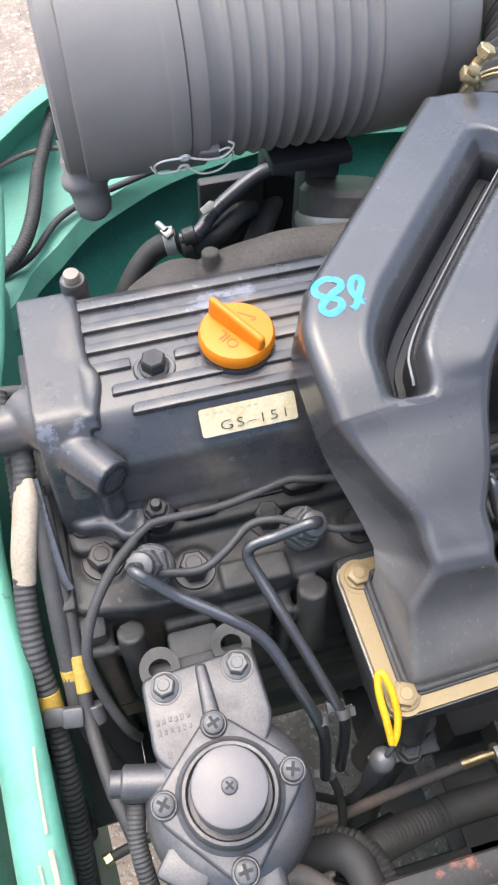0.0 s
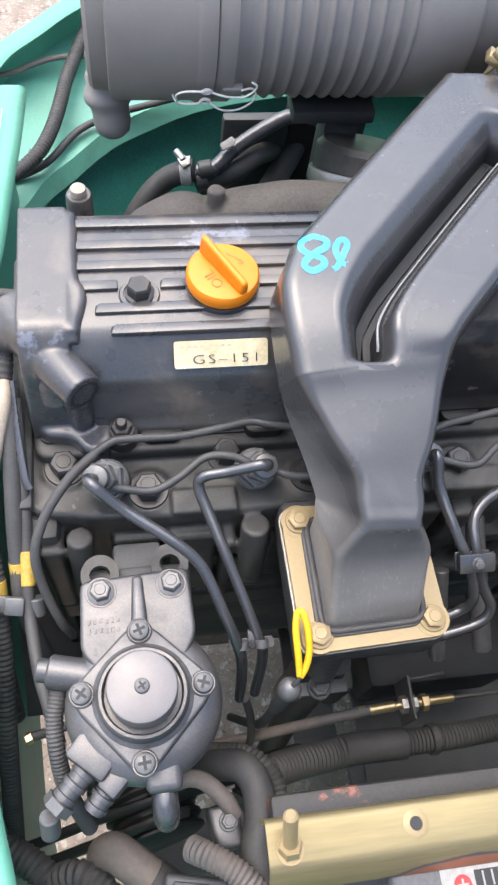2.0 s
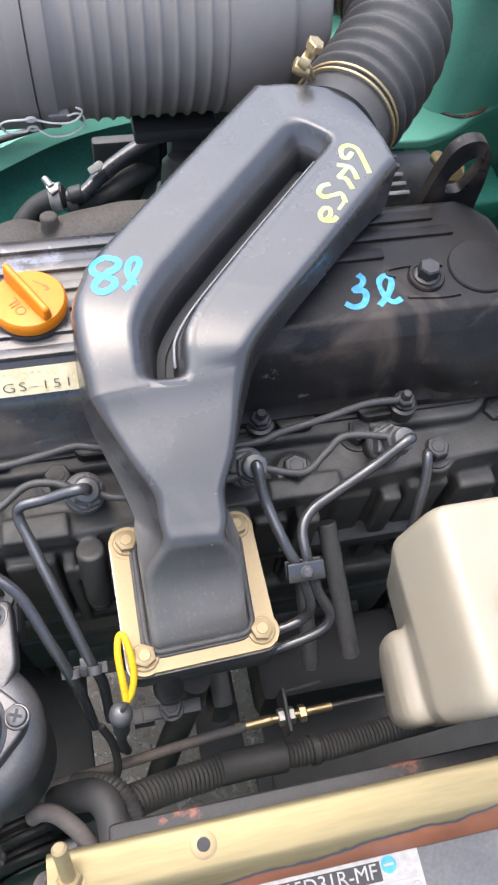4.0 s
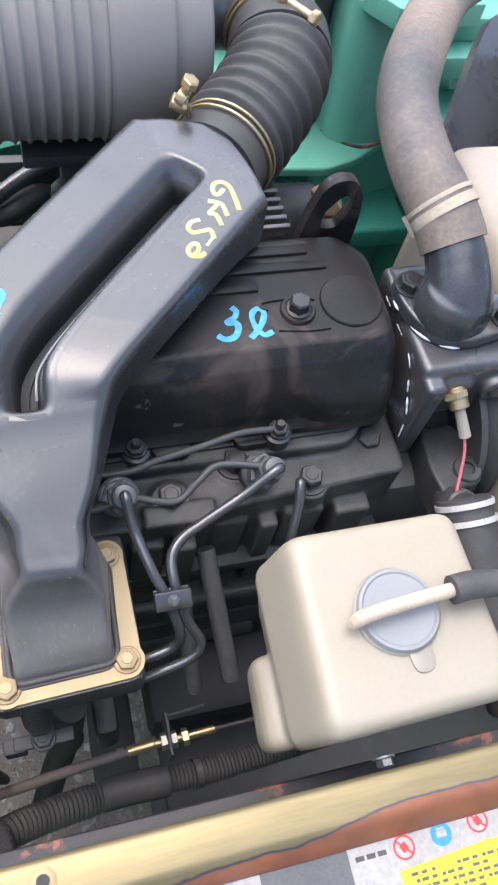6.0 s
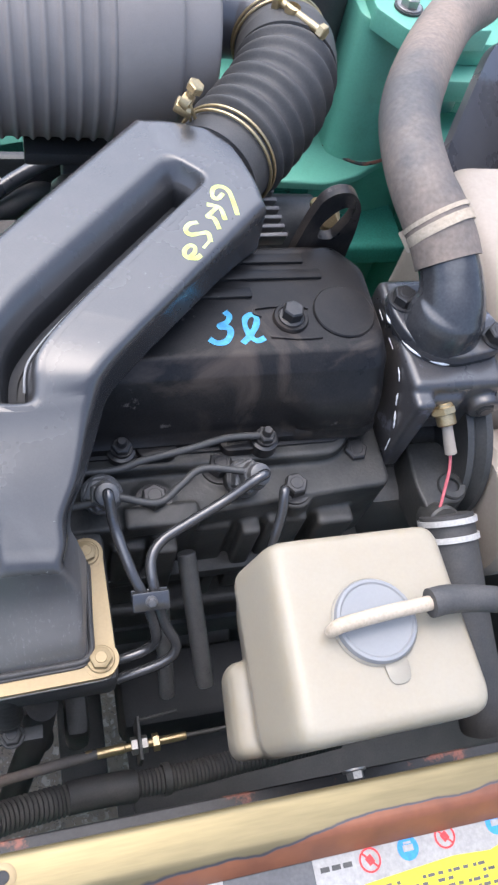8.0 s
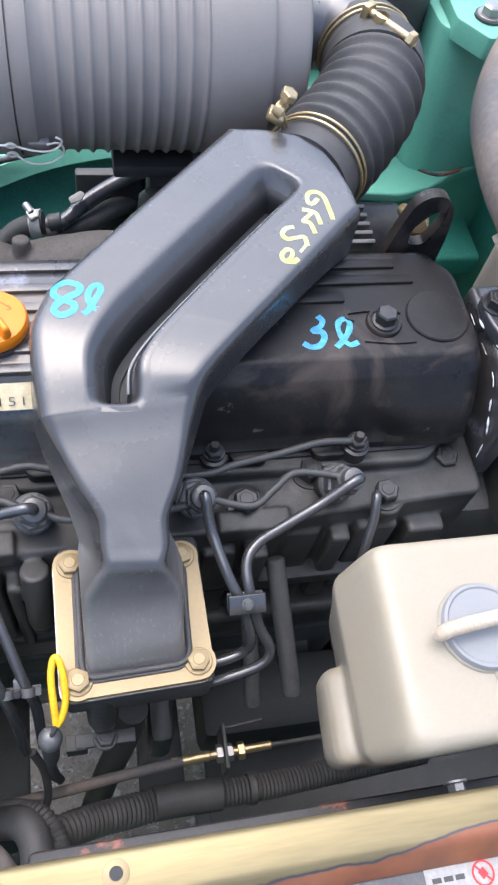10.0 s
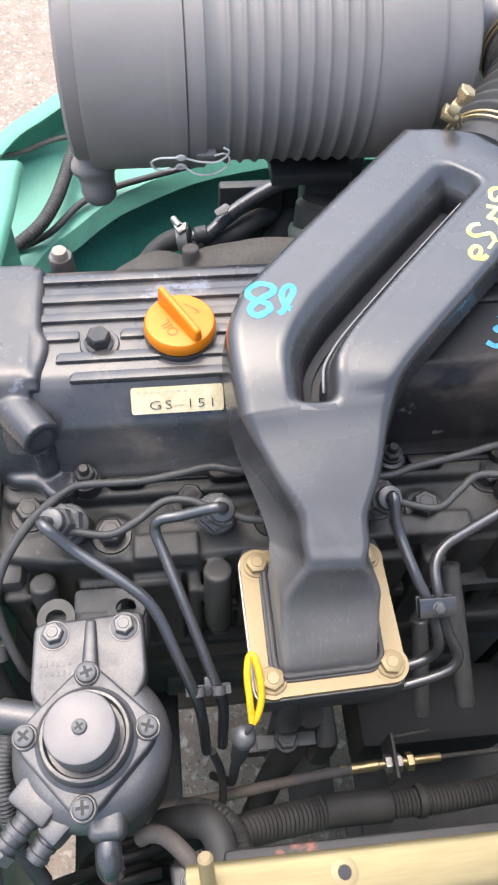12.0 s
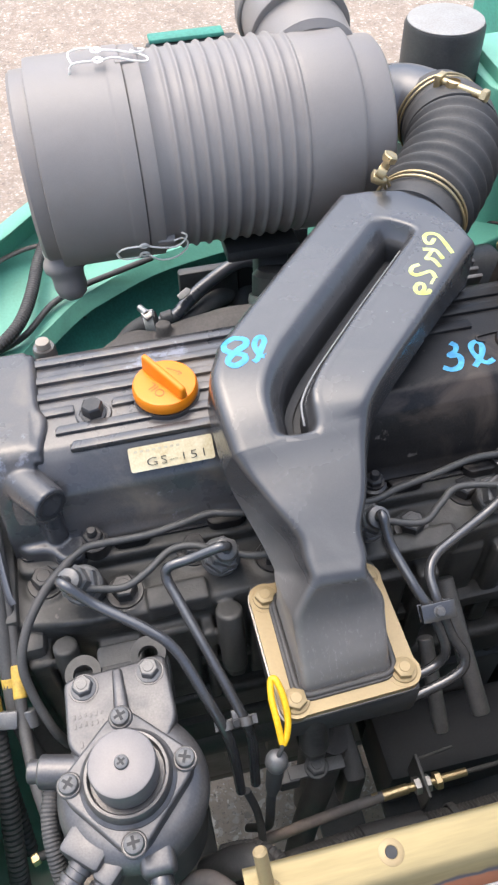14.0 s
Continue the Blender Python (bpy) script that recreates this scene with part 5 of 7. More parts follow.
part("body", lathe([(0, 0), (0.044, 0), (0.0480, 0.002), (0.0485, 0.006), (0.0478, 0.0105), (0.0455, 0.0145), (0.041, 0.0185), (0.034, 0.0208), (0, 0.0212)], 64, pose(FX, FY, 0.895)), ALU, filt)
dia = rounded([(FX - 0.046, FY + 0.003), (FX - 0.002, FY - 0.0475), (FX + 0.046, FY + 0.002), (FX, FY + 0.0475)], [0.016, 0.016, 0.016, 0.016], 8)
part("pump_flange", prism(dia, 0.915, 0.9275, 0.002, 3), ALU, filt)
part("pump_ring", lathe([(0.0300, 0), (0.0298, 0.0015), (0.0275, 0.0030), (0.0268, 0.0085), (0.0255, 0.0100), (0.0238, 0.0100), (0.0230, 0.0088), (0.0226, 0.0050), (0, 0.0050)], 56, pose(FX, FY, 0.927)), ALU, filt)
part("pump_button", lathe([(0.0202, 0), (0.0202, 0.0185), (0.0196, 0.0198), (0.0185, 0.0202), (0, 0.0202)], 56, pose(FX, FY, 0.9365)), ALU_TOP, filt, "bright aluminium pump button")


def cross_screw(r, parent, x, y, z, turn):
    ob = part("screw", lathe([(r, 0), (r, r * 0.35), (r * 0.9, r * 0.55), (r * 0.6, r * 0.68), (0, r * 0.70)], 24, pose(x, y, z)), SCREW, parent, "grey cross-head screw")
    part("cross_slot", merge(moved(box(-r * 0.62, r * 0.62, -r * 0.15, r * 0.15, 0, r * 0.10, 0), pose(x, y, z + r * 0.62, 0, 0, turn)), moved(box(-r * 0.15, r * 0.15, -r * 0.62, r * 0.62, 0, r * 0.105, 0), pose(x, y, z + r * 0.62, 0, 0, turn))), INNER, ob)


for x, y, t in ((-0.0138, -0.2085, 20), (0.0222, -0.2432, 70), (-0.0148, -0.2838, 5), (-0.0492, -0.2425, 50)):
    part("screw_boss", lathe([(0.0078, 0), (0.0078, 0.002), (0.0070, 0.0028), (0, 0.0028)], 24, pose(x, y, 0.9262)), ALU, filt)
    cross_screw(0.0062, filt, x, y, 0.9285, t)
cross_screw(0.0043, filt, FX, FY, 0.9563, 30)
for x, y, t in ((-0.0368, -0.1785, 10), (0.0080, -0.1765, 40)):
    part("bolt", moved(flange_bolt(0.0068, 0.0062, 0.0086, 0.0013, turn=t), pose(x, y, 0.9155)), SCREW, filt, "grey hexagon bolt")
for x, y in ((-0.0375, -0.1640), (0.0085, -0.1600)):
    o = [(x + 0.0125 * math.cos(a), y + 0.0125 * math.sin(a) * 1.1) for a in [2 * math.pi * i / 28 for i in range(28)]]
    n_ = [(x + 0.0068 * math.cos(a), y + 0.0062 * math.sin(a)) for a in [2 * math.pi * i / 28 for i in range(28)]]
    part("bracket_ear", ring_plate(o, n_, 0.902, 0.907), CAST, filt)
part("bracket", merge(box(-0.050, 0.022, -0.185, -0.157, 0.870, 0.8990, 0.004), box(-0.030, 0.004, -0.16, -0.135, 0.865, 0.885, 0.004)), DARK, filt)
part("raised_bar", merge(*[box(-0.0455 + 0.0036 * i, -0.0437 + 0.0036 * i, y + 0.0004 * (i % 3), y + 0.0038 - 0.0007 * (i % 2), 0.9150, 0.91575, 0.0002, 1) for i in range(6) for y in (-0.2050, -0.1990)], box(-0.0420, -0.0402, -0.2180, -0.2135, 0.9150, 0.91575, 0.0002, 1)), ALU, filt, "worn raised casting marks")
part("canister", lathe([(0, 0), (0.030, 0), (0.040, 0.006), (0.042, 0.02), (0.042, 0.105), (0.044, 0.108), (0, 0.108)], 48, pose(FX, FY, 0.788)), DARK, filt, "black filter canister")
part("inlet_port", merge(rod((-0.045, -0.228, 0.904), (-0.071, -0.222, 0.904), 0.0105, 24), rod((-0.0705, -0.222, 0.904), (-0.078, -0.2205, 0.904), 0.0075, 20)), ALU, filt)
part("outlet_port", box(-0.0155, 0.0065, -0.2990, -0.268, 0.893, 0.9125, 0.005, 3), ALU, filt)
part("outlet_pipe", tube([(-0.0046, -0.292, 0.899), (-0.0045, -0.303, 0.8985), (-0.0043, -0.310, 0.894), (-0.0042, -0.312, 0.882)], [0.0072, 0.0078, 0.0080, 0.0078], 24), PIPE, filt, "glossy black outlet pipe")
part("valve_block", merge(moved(box(-0.014, 0.014, -0.011, 0.011, -0.012, 0.012, 0.003), pose(-0.044, -0.273, 0.902, 0, 0, -40)), moved(box(-0.016, 0.016, -0.007, 0.007, -0.010, 0.010, 0.003), pose(-0.028, -0.284, 0.900, 0, 0, 45))), ALU, filt)
def ribbed(a, b, r, rings):
    """A turned fitting from a to b with raised rings."""
    h = (Vector(b) - Vector(a)).length
    prof = [(0, 0), (r * 0.86, 0)]
    for k in range(rings):
        u, w = h * (k + 0.25) / rings, h * 0.5 / rings
        prof += [(r * 0.86, u), (r, u + w * 0.12), (r, u + w * 0.88), (r * 0.86, u + w)]
    return lathe(prof + [(r * 0.86, h), (0, h)], 24, along(a, b))


part("valve_stem", ribbed((-0.048, -0.279, 0.901), (-0.0655, -0.2965, 0.896), 0.0080, 3), ALU, filt, "ribbed grey valve stem")
part("valve_stem", ribbed((-0.030, -0.284, 0.902), (-0.047, -0.3035, 0.895), 0.0074, 4), ALU, filt, "ribbed grey valve stem")
part("valve_nut", merge(hexagon(0.0095, 0.007, along((-0.0645, -0.2955, 0.8965), (-0.076, -0.306, 0.893))), rod((-0.072, -0.303, 0.895), (-0.073, -0.312, 0.880), 0.006, 16)), SCREW, filt)
part("braided_hose", tube([(-0.066, -0.233, 0.897), (-0.069, -0.250, 0.893), (-0.068, -0.270, 0.885), (-0.064, -0.290, 0.865), (-0.055, -0.31, 0.82)], 0.0056, 14, 6, 0.0005, 0.0024), RUBBER, filt, "black braided fuel hose")

# ---- coolant reservoir ----
tank = thing("coolant_reservoir", "cream translucent plastic coolant reservoir, rounded and slightly yellowed", "reservoir", (0.325, -0.24, 0.77))


def tank_part(levels, steps=6):
    """Levels of z and outline, joined from the bottom up with round rims."""
    bm = bmesh.new()
    rows = [[bm.verts.new((x, y, z)) for x, y in rounded(o, r, steps)] for z, o, r in levels]
    k = len(rows[0])
    for a, b in zip(rows, rows[1:]):
        for i in range(k):
            bm.faces.new((a[i], a[(i + 1) % k], b[(i + 1) % k], b[i]))
    bm.faces.new(rows[0][::-1])
    bm.faces.new(rows[-1])
    bmesh.ops.recalc_face_normals(bm, faces=bm.faces)
    return bm


def shrunk(o, d):
    cx, cy = sum(p[0] for p in o) / len(o), sum(p[1] for p in o) / len(o)
    return [(x + (d if x < cx else -d), y + (d if y < cy else -d)) for x, y in o]


def tank_ring(left, right, front, back):
    return [(left, front), (right, front + 0.003), (right - 0.002, back), (left + 0.004, back)]


rad = [0.014, 0.014, 0.012, 0.012]
base = (0.2535, 0.3930, -0.3015, -0.2290)
low_rad = [0.013, 0.013, 0.010, 0.009]
lower_form = tank_part([(z, tank_ring(base[0] + a, base[1] - b, base[2] + b * 0.6 + (0.996 - z) * 0.10, base[3] - b), low_rad) for z, a, b in ((0.788, 0.030, 0.012), (0.796, 0.023, 0.006), (0.850, 0.009, 0.001), (0.885, 0.001, 0.0), (0.900, 0.000, 0.0), (0.910, 0.0006, 0.0005), (0.917, 0.003, 0.002), (0.921, 0.008, 0.005))], 8)
upper_form = tank_part([(z, tank_ring(0.2610 + a, 0.3935 - b, -0.3030 + b + max(0.0, 0.996 - z) * 0.095, -0.1800 - b), rad) for z, a, b in ((0.870, 0.016, 0.0), (0.920, 0.007, 0.0), (0.945, 0.0012, 0.0), (0.9535, 0.0, 0.0), (0.9560, 0.0003, 0.0), (0.9580, 0.0010, 0.0), (0.975, 0.0052, 0.0), (0.990, 0.0088, 0.0002), (0.9965, 0.0108, 0.0010), (1.0010, 0.0128, 0.0026), (1.0035, 0.0152, 0.0048), (1.0046, 0.0180, 0.0076), (1.0049, 0.0220, 0.0120))], 8)
casting("body", merge(lower_form, upper_form), CREAM, tank, "", 0.0018, 6)
part("neck_ring", lathe([(0.0265, 0), (0.0265, 0.002), (0.025, 0.003), (0, 0.003)], 48, pose(0.3310, -0.2400, 1.0035)), CREAM, tank)
part("cap", lathe([(0.0250, 0), (0.0253, 0.004), (0.0243, 0.0058), (0.0225, 0.0060), (0.0215, 0.0052), (0, 0.0048)], 48, pose(0.3310, -0.2400, 1.0042)), CAPGREY, tank, "milky grey snap-on cap")
part("cap_tab", prism(rounded([(0.3290, -0.2620), (0.3450, -0.2610), (0.3440, -0.2770), (0.3310, -0.2780)], 0.006), 1.0046, 1.0060, 0.0006), CREAM, tank)
part("overflow_pipe", tube([(0.3000, -0.2440, 1.012), (0.3020, -0.2436, 1.017), (0.3080, -0.2425, 1.0195), (0.335, -0.2395, 1.0195), (0.372, -0.2370, 1.0195)], [0.0036, 0.0042, 0.0044, 0.0044, 0.0044], 16), SLEEVE, tank, "cream overflow pipe across the cap")
part("hose", tube([(0.362, -0.2378, 1.0195), (0.375, -0.2370, 1.0195), (0.400, -0.2390, 1.016), (0.44, -0.243, 1.005), (0.50, -0.24, 0.98)], [0.0088, 0.0086, 0.0080, 0.0080, 0.0080], 16), RUBBER, tank, "black overflow hose")
part("bracket", box(0.28, 0.40, -0.3105, -0.3035, 0.72, 0.80, 0.002), DARK, tank)
part("bracket_bolt", moved(flange_bolt(0.006, 0.005, 0.008), pose(0.333, -0.3085, 0.900, 90, 0, 0)), STEEL, tank, "zinc bolt")

# ---- air cleaner ----
AY, AZ, AR = 0.3190, 1.0070, 0.0955
cleaner = thing("air_cleaner", "satin black cylindrical air cleaner housing with moulded ribs", "air cleaner", (0.14, AY, AZ - AR))
ax = pose(0, AY, AZ, 0, 90, 0)
part("end_cap", lathe([(0, -0.030), (0.060, -0.030), (0.086, -0.029), (0.0885, -0.026), (0.0890, -0.013), (0.0965, -0.012), (0.0975, -0.009), (0.0975, 0.058), (0.0985, 0.060), (0.0995, 0.062), (0.0995, 0.074), (0, 0.074)], 96, ax), CLEANER, cleaner)
prof = [(0, 0.074), (0.0965, 0.074), (0.0985, 0.076), (0.0985, 0.090), (0.0950, 0.092), (0.0940, 0.098)]
x = 0.100
for i in range(10):
    prof += [(0.0930, x), (0.0928, x + 0.0030), (0.0930, x + 0.0062), (0.0936, x + 0.0074), (0.0950, x + 0.0086), (0.0958, x + 0.0100), (0.0950, x + 0.0114), (0.0936, x + 0.0126)]
    x += 0.0135
prof += [(0.0945, x + 0.002), (0.0950, x + 0.004), (0.0945, 0.285), (0.0925, 0.2885), (0.0860, 0.290), (0.0850, 0.294), (0.0840, 0.318), (0.0800, 0.322), (0, 0.323)]
part("canister", lathe(prof, 96, ax), CLEANER, cleaner, "", 60)
valve_axis = along((-0.0175, 0.2900, 0.958), (-0.0110, 0.2660, 0.886))
part("drain_spigot", lathe([(0.0150, 0), (0.0150, 0.030), (0, 0.030)], 28, valve_axis), CLEANER, cleaner)
part("drain_valve", lathe([(0, 0.018), (0.0165, 0.018), (0.0180, 0.021), (0.0175, 0.029), (0.0205, 0.033), (0.0222, 0.038), (0.0215, 0.043), (0.0178, 0.047), (0.0168, 0.054), (0.0172, 0.062), (0.0150, 0.071), (0.0090, 0.076), (0, 0.077)], 32, valve_axis), CLEANER, cleaner, "dark grey rubber dust valve with a collar", 60)
part("foot", merge(box(0.155, 0.235, 0.262, 0.30, 0.900, 0.914, 0.003), box(0.19, 0.225, 0.27, 0.30, 0.80, 0.905, 0.004)), DARK, cleaner)


def wire_clip(m, parent):
    """A bent spring-wire clip over the joint; x along the housing, z outwards."""
    w = [(-0.030, -0.0100, -0.004), (-0.026, -0.0085, 0.005), (-0.012, -0.0085, 0.006), (-0.006, -0.0060, 0.004), (0.006, -0.0125, 0.009), (0.020, -0.0165, 0.007), (0.030, -0.0125, 0.003), (0.032, -0.0040, 0.001), (0.028, 0.0030, 0.000), (0.020, 0.0065, 0.003)]
    u = [(-0.026, -0.0085, 0.005), (-0.028, 0.0045, 0.006), (-0.022, 0.0105, 0.006), (-0.010, 0.0105, 0.006), (-0.004, 0.0080, 0.005), (0.008, 0.0030, 0.006), (0.020, -0.0010, 0.005), (0.028, 0.0020, 0.003), (0.031, 0.0085, 0.001), (0.027, 0.0125, 0.000)]
    ob = part("wire_clip", merge(tube([m @ Vector(p) for p in w], 0.0009, 8), tube([m @ Vector(p) for p in u], 0.0009, 8),
                                 lathe([(0.0034, -0.001), (0.0046, 0), (0.0034, 0.001), (0.0022, 0), (0.0034, -0.001)], 16, m @ pose(-0.006, 0.0085, 0.005)), lathe([(0.0034, -0.001), (0.0046, 0), (0.0034, 0.001), (0.0022, 0), (0.0034, -0.001)], 16, m @ pose(-0.006, -0.0060, 0.005))), WIRE, parent, "bright bent spring-wire clip")
    part("clip_hook", moved(box(0.006, 0.022, -0.007, 0.004, -0.006, 0.002, 0.002), m), CLEANER, ob)


def round_housing(x, angle, r):
    a = radians(angle)
    out = Vector((0, math.cos(a), math.sin(a)))
    m = Matrix((Vector((1, 0, 0)), out.cross(Vector((1, 0, 0))), out)).transposed().to_4x4()
    return Matrix.Translation((x, AY + out.y * r, AZ + out.z * r)) @ m


wire_clip(round_housing(0.074, 207, 0.0985) @ Matrix.Diagonal((1.15, 1.15, 1.1, 1)), cleaner)
wire_clip(round_housing(0.062, 95, 0.0985) @ Matrix.Diagonal((1.15, 1.15, 1.1, 1)), cleaner)
part("intake_spigot", merge(rod((0.262, 0.34, 1.06), (0.262, 0.47, 1.088), 0.050, 48), rod((0.262, 0.38, 1.075), (0.262, 0.386, 1.0763), 0.0525, 48), rod((0.262, 0.43, 1.078), (0.262, 0.446, 1.0815), 0.054, 48)), CLEANER, cleaner)
part("mount_strap", box(0.108, 0.205, 0.405, 0.425, 0.90, 1.070, 0.005), DARK, cleaner)
part("mount_plate", box(0.112, 0.190, 0.410, 0.428, 1.071, 1.076, 0.002), GREEN_DARK, cleaner, "green painted edge of the mounting plate")
part("outlet_elbow", tube([(0.300, 0.338, 1.008), (0.335, 0.345, 1.010), (0.365, 0.340, 1.012), (0.386, 0.318, 1.012)], 0.0385, 36, 6), PLASTIC, cleaner, "smooth black outlet pipe")

# ---- bellows between the two ----
bellows = thing("intake_bellows", "black corrugated rubber intake hose with two band clamps", "intake hose", (0.36, 0.23, 0.97))
BL = [(0.3000, 0.1415, 0.9985), (0.3095, 0.1525, 0.9995), (0.322, 0.166, 1.001), (0.346, 0.192, 1.006), (0.372, 0.225, 1.012), (0.388, 0.262, 1.013), (0.392, 0.292, 1.013), (0.390, 0.318, 1.012)]
bline = catmull(BL, 40)
bm = bmesh.new()
rings = []
side = Vector((0, 0, 1))
for i, p in enumerate(bline):
    t = (bline[min(i + 1, len(bline) - 1)] - bline[max(i - 1, 0)]).normalized()
    u = (side - t * side.dot(t)).normalized()
    v = t.cross(u)
    f = i / (len(bline) - 1)
    r = 0.0415
    if 0.290 < f < 0.700:
        crest = 0.5 - 0.5 * math.cos(2 * math.pi * 7 * (f - 0.290) / 0.410)
        r = 0.0410 + 0.0008 * (f - 0.290) / 0.410 + 0.0058 * crest ** 1.3
    elif f >= 0.700:
        r = 0.0465 - 0.005 * min(1, max(0, (f - 0.811) / 0.103))
    if f < 0.02:
        r = 0.0375
    rings.append([bm.verts.new(p + (u * math.cos(2 * math.pi * j / 48) + v * math.sin(2 * math.pi * j / 48)) * r) for j in range(48)])
for a, b in zip(rings, rings[1:]):
    for j in range(48):
        bm.faces.new((a[j], a[(j + 1) % 48], b[(j + 1) % 48], b[j]))
bmesh.ops.recalc_face_normals(bm, faces=bm.faces)
part("hose", bm, RUBBER, bellows, "", 50)


def wire_clamp(at, ahead, r, nut, head, parent):
    """A double-wire hose clamp: two rings round the hose, drawn together by a bolt from nut to head."""
    at, ahead = Vector(at), Vector(ahead).normalized()
    nut, head = Vector(nut), Vector(head)
    m = along(at, at + ahead)
    w = 0.0013
    ring = [(r + w + w * math.cos(a), w * math.sin(a)) for a in [2 * math.pi * k / 10 for k in range(11)]]
    ob = part("wire_clamp", merge(lathe([(a, h - 0.0034) for a, h in ring], 72, m), lathe([(a, h + 0.0034) for a, h in ring], 72, m)), BRASS, parent, "gold-coloured double-wire clamp")
    d = (head - nut).normalized()
    q = along(nut, head)
    long = (head - nut).length
    saddle = nut + d * long * 0.30
    part("clamp_bolt", merge(rod(nut - d * 0.004, head, 0.0037, 18), hexagon(0.0068, 0.0062, q @ pose(0, 0, long - 0.003)), lathe([(0.0045, 0), (0.0040, -0.0022), (0, -0.0024)], 16, q @ pose(0, 0, long + 0.0034))), BRASS, ob)
    part("clamp_nut", merge(moved(box(-0.0066, 0.0066, -0.0066, 0.0066, -0.0035, 0.0035, 0.0014, 2), q), lathe([(0.0066, -0.004), (0.0072, 0), (0.0066, 0.004), (0, 0.004)], 20, along(saddle, saddle + ahead.cross(d)))), BRASS, ob)
    ends = [at + (nut - at).normalized() * r, at + (saddle - at).normalized() * r]
    for e, tip in zip(ends, (nut, saddle)):
        part("wire_end", tube([e - d * 0.004, e.lerp(tip, 0.6), tip], 0.0014, 8), BRASS, ob)


wire_clamp((0.3160, 0.1600, 1.0003), (0.60, 0.74, 0.05), 0.0424, (0.2765, 0.1690, 1.0400), (0.2835, 0.1665, 1.0600), bellows)
wire_clamp((0.3905, 0.3010, 1.0127), (0.02, 0.98, 0.0), 0.0424, (0.3770, 0.2860, 1.0600), (0.4070, 0.2480, 1.0580), bellows)

# ---- thermostat housing, top hose, radiator end ----
thermo = thing("thermostat_housing", "dark cast thermostat housing with sealant squeezed from its joints", "thermostat housing", (0.46, -0.01, 0.88))
bead = catmull([(0.4285, 0.0300, 0.9620), (0.4285, 0.0080, 0.9610), (0.4285, -0.0200, 0.9610), (0.4285, -0.0380, 0.9570), (0.4285, -0.0530, 0.9370), (0.4285, -0.0660, 0.9190), (0.4285, -0.0720, 0.8890)], 10)
for a, b, fat in ((2, 8, 0.0007), (14, 19, 0.0005), (26, 33, 0.0008), (36, 41, 0.0012), (42, 50, 0.0013), (53, 59, 0.0009)):
    part("sealant", tube(bead[a:b], [0.0003] + [fat * (0.7 + 0.3 * math.sin(k * 2.2)) for k in range(4)] + [0.0003], 8, 2), SEAL, thermo, "uneven bead of white sealant")
casting("body", merge(box(0.430, 0.512, -0.060, 0.050, 0.905, 0.972, 0.006, 3), box(0.446, 0.480, -0.066, -0.03, 0.928, 0.962, 0.008, 3), rod((0.500, -0.040, 0.946), (0.500, -0.068, 0.944), 0.014, 24), box(0.430, 0.448, -0.074, 0.0, 0.87, 0.966, 0.004, 2)), COVER, thermo, "", 0.0015, 6)
tf = rounded([(0.4265, 0.024), (0.436, 0.032), (0.470, 0.034), (0.506, 0.012), (0.518, -0.018), (0.509, -0.036), (0.470, -0.0430), (0.446, -0.037), (0.431, -0.018), (0.4255, 0.006)], 0.010)
part("flange_gasket", prism([(0.4665 + (x - 0.4665) * 1.006, -0.006 + (y + 0.006) * 1.006) for x, y in tf], 0.9722, 0.9748), INNER, thermo)
for a, b in ((40, 44), (46, 51), (55, 58)):
    part("flange_seal", tube([(x, y, 0.9740) for x, y in (tf[k % len(tf)] for k in range(a, b + 1))], [0.0004, 0.0014, 0.0010, 0.0004], 8, 3), SEAL, thermo, "white sealant squeezed out")
part("outlet_flange", prism(tf, 0.975, 0.985, 0.0025, 3), COVER, thermo)
casting("outlet_elbow", merge(lathe([(0, -0.004), (0.0325, -0.004), (0.0325, 0), (0.0318, 0.006), (0.0300, 0.015), (0.0265, 0.023), (0.016, 0.030), (0, 0.032)], 40, pose(0.4645, -0.0085, 0.983)), tube([(0.4665, -0.012, 0.988), (0.4668, -0.003, 1.001), (0.4662, 0.010, 1.0125), (0.4645, 0.0225, 1.0205), (0.4610, 0.037, 1.0295), (0.4545, 0.056, 1.040)], [0.029, 0.0268, 0.0245, 0.0235, 0.0228, 0.0225], 32)), PAINT, thermo, "smooth black painted water outlet", 0.0014, 6)
for x, y, z, t in ((0.4365, 0.0145, 0.985, 15), (0.505, -0.026, 0.985, 40)):
    part("bolt", moved(flange_bolt(0.0095, 0.0085, 0.0115, 0.002, turn=t), pose(x, y, z)), BOLT, thermo)
part("side_bolt", moved(flange_bolt(0.0085, 0.006, 0.010), pose(0.500, -0.062, 0.945, 90, 0, 0)), BOLT, thermo)
sens = part("temperature_sender", merge(hexagon(0.0105, 0.006, along((0.460, -0.0655, 0.950), (0.463, -0.078, 0.9415))), rod((0.461, -0.062, 0.951), (0.4645, -0.077, 0.941), 0.0080, 16)), BRASS, thermo, "brass sender with a white plug")
part("plug", rod((0.4640, -0.073, 0.943), (0.4705, -0.0935, 0.9225), 0.0042, 16, 0.0050), BEIGE, sens)
part("wire", tube([(0.4705, -0.092, 0.923), (0.4700, -0.104, 0.912), (0.4655, -0.118, 0.900), (0.460, -0.132, 0.89)], 0.0013, 8), PINK, sens)
part("tail", tube([(0.461, -0.129, 0.892), (0.455, -0.142, 0.88), (0.448, -0.158, 0.86)], 0.0020, 8), RUBBER, sens)
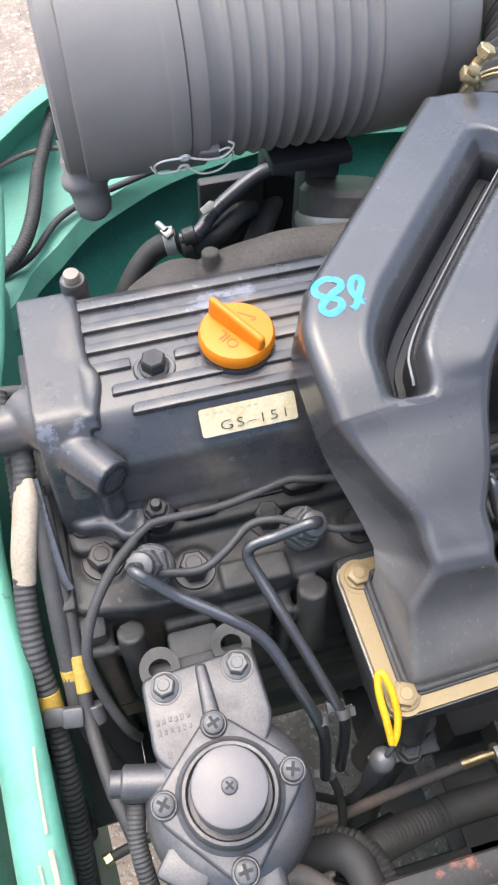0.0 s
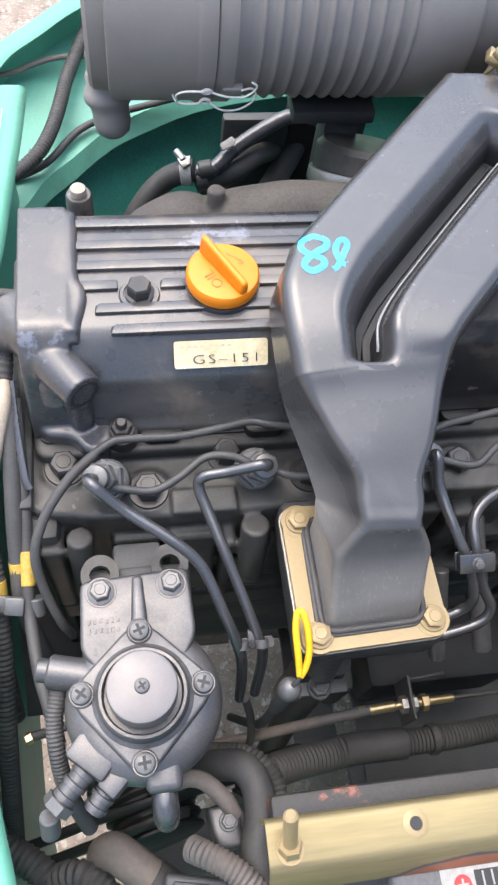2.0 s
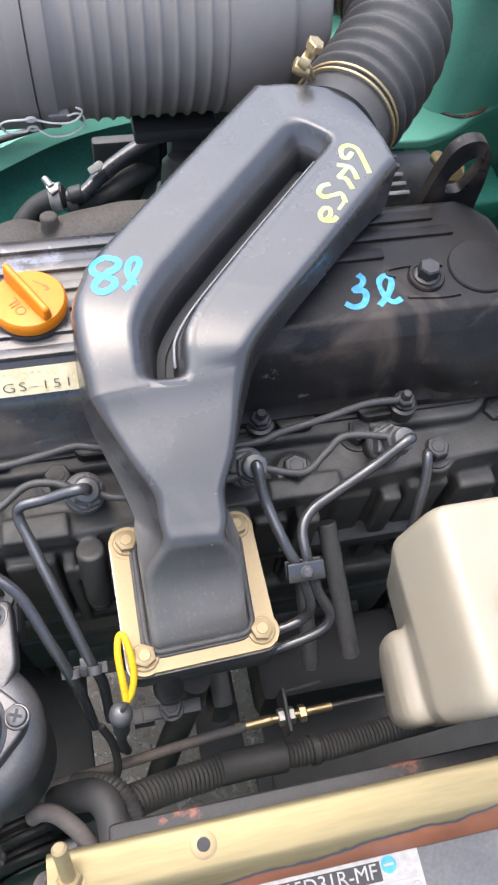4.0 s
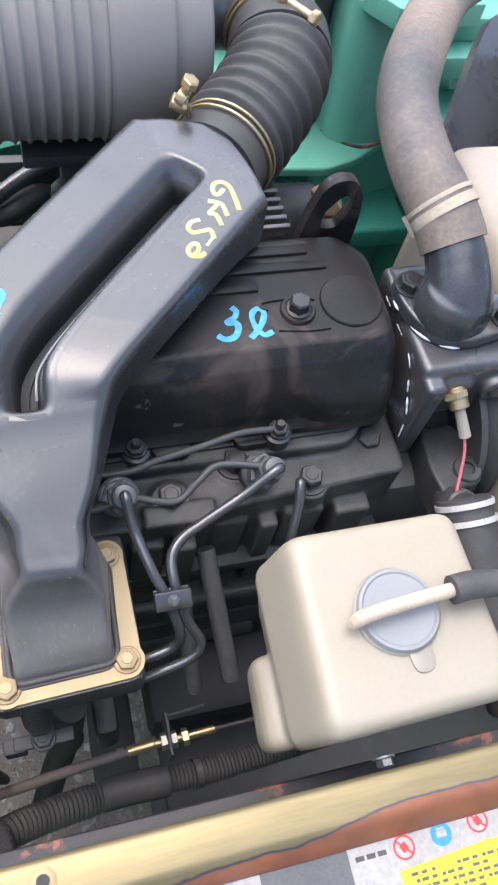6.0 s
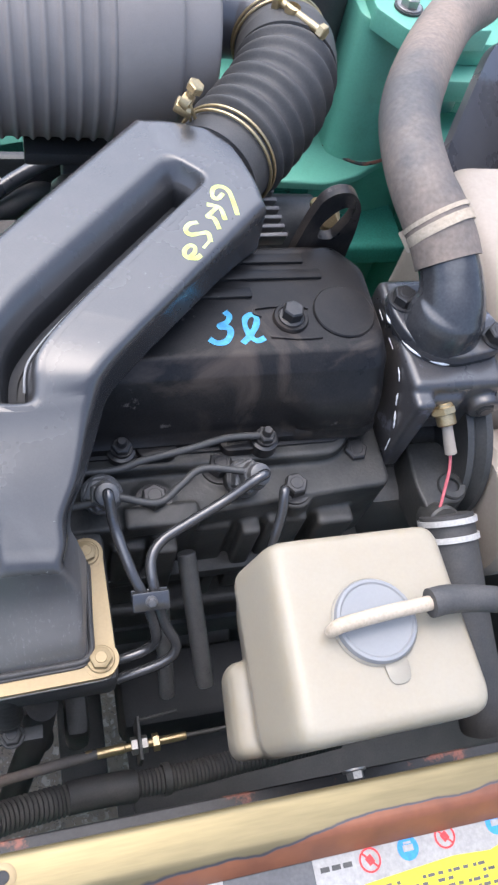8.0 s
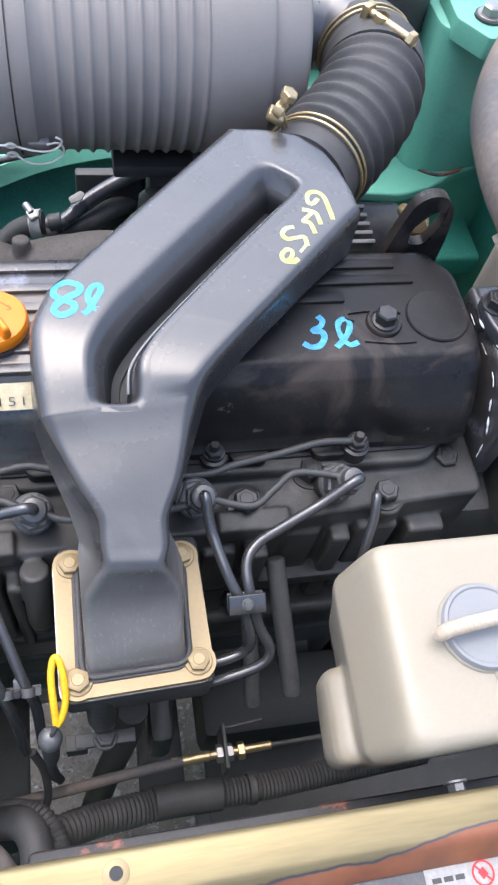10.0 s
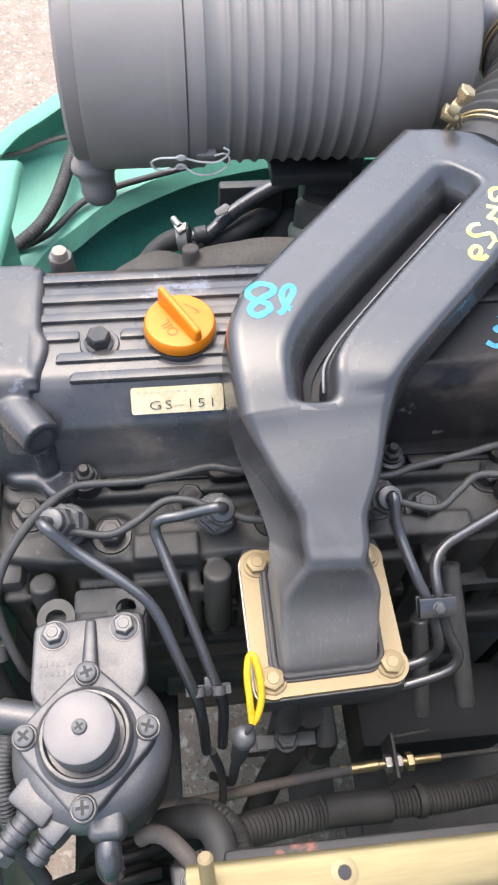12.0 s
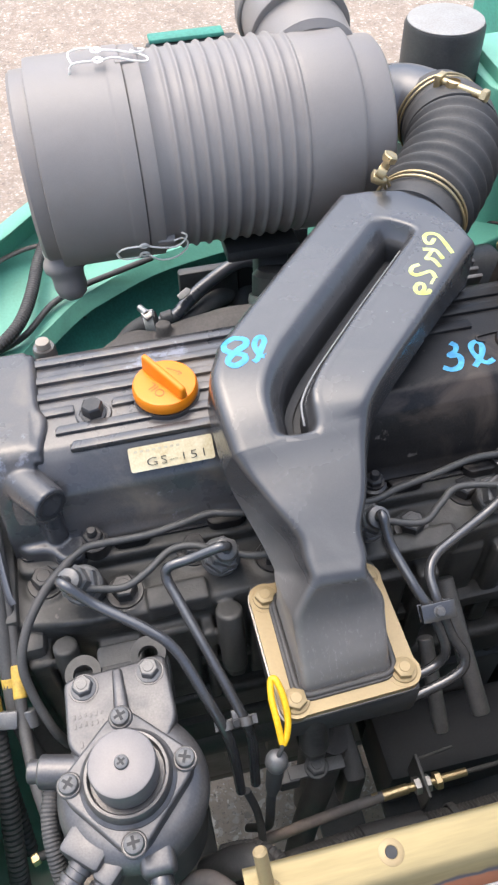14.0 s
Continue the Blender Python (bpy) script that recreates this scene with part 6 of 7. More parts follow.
part("pump_arm", merge(prism(rounded([(0.4560, -0.060), (0.4880, -0.060), (0.4985, -0.092), (0.4975, -0.113), (0.4880, -0.121), (0.4740, -0.119), (0.4630, -0.131), (0.4560, -0.128), (0.4520, -0.100)], 0.007), 0.845, 0.884, 0.003, 3), lathe([(0.0060, 0), (0.0125, 0), (0.0125, 0.003), (0.0115, 0.0042), (0.0065, 0.0042), (0.0060, 0.003)], 32, pose(0.4840, -0.1055, 0.8825))), CAST, thermo)
part("bore", rod((0.4840, -0.1055, 0.8830), (0.4840, -0.1055, 0.8845), 0.0058, 18), INNER, thermo)
part("pump_body", merge(rod((0.44, -0.01, 0.80), (0.53, -0.01, 0.80), 0.075, 36), box(0.42, 0.50, -0.10, 0.05, 0.70, 0.85, 0.012)), DARK, thermo)

hose = thing("radiator_hose", "dusty grey rubber radiator hose with a pale spring clamp", "hose", (0.47, 0.1, 1.02))
part("hose", tube([(0.4645, 0.0225, 1.0205), (0.4610, 0.037, 1.0295), (0.4545, 0.056, 1.040), (0.449, 0.080, 1.047), (0.452, 0.118, 1.050), (0.464, 0.160, 1.049), (0.490, 0.210, 1.045), (0.528, 0.270, 1.038), (0.578, 0.337, 1.028), (0.64, 0.40, 1.01)], [0.0262, 0.0260, 0.0258, 0.0248, 0.0245, 0.025, 0.026, 0.026, 0.026, 0.026], 28), TANHOSE, hose)
cm = along((0.4580, 0.0475, 1.0355), (0.4505, 0.067, 1.0445)) @ Matrix.Diagonal((0.86, 0.86, 1, 1))
part("spring_clamp", merge(lathe([(0.0296, -0.008), (0.0312, -0.008), (0.0314, -0.0065), (0.0312, 0.0), (0.0296, 0.0)], 48, cm), lathe([(0.0296, 0.003), (0.0312, 0.003), (0.0312, 0.0065), (0.0296, 0.0065)], 48, cm), moved(box(-0.009, 0.009, -0.0010, 0.0010, -0.008, 0.0065, 0.0005), cm @ pose(0.004, -0.0312, 0)), moved(box(-0.0010, 0.0010, -0.0055, 0.002, -0.011, 0.007, 0.0005), cm @ pose(-0.006, -0.0330, 0)), moved(box(-0.0010, 0.0010, -0.0055, 0.002, -0.008, 0.010, 0.0005), cm @ pose(0.013, -0.0305, 0, 0, 0, 24))), SLEEVE, hose, "pale flat spring clamp with two ears")

low = thing("bypass_hose", "black rubber hose with a metal spring clamp below the thermostat", "hose", (0.47, -0.18, 0.8))
part("hose", tube([(0.4650, -0.1340, 0.8930), (0.4660, -0.1530, 0.8838), (0.4672, -0.1728, 0.8747), (0.4690, -0.1909, 0.8655), (0.4720, -0.2181, 0.8515), (0.4760, -0.2453, 0.8370), (0.484, -0.29, 0.81)], [0.0220, 0.0225, 0.0225, 0.0220, 0.0215, 0.0210, 0.0205], 28), RUBBER, low)
part("pipe_stub", rod((0.4650, -0.1240, 0.868), (0.4655, -0.1400, 0.8870), 0.0150, 24), CAST, low)
lm = along((0.4655, -0.1450, 0.8885), (0.4672, -0.1728, 0.8747)) @ Matrix.Diagonal((1.06, 1.06, 1.15, 1))
part("spring_clamp", merge(lathe([(0.0213, -0.008), (0.0228, -0.008), (0.0228, -0.004), (0.0213, -0.004)], 40, lm), lathe([(0.0213, 0.004), (0.0228, 0.004), (0.0228, 0.008), (0.0213, 0.008)], 40, lm), moved(box(-0.010, 0.010, -0.0015, 0.0015, -0.008, 0.008, 0.0005), lm @ pose(0, -0.0225, 0))), WHITE, low, "pale spring clamp")
part("chalk_mark", merge(*[moved(box(-0.0006, 0.0006, -0.003, 0.003, 0, 0.0006, 0), pose(0.4700 + 0.0015 * math.sin(i * 2.1), -0.176 - 0.0040 * i, 0.8962 - 0.0020 * i, 27, 0, 30 * math.sin(i * 3))) for i in range(5)]), PAPER, low, "white chalk scribble")

shroud = thing("fan_shroud", "beige plastic fan shroud beside the engine", "fan shroud", (0.58, 0.03, 0.7))
part("tank", tank_part([(0.70, shrunk([(0.520, -0.035), (0.66, -0.035), (0.66, 0.175), (0.520, 0.175)], 0.006), 0.03), (0.72, [(0.520, -0.035), (0.66, -0.035), (0.66, 0.175), (0.520, 0.175)], 0.03), (0.965, [(0.520, -0.035), (0.66, -0.035), (0.66, 0.175), (0.520, 0.175)], 0.03), (0.985, shrunk([(0.520, -0.035), (0.66, -0.035), (0.66, 0.175), (0.520, 0.175)], 0.006), 0.03), (0.995, shrunk([(0.520, -0.035), (0.66, -0.035), (0.66, 0.175), (0.520, 0.175)], 0.018), 0.03)], 8), BEIGE, shroud, "beige plastic tank", 60)
part("lower_drum", lathe([(0, 0), (0.060, 0), (0.066, 0.006), (0.066, 0.10), (0, 0.10)], 48, pose(0.520, -0.105, 0.840, 0, 90, 0)), BEIGE, shroud)
part("pulley", merge(lathe([(0, 0), (0.085, 0), (0.085, 0.006), (0.078, 0.012), (0.085, 0.018), (0.085, 0.024), (0, 0.024)], 60, pose(0.493, -0.03, 0.85, 0, 90, 0)), lathe([(0, 0), (0.030, 0), (0.028, 0.03), (0, 0.03)], 40, pose(0.470, -0.03, 0.85, 0, 90, 0))), DARK, shroud)
part("cowl", sheet([[(0.690, 0.375, 0.985), (0.655, 0.352, 0.995), (0.625, 0.330, 0.995), (0.578, 0.262, 0.985), (0.545, 0.210, 0.965)], [(0.685, 0.365, 1.000), (0.663, 0.351, 1.003), (0.631, 0.327, 1.003), (0.581, 0.256, 0.993), (0.548, 0.205, 0.973)], [(0.700, 0.325, 0.992), (0.672, 0.318, 0.990), (0.640, 0.300, 0.988), (0.592, 0.240, 0.975), (0.560, 0.195, 0.955)], [(0.72, 0.290, 0.975), (0.68, 0.285, 0.972), (0.65, 0.270, 0.968), (0.615, 0.222, 0.948), (0.580, 0.185, 0.930)], [(0.74, 0.25, 0.93), (0.70, 0.24, 0.92), (0.67, 0.22, 0.91), (0.635, 0.20, 0.90), (0.600, 0.178, 0.88)]]), PLASTIC, shroud, "black plastic cowl")
part("radiator", box(0.64, 0.70, -0.25, 0.30, 0.45, 1.02, 0.008), DARK, shroud)

# lifting eye and alternator at the back corner
eye = thing("lifting_eye", "black steel lifting eye bolted to the cylinder head", "lifting eye", (0.39, 0.09, 0.93))
ro = rounded([(-0.031, -0.060), (0.023, -0.060), (0.0235, -0.004), (0.0200, 0.0225), (0.0095, 0.0355), (-0.004, 0.0360), (-0.0140, 0.0280), (-0.0210, 0.004)], [0.004, 0.004, 0.02, 0.012, 0.010, 0.010, 0.012, 0.02], 7)
ri = rounded([(-0.0090, -0.0140), (0.0050, -0.0140), (0.0095, -0.0040), (0.0140, 0.0060), (0.0160, 0.0200), (0.0040, 0.0205), (-0.0035, 0.0110), (-0.0095, 0.0020)], [0.006, 0.006, 0.004, 0.006, 0.006, 0.008, 0.005, 0.008], 7)
part("eye_plate", moved(ring_plate(ro, ri, -0.005, 0.005), pose(0.391, 0.090, 0.996, 90, 0, 0)), COVER_END, eye)
part("bolt", merge(rod((0.4015, 0.117, 0.9745), (0.404, 0.150, 0.960), 0.006, 14), lathe([(0.0115, 0), (0.0115, 0.002), (0, 0.002)], 24, along((0.4020, 0.119, 0.974), (0.400, 0.10, 0.985))), hexagon(0.0085, 0.008, along((0.402, 0.117, 0.975), (0.400, 0.10, 0.985)))), BRASS, eye, "brown zinc bolt")
alt = thing("alternator", "grey finned alternator housing", "alternator", (0.36, 0.15, 0.88))
part("housing", rod((0.335, 0.190, 0.885), (0.43, 0.190, 0.885), 0.036, 40), CAST, alt)
for i in range(6):
    part("fin", moved(box(-0.014, 0.012, -0.0020, 0.0020, -0.010, 0.008, 0.001), pose(0.358 - 0.0015 * i, 0.118 + 0.0075 * i, 0.950 + 0.0030 * i, 20, 0, 0)), ALU_TOP, alt)
# ---- battery and its hold-down strip ----
battery = thing("battery", "black car battery with white and yellow warning labels on its top", "battery", (0.27, -0.45, 0.75))
part("case", box(0.105, 0.415, -0.528, -0.352, 0.755, 0.968, 0.005, 3), BATTERY, battery)
part("lid", box(0.102, 0.418, -0.531, -0.349, 0.955, 0.9735, 0.005, 3), BATTERY, battery)
LZ = 0.9738
part("label", box(0.128, 0.2234, -0.430, -0.3535, LZ - 0.0005, LZ, 0), PAPER, battery, "white battery label")
part("label", box(0.2725, 0.415, -0.430, -0.3535, LZ - 0.0005, LZ, 0), PAPER, battery, "white warning label")
yo = [(0.2985, -0.430), (0.415, -0.430), (0.415, -0.3690), (0.395, -0.3625), (0.375, -0.3680), (0.352, -0.3665), (0.2985, -0.3700)]
part("yellow_label", prism(yo, LZ - 0.0002, LZ + 0.0004), LABELYEL, battery, "creased yellow warning label")


def disc(x, y, r, z, mat, name, label=""):
    return part(name, lathe([(r, 0), (r, 0.0002), (0, 0.0002)], 28, pose(x, y, z)), mat, battery, label)


disc(0.1388, -0.3612, 0.0046, LZ, INKRED, "plus_sign", "red disc with a plus sign")
part("plus_sign", merge(box(0.1361, 0.1415, -0.36175, -0.36065, LZ + 0.0002, LZ + 0.0005, 0), box(0.13825, 0.13935, -0.3639, -0.3585, LZ + 0.0002, LZ + 0.00052, 0)), PAPER, battery)
part("title_band", box(0.1455, 0.2024, -0.3645, -0.3555, LZ, LZ + 0.0002, 0), INK, battery)
part("title", letters("115D31R-MF", 0.0098, pose(0.17395, -0.3600, LZ + 0.0004), 0.0001), PAPER, battery)
disc(0.2070, -0.3580, 0.0040, LZ, INKBLUE, "minus_sign", "blue disc with a minus sign")
part("minus_sign", box(0.2044, 0.2096, -0.35855, -0.35745, LZ + 0.0002, LZ + 0.0005, 0), PAPER, battery)
for i in range(6):
    x, y = 0.165 + 0.0108 * i, -0.3700
    part("small_ring", lathe([(0.0026, 0), (0.0024, 0.0002), (0.0019, 0.0002), (0.0019, 0)], 20, pose(x, y, LZ)), CAPGREY, battery)
part("rule", box(0.150, 0.222, -0.36595, -0.3656, LZ, LZ + 0.0002, 0), CAPGREY, battery)
for x, y in ((0.3045, -0.3595), (0.3505, -0.3565)):
    part("prohibition_ring", merge(lathe([(0.0062, 0), (0.0062, 0.0003), (0.0052, 0.0003), (0.0052, 0)], 32, pose(x, y, LZ)), moved(box(-0.0055, 0.0055, -0.0005, 0.0005, 0, 0.0003, 0), pose(x, y, LZ, 0, 0, -45)), moved(box(-0.002, 0.002, -0.0022, 0.0022, 0, 0.0002, 0), pose(x, y, LZ, 0, 0, 30))), INKRED, battery, "red prohibition sign")
for x, y in ((0.3275, -0.3580), (0.3830, -0.3555)):
    disc(x, y, 0.0062, LZ, INKBLUE, "mandatory_sign", "blue warning sign")
    part("mandatory_sign", merge(box(x - 0.003, x + 0.003, y - 0.0016, y + 0.0016, LZ + 0.0002, LZ + 0.0005, 0.0), box(x - 0.0022, x + 0.0022, y + 0.002, y + 0.0032, LZ + 0.0002, LZ + 0.0005, 0)), PAPER, battery)
part("recycle_mark", lathe([(0.0036, 0), (0.0036, 0.0002), (0.0022, 0.0002), (0.0022, 0)], 20, pose(0.285, -0.3775, LZ)), INKGREEN, battery)
for k in range(3):
    part("printed_mark", box(0.276 + 0.0065 * k, 0.281 + 0.0065 * k, -0.3605, -0.3580, LZ, LZ + 0.0003, 0), CAST, battery)
small_print = merge(*[box(0.304 + 0.0051 * (i % 20) + 0.0010 * (i % 3), 0.3080 + 0.0051 * (i % 20), -0.3738 - 0.0034 * (i // 20), -0.3722 - 0.0034 * (i // 20), LZ + 0.0004, LZ + 0.0006, 0) for i in range(300) if noise.noise((i * 0.37, 1.3, 0)) > -0.25])
tagged(part("small_print", small_print, CAST, battery, "rows of unreadable dark print"), "", "", "", "stuff")

strip = thing("battery_hold_down", "yellow zinc plated hold-down strip, rusted along one edge", "bracket", (0.25, -0.335, 0.96))
strip.location = (0.0, -0.300, 0.96)
def folded(profile, ends):
    """A strip bent to the profile (rows of y, z), drawn out along x."""
    bm = bmesh.new()
    rows = [[bm.verts.new((x0 if k == 0 else x1, y, z)) for y, z in profile] for k in (0, 1) for x0, x1 in (ends,)]
    a, b = rows
    for i in range(len(profile) - 1):
        bm.faces.new((a[i], a[i + 1], b[i + 1], b[i]))
    bmesh.ops.recalc_face_normals(bm, faces=bm.faces)
    bmesh.ops.solidify(bm, geom=list(bm.faces), thickness=0.0022)
    return bm


part("strip", folded([(-0.3200, 0.962), (-0.3205, 0.984), (-0.3212, 0.9872), (-0.3230, 0.9888), (-0.3255, 0.9890), (-0.3400, 0.9890), (-0.3425, 0.9884), (-0.3450, 0.9866), (-0.3520, 0.9770), (-0.3535, 0.9745)], (0.0420, 0.62)), RUSTZINC, strip, "", 50)
part("hole", lathe([(0.0031, 0), (0.0030, 0.0003), (0, 0.0003)], 28, pose(0.1165, -0.3312, 0.9890)), INNER, strip, "round bolt hole")
part("hole_ring", lathe([(0.0031, 0.0001), (0.0034, 0.0005), (0.0060, 0.0003), (0.0066, 0)], 32, pose(0.1165, -0.3312, 0.9890)), GOLD, strip)
part("stud", rod((0.0528, -0.3375, 0.985), (0.0515, -0.3200, 1.014), 0.0036, 20, bevel=0.0012), GOLD, strip, "threaded stud")
part("nut", merge(lathe([(0.0068, 0), (0.0068, 0.001), (0, 0.001)], 24, pose(0.0526, -0.3350, 0.989)), hexagon(0.0060, 0.0055, along((0.0526, -0.3350, 0.9895), (0.0520, -0.3270, 1.003)))), GOLD, strip)


# ---- cables, hoses and linkage ----
def cable(name, pts, r, mat, label, category, **more):
    return alone(name, tube(pts, r, more.pop("n", 14), more.pop("steps", 6), **more), mat, label, category)


link = thing("throttle_linkage", "brown steel throttle rod with brass adjusting nuts", "linkage", (0.15, -0.246, 0.70))
part("rod", tube([(-0.02, -0.262, 0.712), (0.06, -0.256, 0.716), (0.12, -0.250, 0.718), (0.175, -0.245, 0.718)], 0.0046, 14), DULLHOSE, link)
part("ferrule", merge(rod((0.165, -0.2455, 0.718), (0.198, -0.244, 0.718), 0.0045, 16), rod((0.198, -0.244, 0.718), (0.252, -0.2425, 0.718), 0.0036, 16)), BRASS, link)
for x in (0.204, 0.2125, 0.2225):
    part("nut", hexagon(0.0076, 0.0058, along((x, -0.2437, 0.718), (x + 0.02, -0.243, 0.718))), STEEL if x < 0.22 else BRASS, link)
part("stay", merge(box(0.2095, 0.2125, -0.258, -0.222, 0.69, 0.732, 0.001), rod((0.213, -0.224, 0.722), (0.246, -0.222, 0.726), 0.0014, 10)), DARK, link, "thin steel stay")
part("cable_stop", rod((0.252, -0.2425, 0.718), (0.40, -0.240, 0.715), 0.0022, 10), RUBBER, link)

conduit = thing("wiring_conduit", "black corrugated wiring conduit with a taped joint", "conduit", (0.2, -0.27, 0.68))
part("corrugated_tube", tube([(0.055, -0.306, 0.750), (0.072, -0.289, 0.745), (0.100, -0.281, 0.728), (0.135, -0.276, 0.712), (0.150, -0.274, 0.708)], 0.0135, 18, 8, 0.0018, 0.0042), RUBBER, conduit)
part("taped_joint", tube([(0.148, -0.274, 0.709), (0.17, -0.273, 0.705), (0.205, -0.273, 0.700)], 0.0135, 18), RUBBER, conduit)
part("corrugated_tube", tube([(0.203, -0.273, 0.700), (0.25, -0.272, 0.695), (0.31, -0.268, 0.69), (0.40, -0.262, 0.68)], 0.0115, 18, 8, 0.0016, 0.0036), RUBBER, conduit)
part("strap", lathe([(0.0122, -0.003), (0.0136, -0.003), (0.0136, 0.003), (0.0122, 0.003)], 28, along((0.232, -0.2722, 0.697), (0.26, -0.2718, 0.694))), DARK, conduit)

elec = thing("wire_connector", "grey two-way plug with a looped yellow wire", "connector", (0.08, -0.243, 0.85))
part("wire_loop", tube([(0.0850, -0.2410, 0.905), (0.0843, -0.2290, 0.914), (0.0838, -0.2155, 0.921), (0.0858, -0.2060, 0.925), (0.0890, -0.2070, 0.926), (0.0915, -0.2170, 0.921), (0.0918, -0.2285, 0.913), (0.0890, -0.2370, 0.907), (0.0855, -0.2415, 0.904)], 0.0023, 10), YELLOW, elec, "looped yellow wire")
part("tail", tube([(0.0853, -0.2412, 0.905), (0.0840, -0.2435, 0.902), (0.0820, -0.2450, 0.898), (0.0806, -0.2458, 0.893)], 0.0016, 8), RUBBER, elec)
drop = along((0.0806, -0.2455, 0.8965), (0.0752, -0.2510, 0.8165))
part("plug", lathe([(0, 0.008), (0.0062, 0.010), (0.0060, 0.030), (0.0056, 0.050), (0.0042, 0.062), (0, 0.062)], 24, drop), RUBBER, elec)
part("boot", lathe([(0, -0.0005), (0.0030, 0), (0.0060, 0.0020), (0.0076, 0.0060), (0.0078, 0.0100), (0.0068, 0.0140), (0, 0.0150)], 24, drop), SCREW, elec, "shiny grey rubber boot")
part("lead", tube([(0.0762, -0.2500, 0.838), (0.0750, -0.2512, 0.815), (0.0748, -0.2505, 0.77), (0.0735, -0.245, 0.715), (0.060, -0.23, 0.66)], 0.0036, 12), RUBBER, elec)
cable("wiring_loop", [(0.060, -0.236, 0.80), (0.066, -0.246, 0.77), (0.066, -0.262, 0.745), (0.058, -0.270, 0.735), (0.05, -0.262, 0.72)], 0.0032, RUBBER, "black wire tied round the throttle rod", "wire")
alone("stay_bracket", merge(box(0.092, 0.135, -0.242, -0.232, 0.815, 0.820, 0.001), box(0.085, 0.10, -0.243, -0.232, 0.80, 0.819, 0.001), moved(flange_bolt(0.0075, 0.006, 0.009), pose(0.1135, -0.237, 0.820))), DARK, "dark steel stay bracket with its bolt", "bracket")

# wiring down the side of the engine
loom = thing("battery_cables", "black battery cables with yellow tape in a steel clip", "cables", (-0.10, -0.14, 0.8))
part("terminal_cover", tube([(-0.098, -0.030, 0.936), (-0.100, -0.045, 0.932), (-0.108, -0.070, 0.915), (-0.112, -0.084, 0.902)], [0.0085, 0.0105, 0.0105, 0.0095], 18, flat=0.7), SLEEVE, loom, "cream printed cable sleeve")
part("cable", tube([(-0.096, -0.012, 0.945), (-0.098, -0.030, 0.936), (-0.112, -0.083, 0.902), (-0.1150, -0.122, 0.880), (-0.1130, -0.157, 0.852), (-0.114, -0.20, 0.815), (-0.1195, -0.25, 0.76), (-0.130, -0.31, 0.66), (-0.15, -0.38, 0.50)], 0.0078, 16, 6, 0.0008, 0.0042), RUBBER, loom)
part("cable", tube([(-0.092, -0.035, 0.935), (-0.094, -0.070, 0.915), (-0.095, -0.108, 0.895), (-0.0955, -0.140, 0.872), (-0.0945, -0.165, 0.85), (-0.085, -0.19, 0.80), (-0.07, -0.21, 0.75)], 0.0062, 14), RUBBER, loom)
part("strap", tube([(-0.091, -0.032, 0.940), (-0.0895, -0.060, 0.925), (-0.0860, -0.090, 0.910), (-0.083, -0.098, 0.905)], 0.0040, 12, flat=0.5), PLASTIC, loom)
part("lead", tube([(-0.089, -0.041, 0.932), (-0.0885, -0.081, 0.908), (-0.0880, -0.129, 0.882), (-0.0885, -0.150, 0.874), (-0.0885, -0.176, 0.862), (-0.083, -0.212, 0.862), (-0.076, -0.236, 0.868), (-0.070, -0.26, 0.86)], 0.0044, 14), RUBBER, loom)
for a, b, r in (((-0.1135, -0.146, 0.861), (-0.113, -0.162, 0.848), 0.0080), ((-0.0956, -0.138, 0.8735), (-0.0946, -0.158, 0.857), 0.0065), ((-0.0881, -0.134, 0.880), (-0.0885, -0.156, 0.871), 0.0050)):
    part("yellow_tape", rod(a, b, r, 18), TAPE, loom, "yellow tape")
part("cable_clip", merge(moved(box(-0.020, 0.020, -0.006, 0.006, -0.002, 0.002, 0.001), pose(-0.098, -0.166, 0.862, 25, 0, -8)), moved(box(-0.007, 0.007, -0.0065, 0.0065, 0.001, 0.009, 0.002), pose(-0.098, -0.166, 0.862, 25, 0, -8)), rod((-0.084, -0.163, 0.866), (-0.084, -0.173, 0.858), 0.006, 16)), SCREW, loom, "grey steel cable clip")
cable("side_hose", [(-0.110, 0.05, 0.93), (-0.105, -0.02, 0.92), (-0.115, -0.08, 0.88), (-0.125, -0.14, 0.82), (-0.12, -0.22, 0.72)], 0.007, RUBBER, "black hose along the side of the engine", "hose", ridges=0.001, pitch=0.005)
fitting = thing("brass_fitting", "small brass hexagon fitting on a thin black hose", "fitting", (-0.096, -0.246, 0.80))
part("nut", hexagon(0.0046, 0.0055, along((-0.096, -0.246, 0.80), (-0.104, -0.249, 0.80))), BRASS, fitting)
part("stem", rod((-0.045, -0.236, 0.80), (-0.0965, -0.246, 0.80), 0.0034, 16), RUBBER, fitting)
cable("heater_pipe", [(-0.16, 0.03, 0.90), (-0.12, 0.035, 0.915), (-0.085, 0.035, 0.915)], 0.005, RUBBER, "thin black heater pipe behind the cover", "pipe")
cable("heater_pipe", [(-0.16, 0.07, 0.91), (-0.12, 0.06, 0.92), (-0.08, 0.055, 0.92)], 0.005, RUBBER, "thin black heater pipe behind the cover", "pipe")

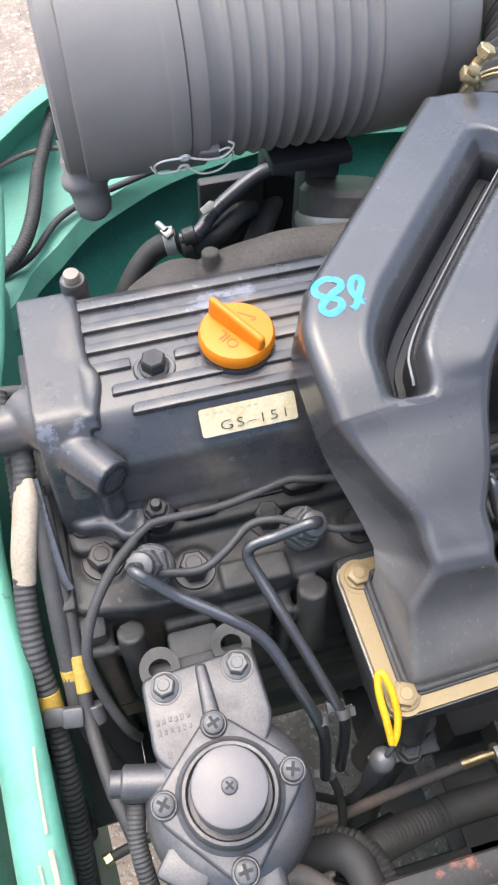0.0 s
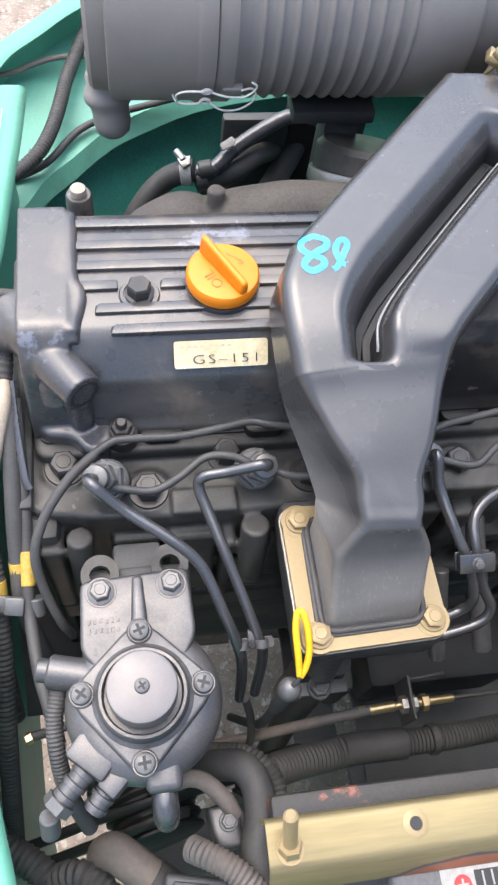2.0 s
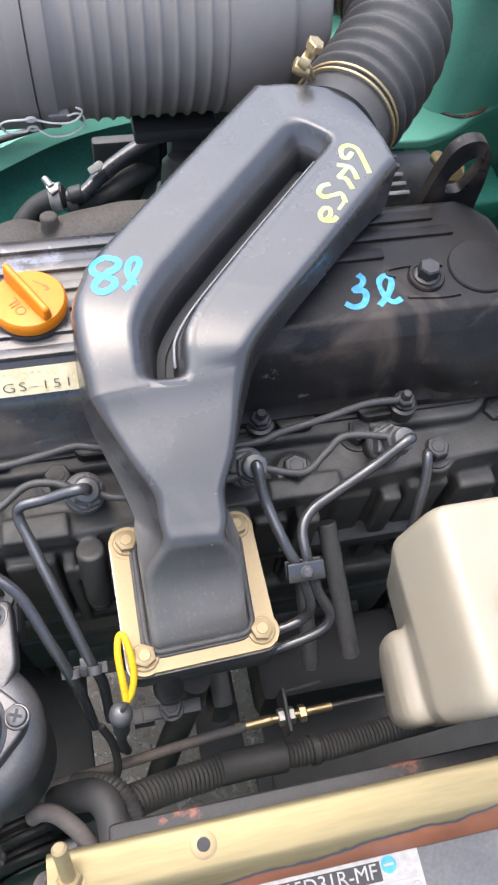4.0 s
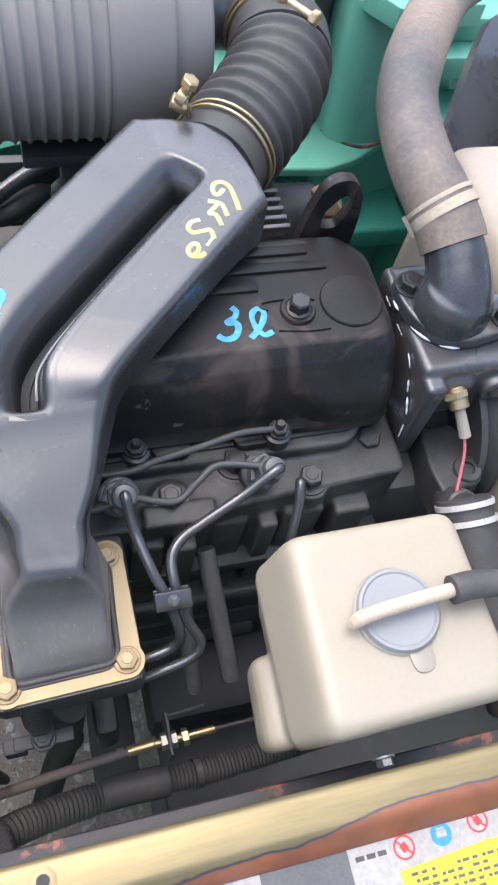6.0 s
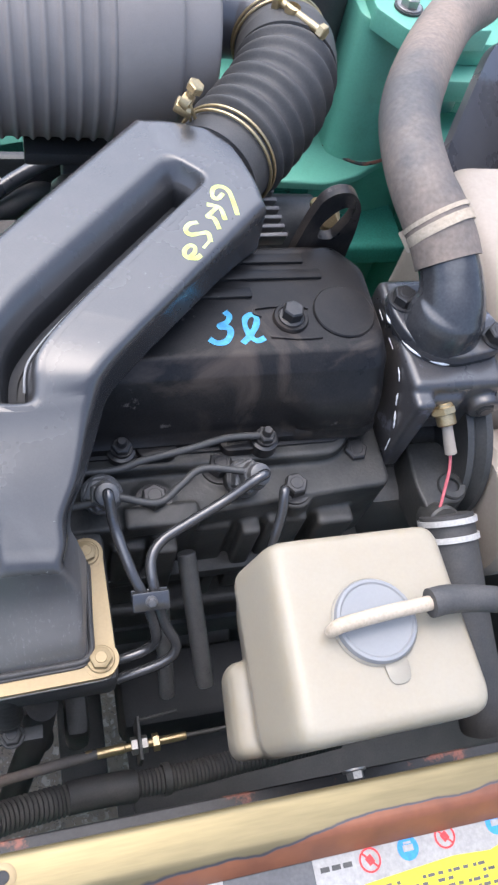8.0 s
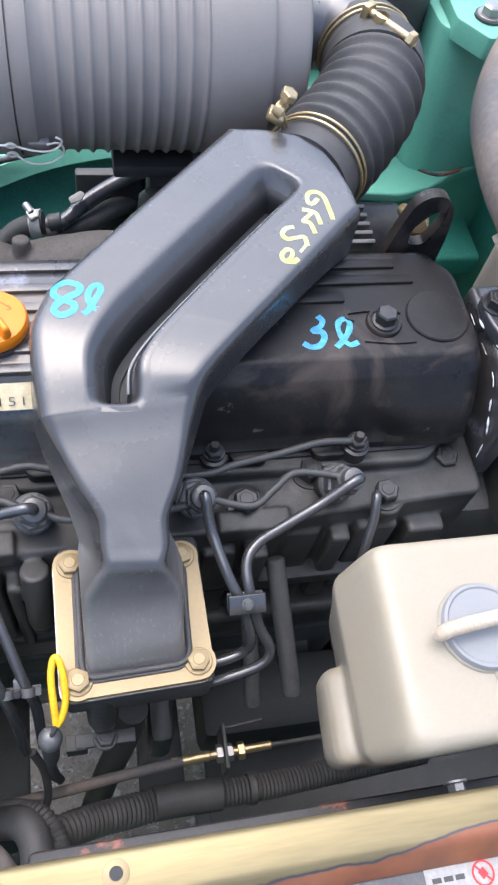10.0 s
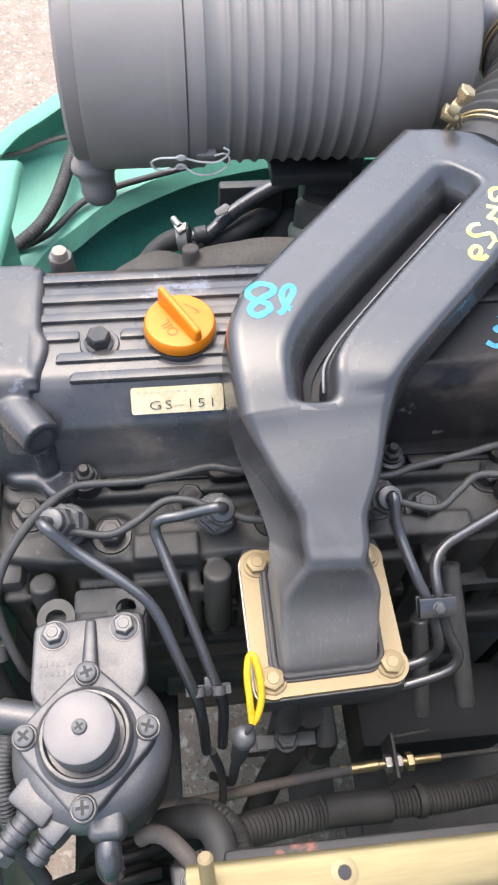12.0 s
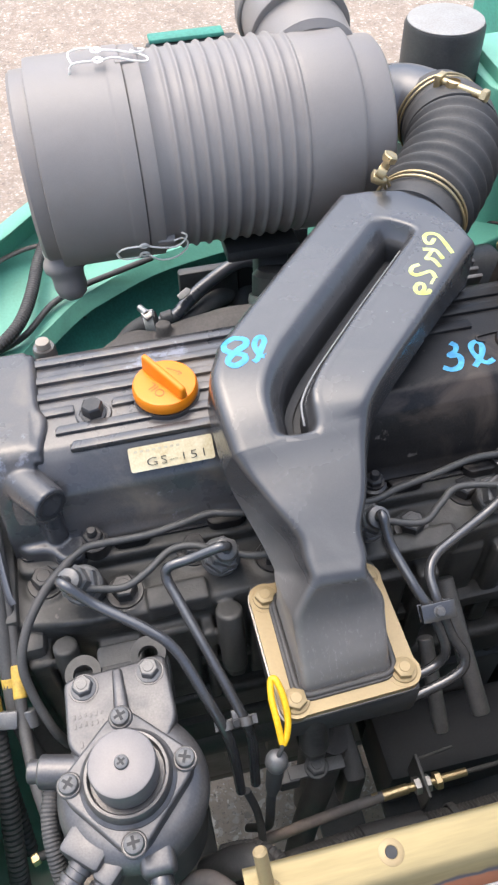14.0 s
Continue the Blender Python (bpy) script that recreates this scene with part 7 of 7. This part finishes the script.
# hoses in the lower corner
fat = thing("rubber_hose", "dusty grey rubber hose with a moulded collar in the lower corner", "hose", (-0.03, -0.34, 0.76))
part("hose", tube([(-0.052, -0.331, 0.735), (-0.050, -0.327, 0.750), (-0.043, -0.3265, 0.760), (-0.034, -0.333, 0.763), (-0.020, -0.345, 0.762), (-0.001, -0.361, 0.758), (0.02, -0.385, 0.75)], 0.0135, 28), DULLHOSE, fat)
part("collar", tube([(-0.018, -0.3465, 0.7625), (-0.008, -0.355, 0.760), (0.004, -0.366, 0.757)], 0.0150, 28), RUBBER, fat)
cable("corrugated_hose", [(-0.094, -0.345, 0.735), (-0.080, -0.338, 0.750), (-0.066, -0.339, 0.757), (-0.055, -0.347, 0.757), (-0.046, -0.358, 0.755), (-0.035, -0.38, 0.745)], 0.0108, RUBBER, "black corrugated hose in the lower corner", "hose", ridges=0.0018, pitch=0.005, n=22)
cable("corrugated_hose", [(-0.150, -0.305, 0.73), (-0.119, -0.318, 0.74), (-0.099, -0.332, 0.742), (-0.087, -0.349, 0.74), (-0.078, -0.38, 0.73)], 0.0115, RUBBER, "black corrugated hose beside the side panel", "hose", ridges=0.0014, pitch=0.0045, n=20)
cable("hose_stub", [(0.006, -0.287, 0.79), (0.013, -0.286, 0.799), (0.024, -0.2895, 0.802), (0.037, -0.302, 0.800), (0.044, -0.313, 0.792)], 0.0062, DULLHOSE, "brown dusty hose end with a pale tip", "hose", n=18)
joint = thing("hose_joint", "grey cast joint block with a hexagon bolt", "joint", (0.036, -0.32, 0.79))
part("block", moved(box(-0.0105, 0.0105, -0.0155, 0.0155, -0.012, 0.010, 0.004, 3), pose(0.037, -0.320, 0.785, 0, 0, 8)), ALU, joint)
part("bolt", moved(flange_bolt(0.0055, 0.005, 0.007), pose(0.039, -0.317, 0.795)), SCREW, joint)
cable("corrugated_hose", [(0.012, -0.331, 0.800), (0.020, -0.3355, 0.808), (0.032, -0.3425, 0.812), (0.045, -0.353, 0.812), (0.054, -0.366, 0.808), (0.062, -0.385, 0.80)], 0.0092, DULLHOSE, "dusty grey corrugated hose beside the bracket", "hose", ridges=0.0012, pitch=0.0036, n=20)
cable("rubber_hose", [(0.020, -0.278, 0.765), (0.040, -0.279, 0.785), (0.053, -0.283, 0.797), (0.061, -0.296, 0.800), (0.062, -0.318, 0.800), (0.056, -0.340, 0.797), (0.056, -0.366, 0.79), (0.06, -0.40, 0.78)], 0.0115, RUBBER, "black rubber hose bending under the filter", "hose", n=22)
cable("corrugated_hose", [(0.035, -0.268, 0.765), (0.052, -0.272, 0.780), (0.066, -0.280, 0.788), (0.0755, -0.295, 0.790), (0.0765, -0.317, 0.790), (0.070, -0.342, 0.788), (0.068, -0.368, 0.782), (0.07, -0.40, 0.775)], 0.0080, RUBBER, "black corrugated hose bending under the filter", "hose", ridges=0.0012, pitch=0.0036, n=18)
plug = thing("connector_block", "black plastic connector block on the hoses", "connector", (0.014, -0.355, 0.79))
part("housing", moved(merge(box(-0.022, 0.022, -0.010, 0.010, -0.010, 0.004, 0.003, 3), box(-0.016, 0.010, -0.006, 0.006, 0.003, 0.0065, 0.002, 2)), pose(0.012, -0.358, 0.790, 0, 0, -12)), BATTERY, plug)
part("latch", moved(box(-0.006, 0.006, -0.004, 0.004, 0.006, 0.0085, 0.0015, 2), pose(0.012, -0.358, 0.790, 0, 0, -12)), CAST, plug)
pul = thing("belt_pulley", "black grooved pulley with its rubber belts under the filter", "pulley", (-0.012, -0.305, 0.66))
part("wheel", lathe([(0, -0.017), (0.036, -0.017), (0.040, -0.014), (0.040, -0.012), (0.036, -0.0095), (0.036, -0.0065), (0.040, -0.004), (0.040, -0.002), (0.036, 0.0005), (0.036, 0.0035), (0.040, 0.006), (0.040, 0.008), (0.036, 0.0105), (0.036, 0.0125), (0.040, 0.0145), (0.040, 0.016), (0.036, 0.018), (0, 0.018)], 64, pose(-0.015, -0.303, 0.664, 82, 0, 12) @ Matrix.Diagonal((1, 1, 1.25, 1))), BELT, pul)
part("belt", tube([(-0.20, -0.331, 0.648), (-0.156, -0.323, 0.660), (-0.110, -0.313, 0.674), (-0.060, -0.302, 0.692), (-0.030, -0.297, 0.704), (-0.008, -0.292, 0.7085), (0.014, -0.288, 0.703)], 0.0050, 12, flat=0.7), BELT, pul)
part("belt", tube([(-0.20, -0.347, 0.648), (-0.156, -0.339, 0.660), (-0.110, -0.330, 0.674), (-0.060, -0.319, 0.692), (-0.030, -0.313, 0.704), (-0.008, -0.308, 0.7085), (0.014, -0.304, 0.703)], 0.0050, 12, flat=0.7), BELT, pul)
part("belt", tube([(0.004, -0.288, 0.700), (0.022, -0.284, 0.692), (0.063, -0.277, 0.670), (0.12, -0.268, 0.655)], 0.0105, 12, flat=0.8), BELT, pul)
pump = thing("injection_pump", "black cast injection pump below the inlet flange", "pump", (0.25, -0.2, 0.60))
part("housing", box(0.205, 0.36, -0.215, -0.14, 0.54, 0.625, 0.01), INNER, pump)
part("flange", box(0.150, 0.172, -0.225, -0.16, 0.62, 0.70, 0.008), DARK, pump)
part("column", rod((0.125, -0.205, 0.60), (0.125, -0.205, 0.80), 0.014, 24), DARK, pump)
cable("pump_hose", [(0.135, -0.215, 0.80), (0.125, -0.225, 0.72), (0.11, -0.24, 0.66), (0.09, -0.27, 0.60)], 0.012, RUBBER, "black hose under the inlet flange", "hose", n=16)

# ---- behind the engine ----
cable("fuel_hose", [(-0.01, 0.345, 0.66), (0.019, 0.366, 0.70), (0.043, 0.379, 0.72), (0.066, 0.379, 0.733), (0.078, 0.378, 0.736)], 0.0135, RUBBER, "black rubber hose held by a worm clamp", "hose", n=22)
wc = thing("worm_clamp", "pale zinc worm-drive hose clamp", "clamp", (0.070, 0.375, 0.735))
part("band", lathe([(0.0145, -0.0062), (0.0168, -0.0065), (0.0172, -0.0055), (0.0168, -0.0045), (0.0168, 0.0045), (0.0172, 0.0055), (0.0168, 0.0065), (0.0145, 0.0062)], 36, along((0.069, 0.379, 0.734), (0.095, 0.377, 0.738))), WHITE, wc)
part("worm_housing", merge(moved(box(-0.007, 0.007, -0.0055, 0.0055, -0.004, 0.005, 0.0015, 2), pose(0.066, 0.376, 0.749, 12, 10, -62)), rod((0.058, 0.392, 0.752), (0.0655, 0.376, 0.7525), 0.0045, 16), hexagon(0.0050, 0.004, along((0.0610, 0.387, 0.751), (0.0555, 0.399, 0.7505)))), STEEL, wc)
cable("heater_hose", [(0.082, 0.377, 0.735), (0.096, 0.375, 0.738), (0.108, 0.3825, 0.741), (0.129, 0.401, 0.748), (0.165, 0.422, 0.757), (0.197, 0.434, 0.765), (0.222, 0.437, 0.763), (0.26, 0.43, 0.75)], 0.0088, PLASTIC, "shiny black heater pipe behind the engine", "hose", n=20)
cable("hose_branch", [(0.085, 0.368, 0.715), (0.101, 0.377, 0.72), (0.130, 0.390, 0.722), (0.158, 0.415, 0.722), (0.185, 0.44, 0.71)], 0.0125, RUBBER, "black hose branch under the heater pipe", "hose", n=20)
alone("pipe_joint", merge(rod((0.084, 0.3765, 0.7355), (0.100, 0.3770, 0.7385), 0.0118, 24), rod((0.080, 0.372, 0.724), (0.094, 0.373, 0.726), 0.0130, 24)), DARK, "black plastic joint between two hoses", "fitting")
alone("pale_tag", moved(prism(rounded([(-0.010, -0.004), (0.004, -0.0055), (0.011, -0.001), (0.008, 0.005), (-0.009, 0.0045)], 0.002), -0.0012, 0.0012, 0.0005), pose(0.1185, 0.392, 0.7625, 20, -12, 28)), PAPER, "pale crumpled paper tag on a hose", "tag")
cable("thick_hose", [(0.155, 0.385, 0.64), (0.187, 0.416, 0.68), (0.207, 0.439, 0.70), (0.226, 0.467, 0.72), (0.243, 0.494, 0.74), (0.27, 0.52, 0.75)], 0.0155, RUBBER, "thick black hose behind the engine", "hose", n=22)
alone("bracket_plate", merge(box(0.118, 0.20, 0.435, 0.45, 0.66, 0.760, 0.004), box(0.13, 0.28, 0.44, 0.52, 0.60, 0.66, 0.006)), DARK, "black bracket plate behind the engine", "bracket")
alone("dark_guard", merge(box(0.20, 0.30, 0.44, 0.47, 0.62, 0.80, 0.005), box(0.16, 0.34, 0.30, 0.46, 0.55, 0.60, 0.01)), INNER, "black guard behind the engine", "guard")
ring = thing("turbo_band", "dull steel clamp band on a dark round housing", "clamp", (0.22, 0.22, 0.86))
part("band", lathe([(0.045, -0.006), (0.048, -0.006), (0.049, 0.0), (0.048, 0.006), (0.045, 0.006)], 48, along((0.218, 0.222, 0.872), (0.222, 0.24, 0.90))), STEEL, ring)
part("housing", merge(rod((0.213, 0.205, 0.83), (0.2225, 0.241, 0.897), 0.0445, 40)), CAST, ring)
cable("rear_conduit", [(-0.032, 0.60, 0.775), (-0.043, 0.568, 0.772), (-0.056, 0.530, 0.768), (-0.066, 0.495, 0.766), (-0.074, 0.455, 0.764), (-0.084, 0.415, 0.763), (-0.099, 0.379, 0.762), (-0.123, 0.351, 0.760), (-0.16, 0.33, 0.750)], 0.0085, RUBBER, "black corrugated conduit along the rear panel", "conduit", ridges=0.0011, pitch=0.0045)
cable("brown_cable", [(-0.20, 0.470, 0.785), (-0.134, 0.502, 0.770), (-0.106, 0.521, 0.768), (-0.077, 0.537, 0.766), (-0.04, 0.548, 0.760), (0.01, 0.54, 0.755)], 0.0032, DULLHOSE, "thin brown cable in the rear corner", "cable")
cable("edge_seal", [(-0.150, 0.345, 0.735), (-0.130, 0.362, 0.740), (-0.091, 0.385, 0.744), (-0.055, 0.436, 0.744), (-0.014, 0.462, 0.745), (0.035, 0.480, 0.746), (0.09, 0.50, 0.746)], 0.0042, RUBBER, "black rubber seal along the panel edge", "seal")
pre = thing("exhaust_stack", "black round canister with a pale top behind the air cleaner", "canister", (0.507, 0.56, 0.66))
part("canister", lathe([(0, 0), (0.052, 0), (0.052, 0.33), (0.050, 0.335), (0, 0.335)], 48, pose(0.507, 0.560, 0.66)), DARK, pre)
part("lid", lathe([(0.049, 0), (0.049, 0.001), (0.046, 0.002), (0, 0.002)], 48, pose(0.507, 0.560, 0.9955)), PAPER, pre, "pale grey lid")
